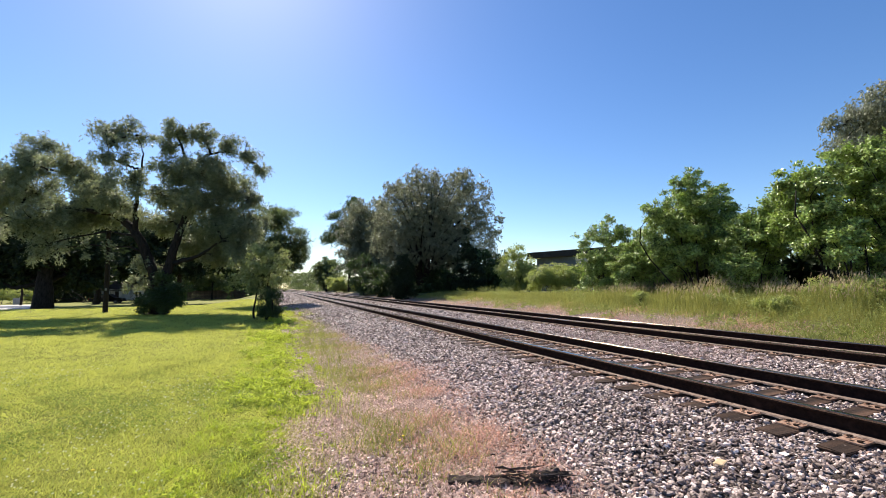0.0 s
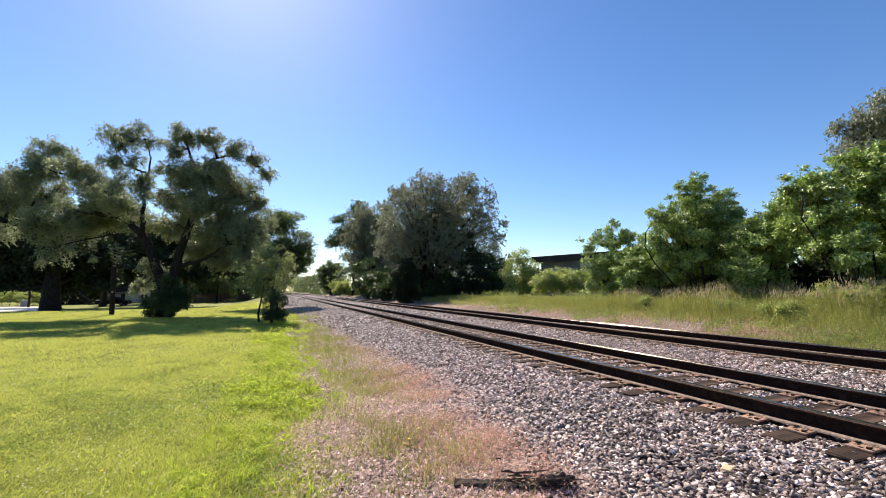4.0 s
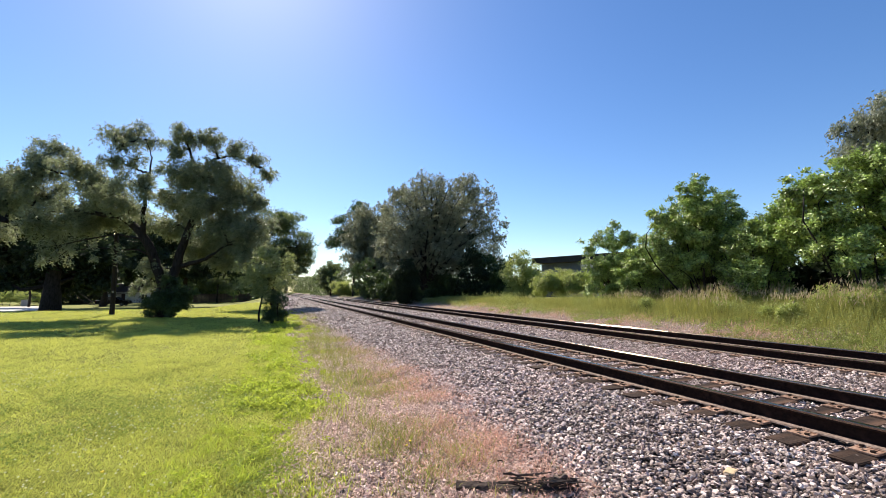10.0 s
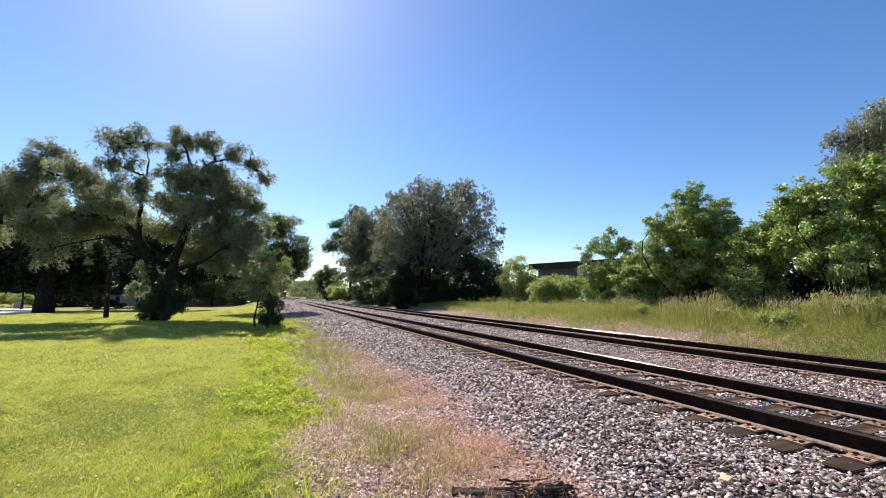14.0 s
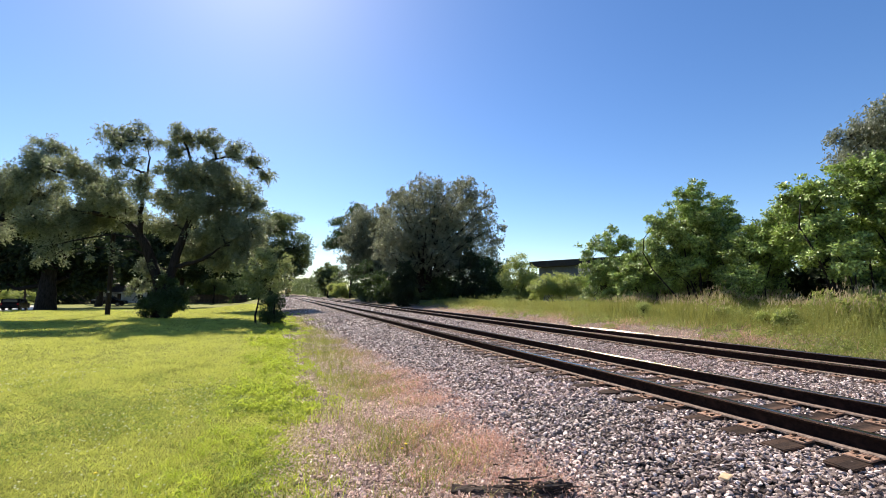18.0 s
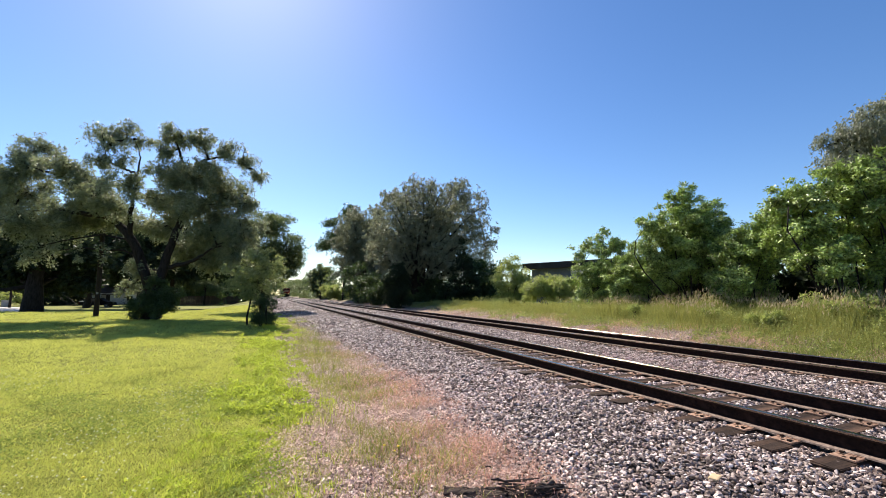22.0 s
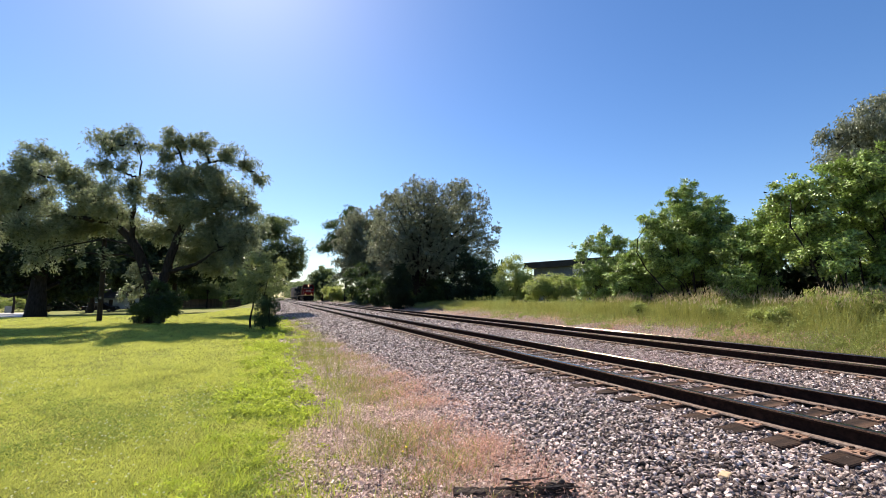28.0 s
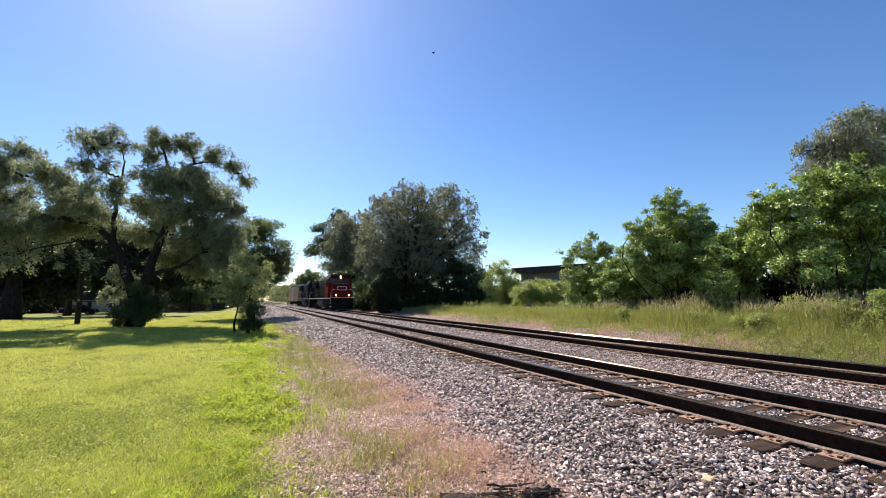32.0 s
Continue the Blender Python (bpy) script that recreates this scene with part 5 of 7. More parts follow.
def wheelset(parent, y, r):
    """One axle with two flanged wheels."""
    bm = bmesh.new()
    side = pose(0, 0, 0, 0, 90, 0)
    for s in (-1, 1):
        bmesh.ops.create_cone(bm, cap_ends=True, segments=24, radius1=r, radius2=r, depth=0.13, matrix=Matrix.Translation((s * 0.765, 0, 0)) @ side)
        bmesh.ops.create_cone(bm, cap_ends=True, segments=24, radius1=r + 0.028, radius2=r + 0.028, depth=0.025, matrix=Matrix.Translation((s * 0.69, 0, 0)) @ side)
        for k in range(3):
            box(bm, s * 0.835 - 0.008, s * 0.835 + 0.008, -0.04, 0.04, -r * 0.75 + k * r * 0.6, -r * 0.75 + k * r * 0.6 + r * 0.25)
    bmesh.ops.create_cone(bm, cap_ends=True, segments=10, radius1=0.09, radius2=0.09, depth=2.0, matrix=side)
    ob = part("wheelset", bm, TRAIN_GREY, parent)
    ob.location = (0, y, r)
    WHEELS.append((ob, y, r))
    return ob


def bogie(parent, y, axles, pitch, r):
    half = (axles - 1) * pitch / 2
    for s in (-1, 1):
        part("bogie_frame", boxes((s * 1.0 - 0.09, s * 1.0 + 0.09, y - half - 0.55, y + half + 0.55, r + 0.02, r + 0.3), bevel=0.04), TRAIN_GREY, parent)
        for k in range(axles):
            part("axle_box", boxes((s * 1.08 - 0.1, s * 1.08 + 0.1, y - half + k * pitch - 0.17, y - half + k * pitch + 0.17, r - 0.2, r + 0.16), bevel=0.03), TRAIN_GREY, parent)
        for k in range(axles - 1):
            m = y - half + (k + 0.5) * pitch
            bm = bmesh.new()
            for dy in (-0.14, 0.14):
                rod(bm, (s * 1.05, m + dy, r - 0.15), (s * 1.05, m + dy, r + 0.05), 0.09, 10)
            part("spring", bm, TRAIN_GREY, parent)
    part("bogie_bolster", boxes((-0.95, 0.95, y - 0.2, y + 0.2, r + 0.05, r + 0.42)), TRAIN_GREY, parent)
    for k in range(axles):
        wheelset(parent, y - half + k * pitch, r)


def handrail(parent, pts, r=0.022, label="", pale=False):
    bm = bmesh.new()
    for a, b in zip(pts, pts[1:]):
        rod(bm, a, b, r, 6)
    return part("handrail", bm, STRIPE if pale else TRAIN_GREY, parent, label)


def locomotive(nose, cab, hood, lit, label):
    """A six-axle diesel with a low nose, cab, long hood and side walkways; its front coupler is at the origin."""
    ob = thing("locomotive", TRACK_RIGHT, 700, 0, label, "locomotive", "train")
    part("underframe", boxes((-1.5, 1.5, 0.9, 21.0, 1.35, 1.6), bevel=0.03), TRAIN_GREY, ob)
    for s in (-1, 1):
        part("sill_stripe", boxes((s * 1.505 - 0.008, s * 1.505 + 0.008, 1.0, 20.9, 1.5, 1.58)), STRIPE, ob)
    part("pilot", boxes((-1.45, 1.45, 0.75, 0.92, 0.55, 1.55), bevel=0.03), TRAIN_BLACK, ob)
    part("front_sill", boxes((-1.46, 1.46, 0.72, 0.98, 1.56, 1.66), bevel=0.02), YELLOW_SILL, ob, "yellow front sill")
    plow = bmesh.new()
    for s in (-1, 1):
        a = [plow.verts.new(c) for c in ((0, 0.25, 0.16), (s * 1.35, 0.7, 0.16), (s * 1.35, 0.78, 0.75), (0, 0.5, 0.75))]
        b = [plow.verts.new(c) for c in ((0, 0.31, 0.16), (s * 1.35, 0.77, 0.16), (s * 1.35, 0.85, 0.75), (0, 0.57, 0.75))]
        plow.faces.new(a)
        plow.faces.new(list(reversed(b)))
        for i in range(4):
            plow.faces.new((a[i], b[i], b[(i + 1) % 4], a[(i + 1) % 4]))
    part("snow_plough", plow, TRAIN_BLACK, ob)
    part("coupler", boxes((-0.14, 0.14, -0.05, 0.75, 0.78, 1.02), (-0.2, 0.2, -0.1, 0.2, 0.72, 1.08), bevel=0.03), TRAIN_GREY, ob)
    part("coupler", boxes((-0.14, 0.14, 21.0, 21.7, 0.78, 1.02), (-0.2, 0.2, 21.5, 21.75, 0.72, 1.08), bevel=0.03), TRAIN_GREY, ob)
    # nose with sloped front, then the cab
    bm = extrude_profile([(1.15, 1.62), (1.12, 3.05), (1.35, 3.4), (2.7, 3.5), (2.7, 1.62)], -1.2, 1.2, "x")
    bmesh.ops.bevel(bm, geom=[e for e in bm.edges], offset=0.09, segments=3, affect="EDGES")
    n = part("nose", bm, nose, ob, "painted low nose")
    part("nose_door", boxes((0.45, 0.98, 1.085, 1.125, 1.7, 3.0), bevel=0.015), nose, n)
    if lit:
        for x0, x1, z0, z1 in ((-0.62, 0.54, 2.97, 3.05), (-0.62, 0.54, 2.57, 2.65), (-0.66, -0.56, 2.6, 3.02), (0.46, 0.56, 2.6, 3.02)):
            part("nose_emblem", boxes((x0, x1, 1.07, 1.098, z0, z1), bevel=0.01), STRIPE, n, "white painted emblem")
    bm = extrude_profile([(-1.55, 1.6), (-1.55, 4.0), (-1.12, 4.62), (1.12, 4.62), (1.55, 4.0), (1.55, 1.6)], 2.6, 5.6)
    bmesh.ops.bevel(bm, geom=[e for e in bm.edges], offset=0.05, segments=2, affect="EDGES")
    c = part("cab", bm, cab, ob, "painted driver's cab")
    part("cab_roof", extrude_profile([(-1.6, 3.98), (-1.16, 4.64), (1.16, 4.64), (1.6, 3.98), (1.63, 4.02), (1.18, 4.71), (-1.18, 4.71), (-1.63, 4.02)], 2.5, 5.65), hood, ob)
    # panes oversized: their dark glass also stands for the roof overhang's shade
    for x0, x1 in ((-1.35, -0.75), (-0.68, -0.06), (0.06, 0.68), (0.75, 1.35)):
        w = part("windscreen", boxes((x0, x1, 2.565, 2.598, 3.55, 4.14), bevel=0.01), GLASS, ob)
        part("windscreen_frame", boxes((x0 - 0.03, x1 + 0.03, 2.572, 2.597, 4.14, 4.18), (x0 - 0.03, x1 + 0.03, 2.572, 2.597, 3.51, 3.55)), TRAIN_BLACK, w)
    part("visor_stripe", boxes((-0.95, 0.95, 2.56, 2.597, 3.47, 3.51)), STRIPE, ob)
    for s in (-1, 1):
        for y0, y1 in ((3.1, 3.95), (4.1, 4.95)):
            part("side_window", boxes((s * 1.56 - 0.012, s * 1.56 + 0.012, y0, y1, 3.05, 3.8), bevel=0.004), GLASS, ob)
        part("number_board", boxes((s * 0.75 - 0.3, s * 0.75 + 0.3, 2.54, 2.597, 4.2, 4.42), bevel=0.015), TRAIN_BLACK, ob)
        d = part("ditch_light", rod(bmesh.new(), (s * 0.8, 0.86, 1.93), (s * 0.8, 1.06, 1.93), 0.15, 16), TRAIN_BLACK, ob)
        part("lens", rod(bmesh.new(), (s * 0.8, 0.845, 1.93), (s * 0.8, 0.86, 1.93), 0.125, 16), LAMP_LIT if lit else GLASS, d)
        part("step_well", boxes((s * 1.28 - 0.2, s * 1.28 + 0.2, 0.98, 1.5, 0.45, 0.5), (s * 1.28 - 0.2, s * 1.28 + 0.2, 0.98, 1.5, 0.82, 0.87), (s * 1.28 - 0.2, s * 1.28 + 0.2, 0.98, 1.5, 1.2, 1.25)), STRIPE, ob)
        handrail(ob, [(s * 1.46, 0.85, 0.9), (s * 1.46, 0.85, 2.3), (s * 1.2, 0.95, 2.65), (s * 0.9, 1.0, 2.65)], pale=True)
        handrail(ob, [(s * 1.46, 5.7, 2.62), (s * 1.46, 20.6, 2.62)])
        handrail(ob, [(s * 1.46, 5.7, 2.12), (s * 1.46, 20.6, 2.12)])
        for k in range(11):
            part("handrail_post", rod(bmesh.new(), (s * 1.46, 5.75 + k * 1.48, 1.58), (s * 1.46, 5.75 + k * 1.48, 2.64), 0.025, 6), TRAIN_GREY, ob)
        for k in range(13):
            part("hood_door", boxes((s * 0.915 - 0.012, s * 0.915 + 0.012, 6.0 + k * 0.72, 6.66 + k * 0.72, 1.9, 3.6), bevel=0.008), hood, ob)
        part("radiator_grille", boxes((s * 1.2 - 0.25, s * 1.2 + 0.25, 15.6, 20.0, 3.3, 4.25), bevel=0.06), TRAIN_GREY, ob)
        for k in range(8):
            part("grille_slat", boxes((s * 1.46 - 0.01, s * 1.46 + 0.02, 15.7, 19.9, 3.36 + k * 0.11, 3.4 + k * 0.11)), TRAIN_BLACK, ob)
    h = part("headlight", rod(bmesh.new(), (0, 2.48, 4.32), (0, 2.6, 4.32), 0.2, 18), TRAIN_BLACK, ob)
    for z in (4.2, 4.44):
        part("lens", rod(bmesh.new(), (0, 2.455, z), (0, 2.478, z), 0.105, 16), LAMP_LIT if lit else GLASS, h)
    bm = boxes((-0.9, 0.9, 5.6, 20.6, 1.6, 4.3))
    bmesh.ops.bevel(bm, geom=[e for e in bm.edges if abs(e.verts[0].co.z - 4.3) < 0.01 and abs(e.verts[1].co.z - 4.3) < 0.01], offset=0.22, segments=3, affect="EDGES")
    part("long_hood", bm, hood, ob)
    for y in (8.2, 16.4, 17.8, 19.2):
        f = part("roof_fan", rod(bmesh.new(), (0, y, 4.28), (0, y, 4.42), 0.56, 20), TRAIN_GREY, ob)
        part("fan_guard", boxes((-0.5, 0.5, y - 0.03, y + 0.03, 4.42, 4.45), (-0.03, 0.03, y - 0.5, y + 0.5, 4.42, 4.452)), TRAIN_BLACK, f)
    part("exhaust_stack", boxes((-0.25, 0.25, 11.4, 12.3, 4.28, 4.55), bevel=0.04), TRAIN_BLACK, ob)
    part("horn", boxes((-0.2, 0.2, 4.3, 4.8, 4.71, 4.85), bevel=0.04), CHROME, ob)
    tank = extrude_profile([(-1.4, 1.3), (-1.45, 0.8), (-1.15, 0.36), (1.15, 0.36), (1.45, 0.8), (1.4, 1.3)], 7.9, 13.2)
    part("fuel_tank", tank, TANK_GREY, ob, "dusty grey fuel tank")
    bogie(ob, 4.4, 3, 1.7, 0.53)
    bogie(ob, 16.9, 3, 1.7, 0.53)
    return ob


def boxcar(length, label):
    ob = thing("boxcar", TRACK_RIGHT, 760, 0, label, "freight car", "train")
    part("car_body", boxes((-1.5, 1.5, 0.4, length - 0.4, 1.1, 4.75), bevel=0.03), CAR_TAN, ob)
    part("car_roof", extrude_profile([(-1.56, 4.72), (-1.56, 4.8), (0, 4.98), (1.56, 4.8), (1.56, 4.72)], 0.35, length - 0.35), GALVANISED, ob)
    part("side_sill", boxes((-1.53, 1.53, 0.4, length - 0.4, 0.85, 1.1), bevel=0.02), TRAIN_GREY, ob)
    rib = mesh_bm("side_rib", boxes((-0.03, 0.03, -0.05, 0.05, 1.12, 4.7), bevel=0.01), CAR_TAN)
    count = int((length - 1) / 0.95)
    for s in (-1, 1):
        for k in range(count):
            y = 0.75 + k * 0.95
            if abs(y - length / 2) > 2.2:
                part("side_rib", rib, None, ob).location = (s * 1.53, y, 0)
        d = part("sliding_door", boxes((s * 1.55 - 0.03, s * 1.55 + 0.03, length / 2 - 1.9, length / 2 + 1.9, 1.15, 4.6), bevel=0.015), STRIPE, ob, "pale sliding door")
        part("door_bar", rod(bmesh.new(), (s * 1.6, length / 2 - 0.4, 1.2), (s * 1.6, length / 2 - 0.4, 4.5), 0.03, 6), TRAIN_GREY, d)
        part("door_rail", boxes((s * 1.56 - 0.05, s * 1.56 + 0.05, length / 2 - 4.2, length / 2 + 4.2, 4.62, 4.7)), TRAIN_GREY, ob)
    for y in (0.36, length - 0.42):
        for k in range(5):
            part("end_rib", boxes((-1.45, 1.45, y, y + 0.06, 1.5 + k * 0.65, 1.6 + k * 0.65), bevel=0.015), CAR_TAN, ob)
    for y0, y1 in ((-0.2, 0.4), (length - 0.4, length + 0.2)):
        part("coupler", boxes((-0.13, 0.13, y0, y1, 0.78, 1.0), bevel=0.03), TRAIN_GREY, ob)
    bm = bmesh.new()
    for k in range(8):
        rod(bm, (-1.56, 0.5, 1.1 + k * 0.42), (-1.56, 0.95, 1.1 + k * 0.42), 0.018, 6)
    part("ladder", bm, STRIPE, ob)
    bogie(ob, 2.6, 2, 1.8, 0.46)
    bogie(ob, length - 2.6, 2, 1.8, 0.46)
    return ob


WHEELS = []
TRAIN = [(locomotive(CAB_RED, CAB_RED, TRAIN_BLACK, True, "red-nosed black diesel locomotive with lit headlights"), 0.0),
         (locomotive(TRAIN_BLUE, TRAIN_BLUE, TRAIN_BLUE, False, "dark blue diesel locomotive coupled behind the first"), 21.9),
         (boxcar(25.0, "tan ribbed boxcar behind the locomotives"), 43.9)]
TRAIN_ROWS = ((0, 740), (8, 563), (16.5, 374), (19, 309), (21, 261), (23, 217.5), (25, 178), (27.5, 129.6), (28, 120.6), (29, 102.7), (30, 85.7), (31, 69.3), (32, 53.2))


# ---- small things on the ground ----
def slices(n, k):
    return np.arange(n)[:, None] * k


def blades(name, pos, height, width, lean, material, label, category, bend=0.35, short=False):
    """Grass: bent blades of three triangles, or short straight ones of one, in one object."""
    n = len(pos)
    a = rng.random(n) * 2 * np.pi
    side = np.stack([np.cos(a), np.sin(a), np.zeros(n)], 1)
    tip = rng.normal(size=(n, 3)) * lean
    tip[:, 2] = 0
    h, w = np.broadcast_to(height, n)[:, None], np.broadcast_to(width, n)[:, None]
    up = np.array([[0, 0, 1.0]])
    base = pos
    mid = pos + up * h * 0.55 + tip * h * bend
    top = pos + up * h * 0.95 + tip * h
    if short:
        V = np.stack([base - side * w / 2, base + side * w / 2, top], 1).reshape(-1, 3)
        F = slices(n, 3) + [[0, 1, 2]]
    else:
        V = np.stack([base - side * w / 2, base + side * w / 2, mid - side * w * 0.38, mid + side * w * 0.38, top], 1).reshape(-1, 3)
        o = slices(n, 5)
        F = np.concatenate([o + [[0, 1, 3]], o + [[0, 3, 2]], o + [[2, 3, 4]]])
    ob = tagged(new(name, mesh_np(name, V, F, material)), label, category, kind="stuff")
    return ob, top


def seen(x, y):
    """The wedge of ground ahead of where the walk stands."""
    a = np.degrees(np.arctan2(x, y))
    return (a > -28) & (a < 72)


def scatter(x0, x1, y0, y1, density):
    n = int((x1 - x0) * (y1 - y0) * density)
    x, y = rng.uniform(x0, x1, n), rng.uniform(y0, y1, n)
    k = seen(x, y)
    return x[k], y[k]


def patchy(x, y, scale, seed):
    """Smooth patches between 0 and 1."""
    out = np.zeros(len(x))
    r = np.random.default_rng(seed)
    for k in range(5):
        a, f, p = r.uniform(0, 6.28), scale * (1.0 + k * 0.7), r.uniform(0, 6.28)
        out += np.sin((x * math.cos(a) + y * math.sin(a)) * f + p) / (1 + 0.4 * k)
    return 0.5 + out / 5.0


def on_ground(x, y):
    return np.stack([x, y, np.maximum(ground_height(x, y), np.where((x > -0.3) & (x < 14.4), ballast_height(x, y), -9))], 1)


def lawn():
    rows, hs, ws = [], [], []
    for y0, y1, dens, h, w in ((1.5, 6, 6000, 0.036, 0.0065), (6, 11, 2300, 0.047, 0.0105), (11, 20, 900, 0.055, 0.016), (20, 38, 260, 0.06, 0.03), (38, 66, 70, 0.08, 0.07)):
        x, y = scatter(-34 if y0 > 30 else -20, 0.5, y0, y1, dens)
        keep = x < -0.1 + 0.7 * (patchy(x, y, 1.5, 3) - 0.5) + 0.9 * rng.random(len(x)) ** 2
        x, y = x[keep], y[keep]
        p = patchy(x, y, 0.9, 5)
        rows.append(on_ground(x, y))
        hs.append(h * (0.2 + 0.8 * p + 0.45 * patchy(x, y, 5.0, 6) + 0.75 * patchy(x, y, 17.0, 7) ** 2) * rng.uniform(0.55, 1.35, len(x)))
        ws.append(np.full(len(x), w))
    blades("lawn_grass", np.concatenate(rows), np.concatenate(hs), np.concatenate(ws), 0.85, GRASS_LAWN, "short yellow-green mown lawn grass", "grass", short=True)


def tufts():
    x, y = scatter(-6, 0.3, 2.0, 12, 16)
    pos, h = [], []
    for a, c in zip(x, y):
        n = rng.integers(10, 34)
        r = rng.uniform(0.02, 0.07)
        pos.append(np.stack([a + rng.normal(size=n) * r, c + rng.normal(size=n) * r], 1))
        h.append(rng.uniform(0.035, 0.07, n) * (1 + 0.7 * (rng.random() < 0.25)))
    q = np.concatenate(pos)
    blades("lawn_tufts", on_ground(q[:, 0], q[:, 1]), np.concatenate(h), 0.006, 0.7, GRASS_LAWN, "coarser green tufts in the lawn", "grass")


def clover():
    """Flat dark clover leaves in patches through the lawn."""
    x, y = scatter(-8, 0.2, 2.0, 12, 2200)
    p, q = patchy(x, y, 1.1, 91), patchy(x, y, 4.5, 92)
    keep = rng.random(len(x)) < np.clip((p + 0.8 * q - 0.75) * 1.8, 0.03, 0.9) * np.clip((13 - y) / 6, 0, 1)
    x, y = x[keep], y[keep]
    pos = on_ground(x, y) + np.array([0, 0, 1.0]) * rng.uniform(0.02, 0.055, len(x))[:, None]
    aim = rng.normal(size=(len(x), 3)) * np.array([1, 1, 0.35])
    tagged(new("clover", leaf_mesh("clover", pos, aim, rng.uniform(0.016, 0.034, len(x)), rng.uniform(0.012, 0.022, len(x)), CLOVER_LEAF, lay=1.5)), "low green clover patches in the lawn", "clover", kind="stuff")


def leafy_plants(places, name, material, label):
    """Low leafy plants in one object; places: rows of x, y and size."""
    rows, sz = [], []
    for a, c, k in places:
        m = int(rng.integers(30, 90))
        r, h = rng.uniform(0.04, 0.13) * k, rng.uniform(0.03, 0.17) * k ** 0.5
        q = rng.normal(size=(m, 2)) * r * 0.6
        top = h * np.exp(-(q ** 2).sum(1) / (r * r))
        rows.append(np.stack([a + q[:, 0], c + q[:, 1], top * rng.uniform(0.35, 1.0, m)], 1))
        sz.append(np.full(m, k))
    q, k = np.concatenate(rows), np.concatenate(sz)
    pos = on_ground(q[:, 0], q[:, 1]) + np.array([0, 0, 1.0]) * q[:, 2:3]
    aim = rng.normal(size=(len(pos), 3)) * np.array([1, 1, 0.5]) + np.array([0, 0, 0.45])
    tagged(new(name, leaf_mesh(name, pos, aim, k * rng.uniform(0.02, 0.05, len(k)), k * rng.uniform(0.01, 0.022, len(k)), material, lay=0.8)), label, "weeds", kind="stuff")


def weeds():
    """Clumps along the edge of the lawn, and sparser ones at the foot of the bank, with bare spots between."""
    places = []
    for y0, y1, dens, k in ((2.1, 6, 130, 0.9), (6, 10, 120, 1.35), (10, 16, 60, 1.5), (16, 36, 18, 1.8)):
        x, y = scatter(-1.4, 2.4, y0, y1, dens)
        p = patchy(x, y, 2.2, 11)
        mid = np.interp(y, [2, 4, 5.3, 8, 12.5, 16, 25, 36], [-0.5, -0.42, -0.08, 0.06, 0.1, 0.2, 0.5, 0.6])
        wide = np.interp(y, [2, 5, 8, 12, 25], [0.28, 0.42, 0.5, 0.5, 0.8])
        keep = rng.random(len(x)) < np.exp(-((x - mid) / wide) ** 2) * np.clip((p + 0.7 * patchy(x, y, 6.0, 12) - 0.7) * 2.6, 0.03, 1)
        places += [(a, c, k) for a, c in zip(x[keep], y[keep])]
    leafy_plants(places, "weeds", GRASS_WEED, "bright green leafy weeds along the lawn edge")
    x, y = scatter(14.8, 17.4, 3, 30, 9)
    keep = rng.random(len(x)) < np.clip(patchy(x, y, 0.9, 14) * 2.4 - 0.95 + 0.25 * (x - 16.2) + 0.4 * np.clip((10 - y) / 3, 0, 1), 0.02, 1)
    leafy_plants([(a, c, 2.4) for a, c in zip(x[keep], y[keep])], "weeds", MEADOW_LEAF, "low leafy weeds along the foot of the bank")


def edge_grass():
    """Coarse bright blades where the lawn runs out into the stones, in loose tufts."""
    x, y = scatter(-1.5, 1.0, 2.2, 13, 60)
    mid = np.interp(y, [2, 4, 5.3, 8, 12.5], [-0.5, -0.4, -0.3, -0.05, 0.1])
    keep = rng.random(len(x)) < np.exp(-((x - mid) / 0.55) ** 2) * np.clip(patchy(x, y, 2.6, 15) * 2 - 0.3, 0.1, 1)
    pos, h = [], []
    for a, c in zip(x[keep], y[keep]):
        n = rng.integers(14, 44)
        pos.append(np.stack([a + rng.normal(size=n) * 0.05, c + rng.normal(size=n) * 0.05], 1))
        h.append(rng.uniform(0.04, 0.13, n) * rng.uniform(0.6, 1.2))
    q = np.concatenate(pos)
    blades("edge_grass", on_ground(q[:, 0], q[:, 1]), np.concatenate(h), 0.006, 0.75, GRASS_WEED, "coarse bright green grass tufts at the lawn edge", "grass")


def litter():
    """Curled dry leaves and bark chips over the stony verge."""
    x, y = [np.concatenate(q) for q in zip(scatter(-0.6, 2.5, 2.0, 6.5, 2600), scatter(-0.2, 2.6, 6.5, 12, 800))]
    edge = np.interp(y, [2, 4, 8, 12], [-0.3, -0.15, 0.25, 0.6])
    keep = rng.random(len(x)) < np.clip((x - edge) / 0.35, 0, 1) * np.clip(patchy(x, y, 2.3, 55) * 1.5 + 0.1, 0.15, 1)
    x, y = x[keep], y[keep]
    n = len(x)
    pos = on_ground(x, y) + np.array([0, 0, 1.0]) * rng.uniform(0.004, 0.03, n)[:, None]
    aim = rng.normal(size=(n, 3)) * np.array([1, 1, 0.45])
    tagged(new("leaf_litter", leaf_mesh("leaf_litter", pos, aim, rng.uniform(0.016, 0.052, n), rng.uniform(0.01, 0.03, n), LITTER, 0.45, lay=0.8)), "curled dry pinkish-brown leaves and chips on the verge", "leaf litter", kind="stuff")


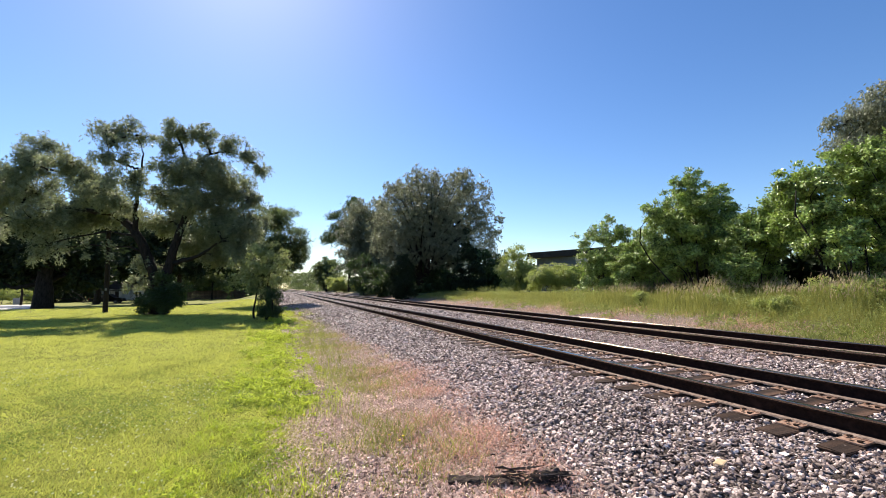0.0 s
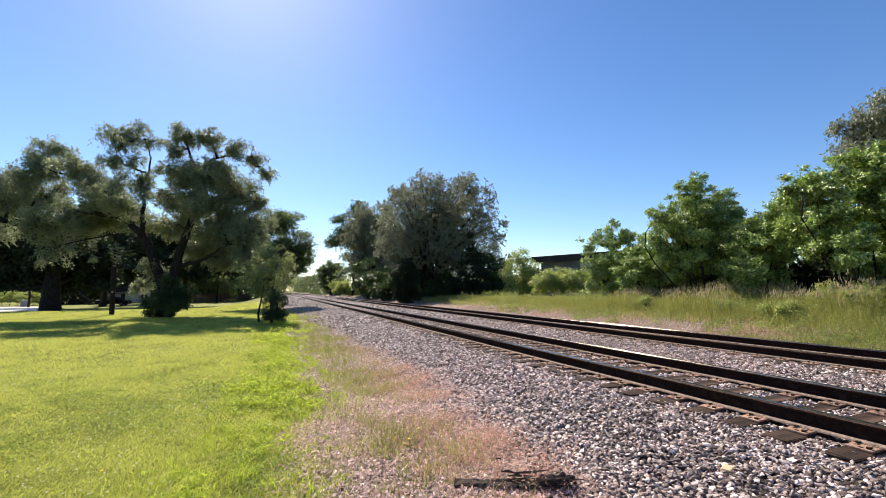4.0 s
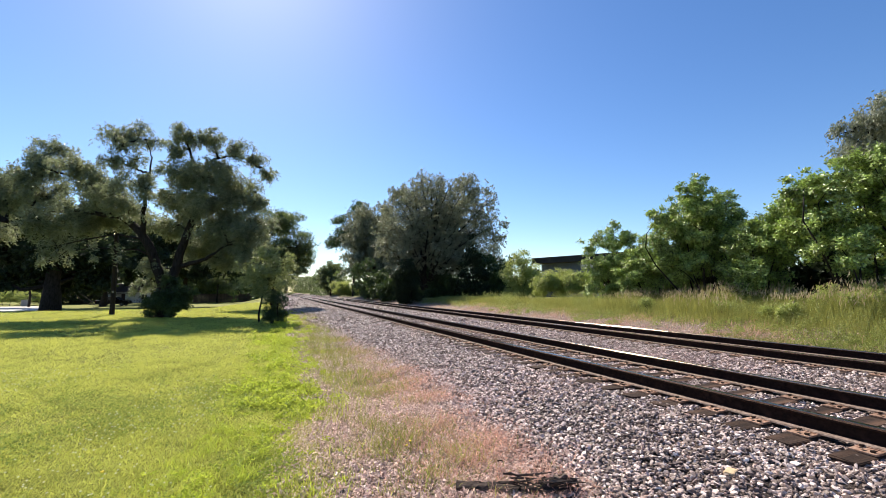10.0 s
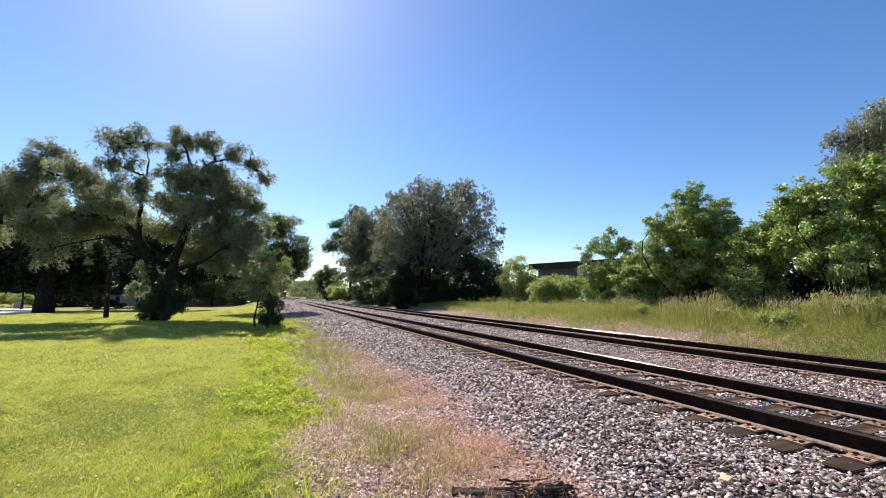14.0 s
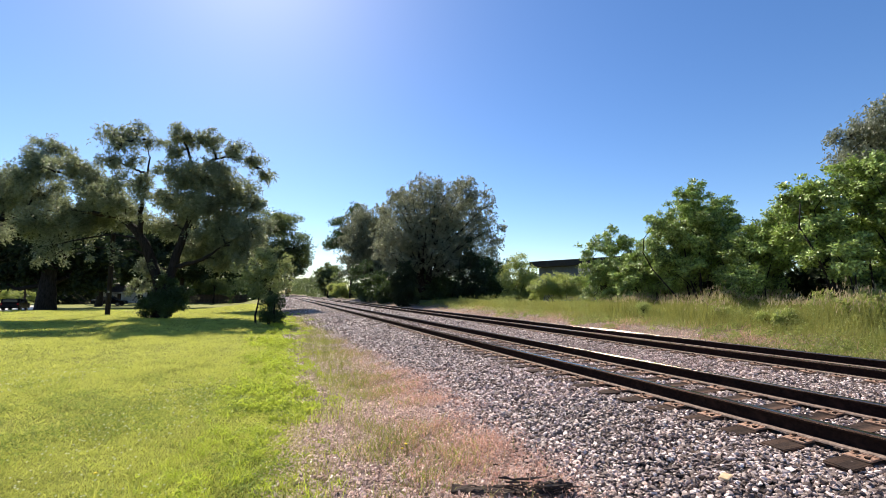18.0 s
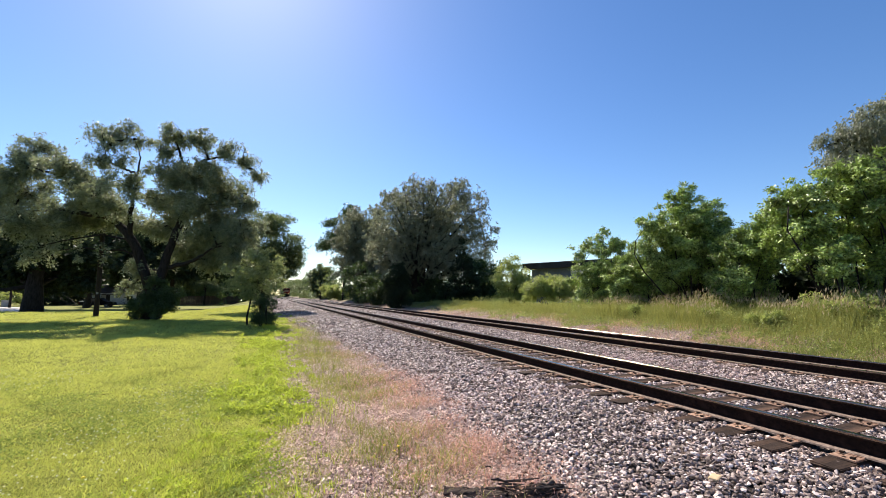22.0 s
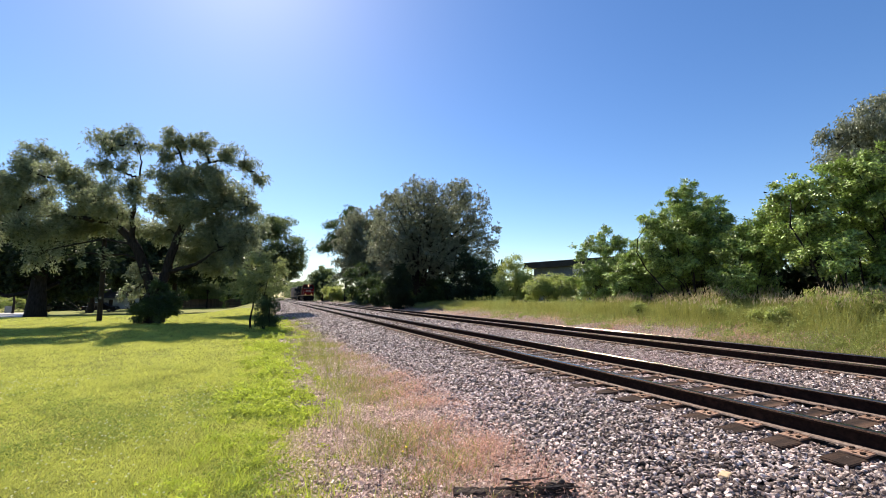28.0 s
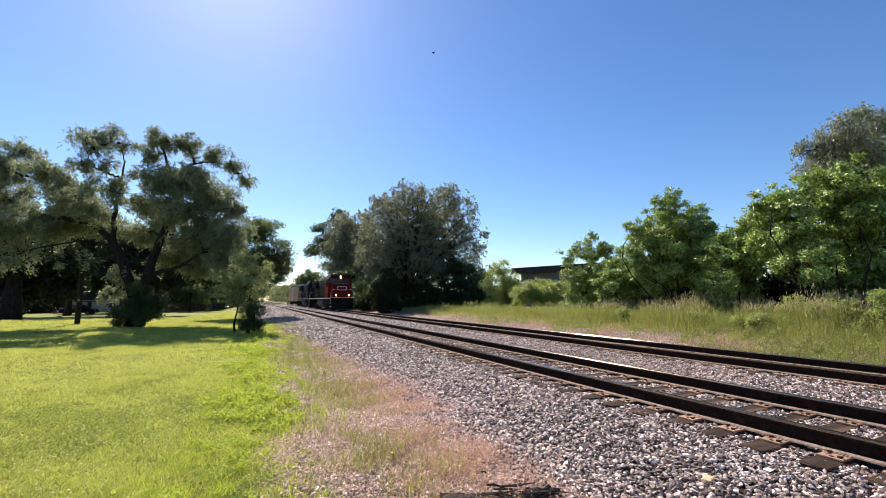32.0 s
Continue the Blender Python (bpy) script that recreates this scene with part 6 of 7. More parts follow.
def verge_stalks():
    """Thin green and yellow stalks and low sprigs between the weeds of the lawn edge and the dry grass."""
    x, y = [np.concatenate(q) for q in zip(scatter(-0.3, 1.9, 2.4, 9, 900), scatter(0.0, 2.0, 9, 20, 420))]
    mid = np.interp(y, [2.4, 4.8, 7, 10.5, 17], [0.15, 0.6, 0.95, 1.1, 1.3])
    keep = rng.random(len(x)) < np.exp(-((x - mid) / 0.55) ** 2) * np.clip((patchy(x, y, 2.4, 57) + 0.7 * patchy(x, y, 6.5, 58) - 0.68) * 1.7, 0.03, 0.8)
    x, y = x[keep], y[keep]
    n = len(x)
    tall = rng.random(n) < np.clip((y - 4) / 5, 0.05, 0.3)
    h = np.where(tall, rng.uniform(0.14, 0.36, n), rng.uniform(0.03, 0.12, n))
    green = rng.random(n) < 0.5
    p = on_ground(x, y)
    blades("verge_grass", p[green], h[green], 0.006, 0.4, GRASS_WEED, "thin bright green stalks along the verge", "grass")
    blades("verge_grass", p[~green], h[~green], 0.006, 0.4, GRASS_TALL, "thin yellow-green stalks along the verge", "grass")


def far_verge():
    """Low mixed grass from the far rails to the foot of the bank."""
    x, y = [np.concatenate(q) for q in zip(scatter(12.1, 16.2, 2.5, 13, 300), scatter(12.4, 16.2, 13, 40, 120))]
    near = np.clip((12.5 - y) / 6, 0, 1)
    keep = rng.random(len(x)) < np.clip(0.1 + 0.75 * near + 1.0 * (patchy(x, y, 1.3, 76) - 0.55), 0.03, 1) * np.clip((x - 12.0 + 0.6 * near) / (0.5 + 2.2 * (1 - near)), 0.06, 1)
    x, y, near = x[keep], y[keep], near[keep]
    green = rng.random(len(x)) < np.clip(0.18 + 0.75 * near + 0.8 * (patchy(x, y, 0.8, 77) - 0.5), 0.06, 0.95)
    h = rng.uniform(0.05, 0.2, len(x)) * (0.6 + 0.9 * near) * (0.5 + patchy(x, y, 2.2, 78))
    p = on_ground(x, y)
    blades("verge_grass", p[green], h[green] * 1.25, 0.013, 0.6, GRASS_LOW, "low green grass between the rails and the bank", "grass")
    blades("dry_grass", p[~green], h[~green], 0.011, 0.9, GRASS_DRY, "dry pinkish grass between the rails and the bank", "grass")


def dry_grass():
    rows, hs = [], []
    for y0, y1, dens in ((2.3, 5, 2200), (5, 9, 2200), (9, 15, 1500), (15, 32, 500)):
        x, y = scatter(0.1, 3.6, y0, y1, dens)
        p = patchy(x, y, 1.9, 23)
        q = patchy(x, y, 7.0, 24)
        mid = np.interp(y, [2.5, 4, 7, 9, 15, 30], [1.5, 1.62, 1.9, 1.75, 1.45, 1.6])
        keep = rng.random(len(x)) < np.exp(-((x - mid) / 0.8) ** 4) * np.clip((p + 0.9 * q - 0.64) * 1.2, 0.04, 0.85)
        x, y, p, q = x[keep], y[keep], p[keep], q[keep]
        rows.append(on_ground(x, y))
        hs.append((0.025 + 0.13 * p * q * 1.6) * rng.uniform(0.3, 1.4, len(x)))
    pos, h = np.concatenate(rows), np.concatenate(hs)
    pink = rng.random(len(pos)) < np.clip(0.42 + 0.65 * (pos[:, 0] - 1.5) - 0.05 * (pos[:, 1] - 5), 0.1, 0.97)
    ob, top = blades("dry_grass", pos[pink], h[pink], 0.005, 1.0, GRASS_DRY, "dry pinkish-tan grass stalks beside the ballast", "grass")
    blades("verge_grass", pos[~pink], h[~pink] * 1.35, 0.007, 0.6, GRASS_TALL, "thin yellow-green verge grass", "grass")
    n = len(top)
    tagged(new("dry_seed_heads", leaf_mesh("dry_seed_heads", top, rng.normal(size=(n, 3)) * 0.8 + np.array([0, 0, 0.4]), 0.03, 0.012, GRASS_DRY)), "dry pinkish grass seed heads", "grass", kind="stuff")


def stalk_weed(x, y, h, label):
    """One tall thin weed with small leaves up its stalk."""
    ob = thing("tall_weed", x, y, float(ground_height(np.array(x), np.array(y))) - 0.02, label, "weed", "tall weeds")
    part("stalk", mesh_np("stalk", *limb((0, 0, 0), (rng.normal() * 0.05, rng.normal() * 0.05, h), 0.005, 0.002, 0.05, 6), GRASS_TALL, True), None, ob)
    z = rng.random(60) * h
    pos = np.stack([rng.normal(size=60) * 0.02, rng.normal(size=60) * 0.02, z], 1)
    tagged(part("leaves", leaf_mesh("leaves", pos, rng.normal(size=(60, 3)) + np.array([0, 0, 0.4]), 0.06, 0.016, GRASS_TALL), None, ob), kind="stuff")


def meadow():
    """Tall grass on the bank, in strips that rock in the wind."""
    for k in range(14):
        y0 = 2.5 + k * 2.6 + 0.05 * k * k
        y1 = y0 + 2.6 + 0.1 * k
        n = int(10500 / (1 + 0.05 * k))
        x = 14.5 + rng.random(n) ** 0.85 * 7.0
        y = rng.uniform(y0, y1, n)
        keep = rng.random(n) < np.clip((x - 15.3 - 1.1 * patchy(x, y, 0.5, 33) + 1.3 * np.clip((10 - y) / 3, 0, 1)) / 1.2, 0.02, 1) * np.clip(0.5 + patchy(x, y, 1.3, 31), 0, 1)
        x, y = x[keep], y[keep]
        p = patchy(x, y, 1.2, 37)
        rise = np.clip((x - 15.7) / 2.2, 0.0, 1)
        h = (0.14 + 0.82 * rise + 0.25 * rise * (rng.random(len(x)) < 0.07)) * (0.35 + 1.0 * p) * rng.uniform(0.45, 1.15, len(x)) * (1.0 - 0.55 * np.clip((y - 15) / 12, 0, 1))
        for x0, x1 in ((14.5, 15.8), (15.8, 17.2), (17.2, 18.8), (18.8, 21.6)):
            foot = Vector(((x0 + x1) / 2, (y0 + y1) / 2, float(ground_height(np.array((x0 + x1) / 2), np.array((y0 + y1) / 2)))))
            i = (x >= x0) & (x < x1)
            root = thing("tall_grass", *foot, "tall wind-blown meadow grass with pale seed heads" if x0 > 15 else "short rough grass at the foot of the bank", "grass", "strips of tall grass")
            grass, top = blades("grass_blades", on_ground(x[i], y[i]) - np.array([*foot]) - np.array([0, 0, 0.02]), h[i], 0.009 + 0.0006 * k, 0.24, GRASS_TALL, "", "")
            grass.parent = root
            tall = (h[i] > 0.75) & (rng.random(i.sum()) < 0.4)
            t = top[tall]
            if len(t):
                heads = part("seed_heads", leaf_mesh("seed_heads", t - np.array([0, 0, 0.1]), rng.normal(size=(len(t), 3)) * 0.25 + np.array([0.3, 0, 1.0]), 0.2, 0.025, SEED_HEAD), None, root, "pale seed heads")
                tagged(heads, kind="stuff")
            SWAYING.append((root, foot, k + x0))


def meadow_weeds():
    """Leafy weeds in loose patches among the grass of the bank."""
    x, y = scatter(14.8, 19.4, 3, 40, 620)
    p, q = patchy(x, y, 1.5, 81), patchy(x, y, 4.2, 82)
    keep = rng.random(len(x)) < np.clip((p + 0.7 * q - 0.85) * 2.2 + 0.25 * np.clip((15 - y) / 4, 0, 1), 0.02, 0.9) * np.clip((x - 15.6 + 0.8 * np.clip((10 - y) / 3, 0, 1)) / 0.8, 0.03, 1)
    x, y, q = x[keep], y[keep], q[keep]
    h = np.clip((x - 14.8) / 3.0, 0.15, 1) * 0.75 * (0.3 + q)
    pos = on_ground(x, y) + np.array([0, 0, 1.0]) * (h * rng.random(len(h)) ** 0.7)[:, None]
    tagged(new("meadow_weeds", leaf_mesh("meadow_weeds", pos, rng.normal(size=(len(x), 3)) + np.array([0, 0, 0.4]), rng.uniform(0.04, 0.09, len(x)), rng.uniform(0.02, 0.045, len(x)), MEADOW_LEAF)), "leafy yellow-green weeds among the grass of the bank", "weeds", kind="stuff")


def shrubs_in_meadow():
    for x, y, r, h in ((18.4, 6.6, 0.8, 1.1), (18.7, 7.9, 0.7, 1.1), (19.2, 9.2, 0.6, 1.1), (19.6, 6.0, 0.8, 1.2), (18.2, 5.4, 0.7, 0.9), (17.5, 9.6, 0.4, 0.7), (17.9, 12.4, 0.35, 0.6), (17.9, 16.4, 0.4, 0.6)):
        z = float(ground_height(np.array(x), np.array(y)))
        c = [(x + rng.normal() * r * 0.5, y + rng.normal() * r * 0.5, z + h * rng.uniform(0.25, 0.9), r * rng.uniform(0.25, 0.45)) for _ in range(9)]
        bush("meadow_shrub", (x, y, z), c, int(3600 * r / 0.6), 0.08, 0.048, LEAF_LIGHT, "light green leafy weed bush in the tall grass", "shrub", spray=0.12, group="weed bushes")


SWAYING = []


def bank_foot():
    """Short dry stalks and low weeds between the ballast and the tall grass."""
    x, y = [np.concatenate(q) for q in zip(scatter(13.8, 17.2, 3, 34, 150), scatter(12.8, 17.5, 34, 75, 60))]
    keep = rng.random(len(x)) < np.clip(patchy(x, y, 1.1, 71) * 2.2 - 0.65, 0.04, 1) * np.clip((x - 14.2) / 2.4, 0.12, 1)
    x, y = x[keep], y[keep]
    green = rng.random(len(x)) < np.clip((x - 15.6) / 2.5 + 0.9 * patchy(x, y, 0.55, 73) - 0.35 + 0.45 * np.clip((10 - y) / 4, 0, 1), 0.05, 0.95)
    h = rng.uniform(0.06, 0.24, len(x)) * (1 + 0.5 * patchy(x, y, 2.0, 74))
    blades("dry_grass", on_ground(x, y)[~green], h[~green], 0.012, 0.7, GRASS_DRY, "dry pinkish grass along the foot of the bank", "grass")
    blades("verge_grass", on_ground(x, y)[green], h[green] * 1.3, 0.013, 0.6, GRASS_TALL, "low green weeds along the foot of the bank", "weeds")


def stone_mesh(k):
    """A broken stone with blunt corners."""
    r = np.random.default_rng(100 + k)
    bm = bmesh.new()
    bmesh.ops.create_icosphere(bm, subdivisions=1, radius=1)
    s = (r.uniform(0.9, 1.35), r.uniform(0.6, 1.0), r.uniform(0.34, 0.66))
    for v in bm.verts:
        j = 1 + r.uniform(-0.36, 0.24)
        v.co = (v.co.x * s[0] * j, v.co.y * s[1] * j, v.co.z * s[2] * j)
    return mesh_bm("ballast_stone", bm, STONE)


def clear_of_track(x, y, size):
    ok = np.ones(len(x), bool)
    for cx, first in ((TRACK_LEFT, -1.086), (TRACK_RIGHT, -1.2)):
        for s in (-1, 1):
            ok &= np.abs(x - cx - s * GAUGE / 2) > 0.085 + size * 0.5
        k = np.round((y - first) / TIE_STEP)
        on_tie = (np.abs(y - first - k * TIE_STEP) < 0.11) & (np.abs(x - cx) < 1.28)
        ok &= ~(on_tie & (np.abs(np.abs(x - cx) - GAUGE / 2) < 0.27))
        ok &= ~on_tie | (rng.random(len(x)) < 0.05 + 0.6 * (np.abs(x - cx) > 1.12))
    return ok


def stones(x, y, size, shapes, name, label, material, sink=0.4, lying=False):
    """Many stones in one mesh: each a turned and stretched copy of a rough shape."""
    n = len(x)
    base = [np.array([v.co for v in m.vertices]) for m in shapes]
    faces = [np.array([p.vertices for p in m.polygons]) for m in shapes]
    z = on_ground(x, y)[:, 2]
    pick = rng.integers(0, len(shapes), n)
    chunks = []
    for k in range(len(shapes)):
        i = np.where(pick == k)[0]
        m = len(i)
        q = rng.normal(size=(m, 4))
        if lying:
            turn = rng.uniform(0, np.pi, m)
            q = np.stack([np.cos(turn), rng.normal(size=m) * 0.26, rng.normal(size=m) * 0.26, np.sin(turn)], 1)
        q /= np.linalg.norm(q, axis=1, keepdims=True)
        w, a, b, c = q.T
        R = np.stack([np.stack([1 - 2 * (b * b + c * c), 2 * (a * b - c * w), 2 * (a * c + b * w)], 1),
                      np.stack([2 * (a * b + c * w), 1 - 2 * (a * a + c * c), 2 * (b * c - a * w)], 1),
                      np.stack([2 * (a * c - b * w), 2 * (b * c + a * w), 1 - 2 * (a * a + b * b)], 1)], 1)
        V = np.einsum("mij,vj->mvi", R, base[k]) * size[i][:, None, None]
        V += np.stack([x[i], y[i], z[i] + size[i] * sink], 1)[:, None]
        nv = len(base[k])
        F = (faces[k][None] + (np.arange(m) * nv)[:, None, None]).reshape(-1, 3)
        chunks.append((V.reshape(-1, 3), F))
    return tagged(new(name, mesh_np(name, *merge(chunks), material)), label, "stones", kind="stuff")


def cheap_stone(k, buried=False):
    """An angular stone; a buried one has no underside."""
    r = np.random.default_rng(200 + k)
    bm = bmesh.new()
    vs = [bm.verts.new(np.array(p) * (1 + r.uniform(-0.22, 0.22))) for p in ((1.2, 0.2, 0.1), (-0.1, 1.0, -0.1), (-1.2, -0.1, 0), (0.2, -1.0, 0.1), (0.2, 0.1, 0.85), (-0.1, 0.1, -0.85))]
    for i in range(4):
        bm.faces.new((vs[i], vs[(i + 1) % 4], vs[4]))
        if not buried:
            bm.faces.new((vs[(i + 1) % 4], vs[i], vs[5]))
    return mesh_bm("pebble", bm, STONE)


def lay_stones():
    good, cheap = [stone_mesh(k) for k in range(8)], [cheap_stone(k) for k in range(6)]
    xs, ys, ss = [], [], []
    for y0, y1, dens, lo, hi in ((0.8, 5.0, 1600, 0.011, 0.0335),):
        x, y = scatter(1.6, 14.3, y0, y1, dens)
        keep = (x > 2.25 + 0.5 * patchy(x, y, 1.4, 41) - 0.7 * np.clip((3.5 - y) / 1.0, 0, 1)) & (x < 13.6)
        x, y = x[keep], y[keep]
        s = lo + (hi - lo) * rng.random(len(x)) ** 1.5
        k = clear_of_track(x, y, s)
        xs.append(x[k])
        ys.append(y[k])
        ss.append(s[k])
    x, y, s = np.concatenate(xs), np.concatenate(ys), np.concatenate(ss)
    # the nearest corner of the bed is laid stone by stone
    near = np.argsort(np.hypot(x - 2.6, y - 2.6))[:300]
    hold = np.zeros(len(x), bool)
    hold[near] = True
    zz = on_ground(x, y)[:, 2]
    for i in near:
        st = part("ballast_stone", good[i % 8], None, BALLAST)
        st.location = (x[i], y[i], zz[i] + s[i] * 0.4)
        st.rotation_euler = (rng.normal() * 0.45, rng.normal() * 0.45, rng.uniform(0, 6.28))
        st.scale = (s[i],) * 3
    far = np.hypot(x, y) > 6.2
    stones(x[far], y[far], s[far], cheap, "ballast_stones", "loose crushed ballast stones under and between the tracks", STONES, lying=True)
    hold |= far
    stones(x[~hold], y[~hold], s[~hold], good, "ballast_stones", "loose grey and pinkish crushed ballast stones", STONES, lying=True)
    xs, ys, ss = [], [], []
    for y0, y1, dens, lo, hi in ((5.0, 11, 860, 0.016, 0.036), (11, 18, 300, 0.029, 0.05), (18, 34, 115, 0.042, 0.068), (34, 70, 36, 0.064, 0.105), (70, 150, 5, 0.13, 0.21)):
        x, y = scatter(-0.2, 14.3, y0, y1, dens)
        keep = (x > 2.1 + 0.5 * patchy(x, y, 1.4, 41) - 1.7 * np.clip((y - 17) / 19, 0, 1)) & (x < 13.6)
        x, y = x[keep], y[keep]
        s = lo + (hi - lo) * rng.random(len(x)) ** 1.5
        k = clear_of_track(x, y, s)
        xs.append(x[k])
        ys.append(y[k])
        ss.append(s[k])
    x, y, s = np.concatenate(xs), np.concatenate(ys), np.concatenate(ss)
    k = y < 8
    stones(x[k], y[k], s[k], cheap, "ballast_stones", "grey crushed ballast stones along the bed", STONES_FAR, lying=True)
    half = [cheap_stone(q, True) for q in range(6)]
    stones(x[~k], y[~k], s[~k], half, "ballast_stones", "grey crushed ballast stones further along the bed", STONES_FAR, lying=True)
    x, y = scatter(-0.4, 3.0, 2.0, 8, 1000)
    keep = rng.random(len(x)) < np.clip(patchy(x, y, 2.0, 51) * 1.4 + 0.1, 0, 1) * np.clip((x + 0.3 - 0.07 * (y - 3)) / 0.5, 0, 1)
    x, y = x[keep], y[keep]
    k = y < 5.2
    stones(x[~k], y[~k], 0.008 + 0.018 * rng.random((~k).sum()) ** 1.6, cheap, "verge_gravel", "small pinkish gravel further along the verge", GRAVEL, lying=True)
    x, y = x[k], y[k]
    stones(x, y, 0.006 + 0.022 * rng.random(len(x)) ** 2, cheap, "verge_gravel", "small pinkish gravel scattered over the verge", GRAVEL, lying=True)
    x, y = scatter(0.4, 2.6, 8, 20, 170)
    stones(x, y, rng.uniform(0.014, 0.034, len(x)), cheap, "verge_gravel", "pinkish gravel along the foot of the ballast", GRAVEL, lying=True)
    x, y = scatter(14.0, 16.6, 3, 34, 70)
    stones(x, y, rng.uniform(0.018, 0.035, len(x)), cheap, "verge_gravel", "small gravel along the foot of the bank", GRAVEL)


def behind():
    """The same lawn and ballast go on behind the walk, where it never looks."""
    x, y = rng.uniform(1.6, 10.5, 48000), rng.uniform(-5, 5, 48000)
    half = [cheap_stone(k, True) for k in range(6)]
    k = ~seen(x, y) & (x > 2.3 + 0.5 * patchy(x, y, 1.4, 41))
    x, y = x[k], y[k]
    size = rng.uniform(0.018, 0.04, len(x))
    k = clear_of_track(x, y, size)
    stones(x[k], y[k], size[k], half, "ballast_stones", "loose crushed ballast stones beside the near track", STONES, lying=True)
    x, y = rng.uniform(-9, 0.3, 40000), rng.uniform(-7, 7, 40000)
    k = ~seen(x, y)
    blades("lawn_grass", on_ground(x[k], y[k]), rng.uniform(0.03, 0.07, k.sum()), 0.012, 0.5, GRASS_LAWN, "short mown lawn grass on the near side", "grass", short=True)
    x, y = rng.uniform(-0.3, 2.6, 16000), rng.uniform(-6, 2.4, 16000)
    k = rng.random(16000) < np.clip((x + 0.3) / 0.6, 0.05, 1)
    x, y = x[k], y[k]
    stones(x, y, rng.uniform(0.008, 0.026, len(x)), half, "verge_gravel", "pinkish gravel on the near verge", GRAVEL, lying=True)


def flowers():
    x, y = scatter(-6, -0.4, 3.0, 11, 40)
    keep = patchy(x, y, 0.8, 61) > 0.5
    p = on_ground(x[keep], y[keep]) + np.array([0, 0, 0.05])
    cheap = cheap_stone(9)
    v = np.array([q.co for q in cheap.vertices]) * 0.009
    f = np.array([q.vertices for q in cheap.polygons])
    n = len(p)
    tagged(new("clover_flowers", mesh_np("clover_flowers", (p[:, None] + v[None]).reshape(-1, 3), (f[None] + (np.arange(n) * len(v))[:, None, None]).reshape(-1, 3), PETAL_WHITE)),
           "small white clover flowers in the lawn", "flowers", kind="stuff")
    for x, y in ((-0.25, 3.3), (-0.55, 3.6), (1.25, 4.3), (1.33, 4.42), (1.2, 4.5), (-1.4, 4.6), (0.4, 5.6), (-0.8, 3.1)):
        z = float(on_ground(np.array([x]), np.array([y]))[0, 2])
        ob = thing("dandelion", x, y, z - 0.01, "small yellow dandelion in the grass", "flower", "dandelions")
        part("stalk", rod(bmesh.new(), (0, 0, 0), (0.01, 0, 0.1), 0.002, 5), GRASS_WEED, ob)
        bm = bmesh.new()
        bmesh.ops.create_icosphere(bm, subdivisions=1, radius=0.018, matrix=Matrix.Translation((0.01, 0, 0.1)) @ Matrix.Diagonal((1, 1, 0.5, 1)))
        part("flower_head", bm, PETAL_YELLOW, ob)


def mesh_from(V, F, name):
    me = bpy.data.meshes.new(name)
    me.from_pydata([tuple(map(float, p)) for p in V], [], F)
    return me


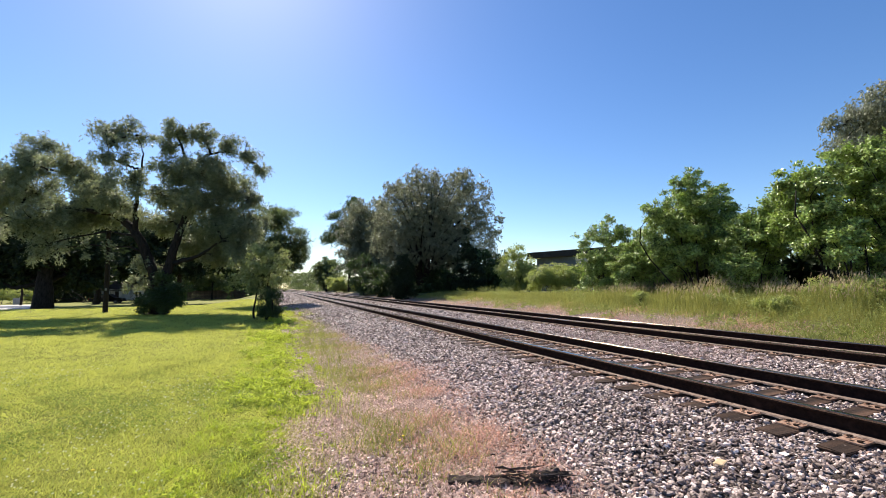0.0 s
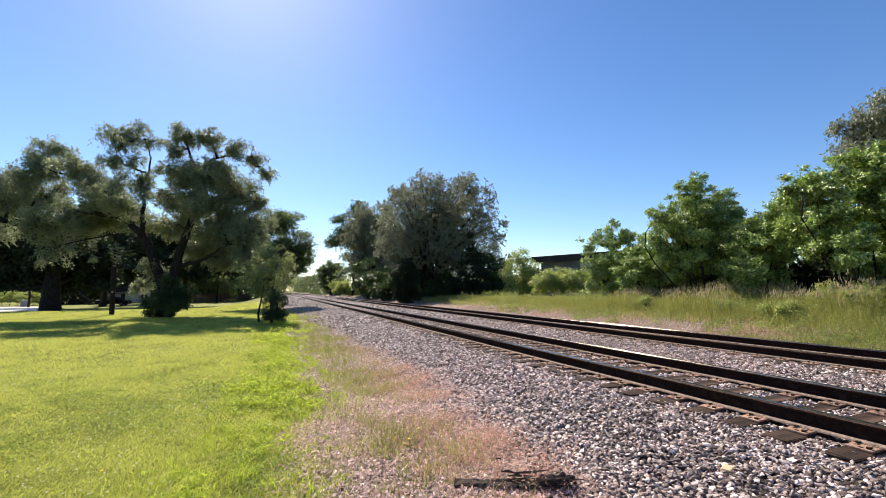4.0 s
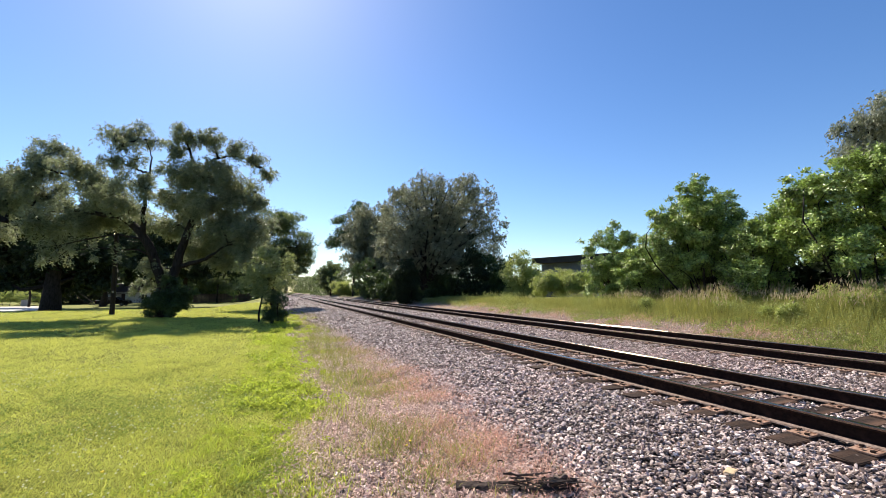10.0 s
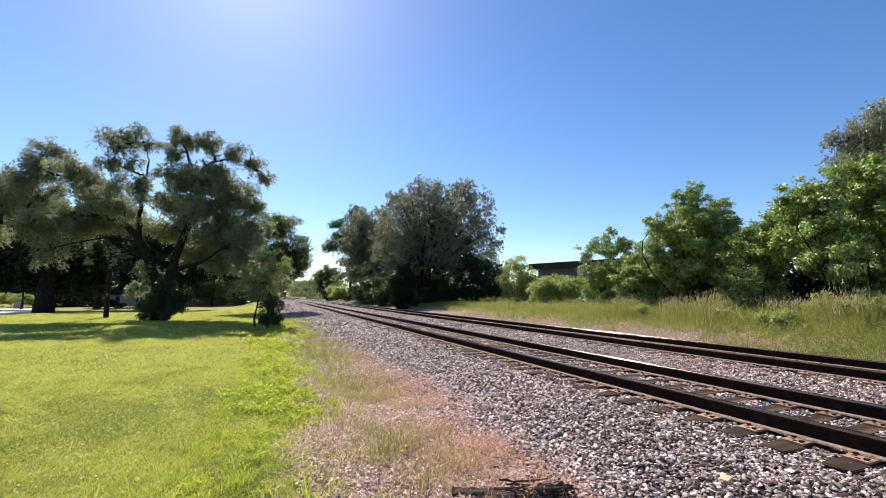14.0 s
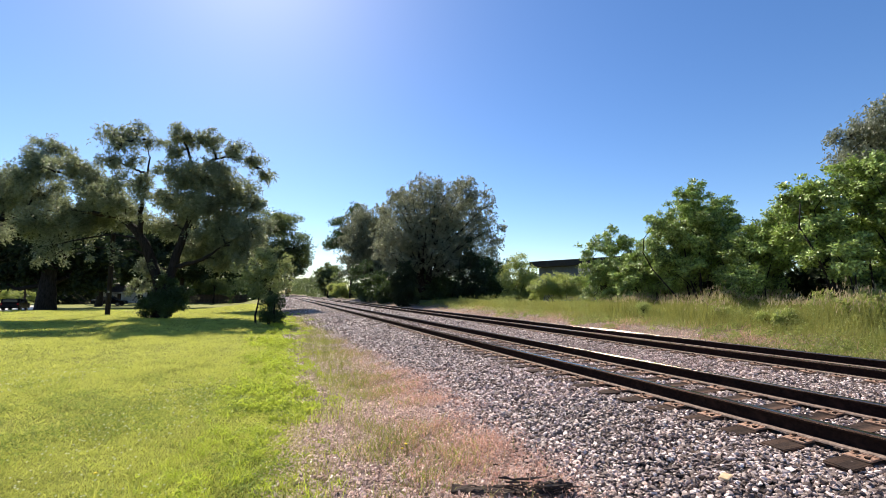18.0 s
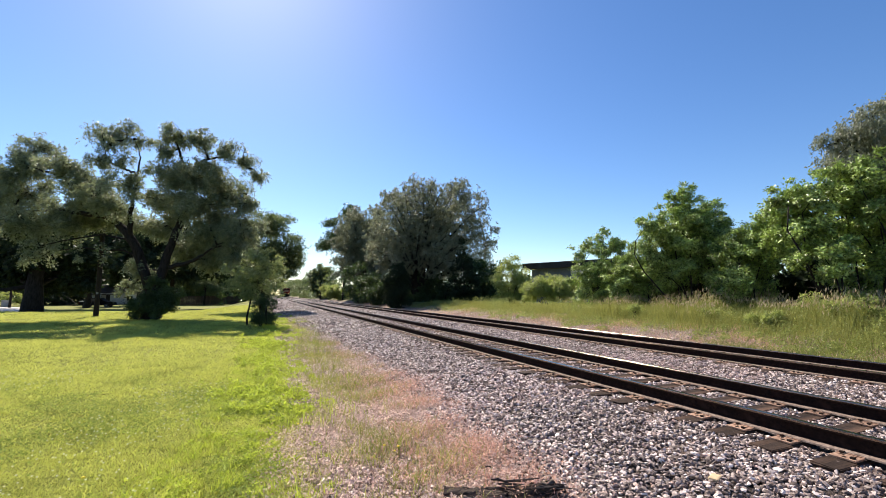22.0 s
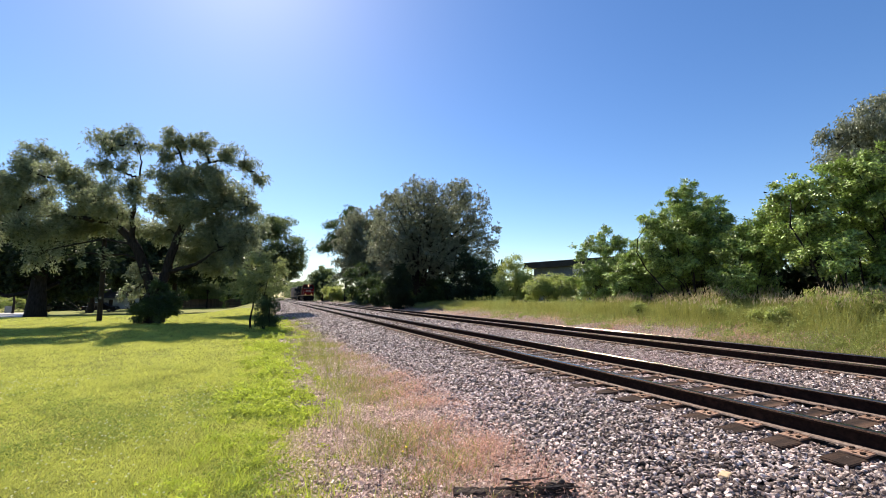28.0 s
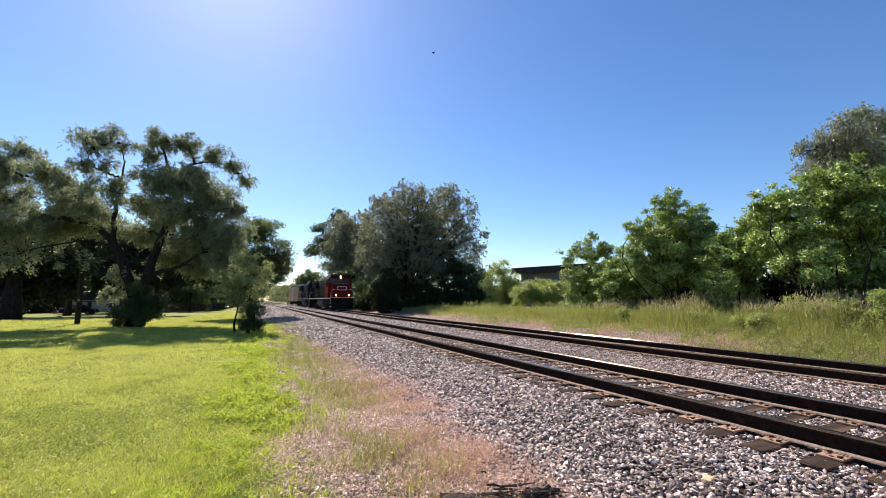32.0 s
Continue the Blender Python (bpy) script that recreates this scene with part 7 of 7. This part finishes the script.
def broken_tie():
    """A rotten length of tie, flat on top, split lengthwise into slivers at one end."""
    ob = thing("broken_tie", 1.46, 3.36, -0.475, "dark rotten broken tie lying beside the ballast", "timber", rz=-24)
    r = np.random.default_rng(5)
    xs = np.linspace(-0.04, 0.98, 34)
    ring = np.array([(-0.08, -0.03), (-0.085, 0.04), (-0.08, 0.09), (-0.06, 0.1), (-0.02, 0.102), (0.01, 0.1), (0.03, 0.098), (0.045, 0.07), (0.04, -0.03)])
    k = len(ring)
    V = []
    for x in xs:
        ragged = np.clip((x - 0.35) / 0.5, 0, 1)
        q = ring + r.normal(size=ring.shape) * (0.004 + 0.016 * ragged)
        q[:, 1] += np.where(ring[:, 1] > 0, 0.035 * ragged * math.sin(x * 9) + 0.03 * ragged, 0)
        q *= 1 - 0.35 * np.clip((x - 0.85) / 0.13, 0, 1)
        V += [(x + r.normal() * 0.01, a, h) for a, h in q]
    F = [(i * k + j, (i + 1) * k + j, (i + 1) * k + (j + 1) % k, i * k + (j + 1) % k) for i in range(len(xs) - 1) for j in range(k)]
    F += [tuple(range(k)), tuple(range(len(V) - 1, len(V) - 1 - k, -1))]
    part("beam", mesh_from(V, F, "beam"), OLD_TIMBER, ob)
    for _ in range(20):
        x0, ln = r.uniform(0.3, 0.85), r.uniform(0.12, 0.34)
        yy, zz, w = r.uniform(-0.1, 0.05), r.uniform(0.04, 0.14), r.uniform(0.005, 0.012)
        if yy > -0.08:
            zz = r.uniform(0.11, 0.16)
        pts = [(x0, yy, zz), (x0 + ln * 0.5, yy + r.normal() * 0.012, zz + r.uniform(-0.01, 0.02)), (x0 + ln, yy + r.normal() * 0.015, max(0.01, zz + r.uniform(-0.03, 0.03)))]
        part("splinter", mesh_np("splinter", *tube_arrays(pts, [w * 0.5, w, w * 0.25], 4), OLD_TIMBER), None, ob)
    for x, y, rz, ln in ((0.5, 3.58, 55, 0.16), (2.12, 3.74, -15, 0.2), (0.42, 3.45, 70, 0.12), (3.25, 2.72, -35, 0.22), (3.4, 2.6, -20, 0.12)):
        bit = thing("wood_scrap", x, y, float(on_ground(np.array([x]), np.array([y]))[0, 2]), "dark splintered scrap of rotten wood on the gravel", "timber", "wood scraps", rz=rz)
        v, f = tube_arrays([(s * ln, 0.01 * math.sin(s * 9), 0.012) for s in (-0.5, -0.2, 0.1, 0.4, 0.5)], [0.005, 0.012, 0.015, 0.011, 0.004], 6)
        part("sliver", mesh_np("sliver", v + r.normal(size=v.shape) * 0.003, f, OLD_TIMBER), None, bit)
    plank = thing("wood_scrap", 3.55, 2.5, -0.31, "small tan scrap of wood on the ballast", "timber", rz=20)
    part("chip", boxes((-0.07, 0.07, -0.04, 0.04, 0, 0.04), bevel=0.012), FENCE_TAN, plank)


FENCE_TAN = surface("raw_wood", (0.42, 0.3, 0.18), (0.62, 0.46, 0.3), 20, 0.85, 0, 0.4, 0.004)
meadow()
meadow_weeds()
shrubs_in_meadow()
bank_foot()
broken_tie()
for x, y, h in ((1.0, 12.6, 0.75), (1.15, 12.9, 0.6), (0.85, 11.8, 0.65), (1.25, 11.2, 0.5), (0.55, 12.1, 0.55), (0.95, 12.2, 0.7), (1.4, 9.4, 0.36), (0.5, 7.2, 0.3), (1.35, 12.3, 0.5), (0.7, 11.4, 0.45)):
    stalk_weed(x, y, h, "tall thin green weed beside the ballast")
lawn()
tufts()
clover()
edge_grass()
litter()
far_verge()
weeds()
verge_stalks()
dry_grass()
flowers()
lay_stones()
behind()


# ---- birds ----
def bird(label):
    """A small dark bird with spread wings."""
    ob = thing("bird", 60, -30, 14, label, "bird", "birds")
    bm = bmesh.new()
    bmesh.ops.create_icosphere(bm, subdivisions=2, radius=0.045, matrix=Matrix.Diagonal((0.8, 1.8, 0.8, 1)))
    part("bird_body", bm, TRAIN_BLACK, ob, smooth=True)
    for s in (-1, 1):
        part("wing", extrude_profile([(0.0, 0.0), (s * 0.05, 0.02), (s * 0.1, 0.04), (s * 0.05, 0.035), (0.0, 0.02)], -0.03, 0.035), TRAIN_BLACK, ob)
    part("tail", boxes((-0.025, 0.025, -0.17, -0.08, -0.005, 0.006)), TRAIN_BLACK, ob)
    return ob


BIRDS = [bird("small dark bird flying over the meadow"), bird("small dark bird flying over the tracks")]


# ---- what moves ----
def train_place(t):
    for (t0, a), (t1, b) in zip(TRAIN_ROWS, TRAIN_ROWS[1:]):
        if t <= t1:
            return a + (b - a) * (t - t0) / (t1 - t0)
    return TRAIN_ROWS[-1][1]


def car_place(t):
    rows = [(0, -150, 60), (14, -58, 58), (16.5, -38, 62.5), (17.5, -32.5, 70), (18, -32.9, 74), (18.5, -33.7, 78), (19, -34.8, 82.5), (19.5, -35.7, 87), (20.5, -37.6, 94), (21.5, -38.6, 98), (22.5, -38.9, 99), (32, -38.9, 99)]
    ts = [r[0] for r in rows]
    return np.interp(t, ts, [r[1] for r in rows]), np.interp(t, ts, [r[2] for r in rows])


def drive_car():
    """The hatchback comes from the road, turns down the driveway and stops behind the thick tree."""
    rows, turn, gone = [], [], 0.0
    ts = [0, 7, 14, *np.arange(14.1, 22.6, 0.1), 27, 32]
    last = car_place(0)
    for t in ts:
        x, y = car_place(t)
        (xa, ya), (xb, yb) = car_place(max(t, 0.5) - 0.5), car_place(min(t, 31.5) + 0.5)
        head = math.degrees(math.atan2(yb - ya, xb - xa)) if math.hypot(xb - xa, yb - ya) > 0.05 else 95.0
        z = float(ground_height(np.array(x), np.array(y))) + 0.08
        tilt = -math.degrees(math.atan2(float(ground_height(np.array(xb), np.array(yb)) - ground_height(np.array(xa), np.array(ya))), max(math.hypot(xb - xa, yb - ya), 0.5)))
        rows.append((float(t), pose(x, y, z, 0, tilt, head)))
    walk(MOVING_CAR, rows)
    for wheel in [c for c in MOVING_CAR.children if c.name.startswith("wheel")]:
        spot, gone, last, turn = wheel.location.copy(), 0.0, car_place(13.5), [(0, pose(*wheel.location))]
        for k in range(int(13.5 * FPS), int(22.6 * FPS)):
            now = car_place(k / FPS)
            gone += math.hypot(now[0] - last[0], now[1] - last[1])
            last = now
            turn.append((k / FPS, pose(*spot, 0, math.degrees(gone / 0.36), 0)))
        walk(wheel, turn + [(32, turn[-1][1])])


def motions():
    drive_car()
    walk(BIRDS[0], [(0, pose(70, -40, 22)), (25, pose(70, -20, 24)), (27, pose(52, 4, 22)), (27.6, pose(28.9, 11.8, 14.6, 0, 0, 0)), (28, pose(24.0, 13.2, 6.6, 0, 0, 0)), (28.4, pose(20.5, 10.8, 3.2)), (32, pose(20.5, 10.8, 3.2))])
    walk(BIRDS[1], [(0, pose(30, -60, 30)), (28, pose(30, -40, 30)), (31.5, pose(12.0, 17.9, 22.1, 0, 0, 0)), (32, pose(9.8, 23.3, 17.3, 0, 0, 0))])
    for ob, behind in TRAIN:
        walk(ob, [(t, pose(TRACK_RIGHT, y + behind, 0)) for t, y in TRAIN_ROWS])
    for ob, y, r in WHEELS:
        walk(ob, [(k / FPS, pose(0, y, r, -math.degrees((TRAIN_ROWS[0][1] - train_place(k / FPS)) / r), 0, 0)) for k in range(0, 32 * FPS + 1)])
    for root, foot, k in SWAYING:
        rows = []
        for i in range(41):
            t = i * 0.8
            gust = 1.0 + 4.0 * max(0.0, min(1.0, (t - 15.5) / 3.0)) * (1 if t < 24 else max(0.4, 1 - (t - 24) / 6))
            rows.append((t, pose(*foot, 0, gust * (1.0 + 0.7 * math.sin(t * 2.1 + k * 1.3)), 0)))
        walk(root, rows)


motions()
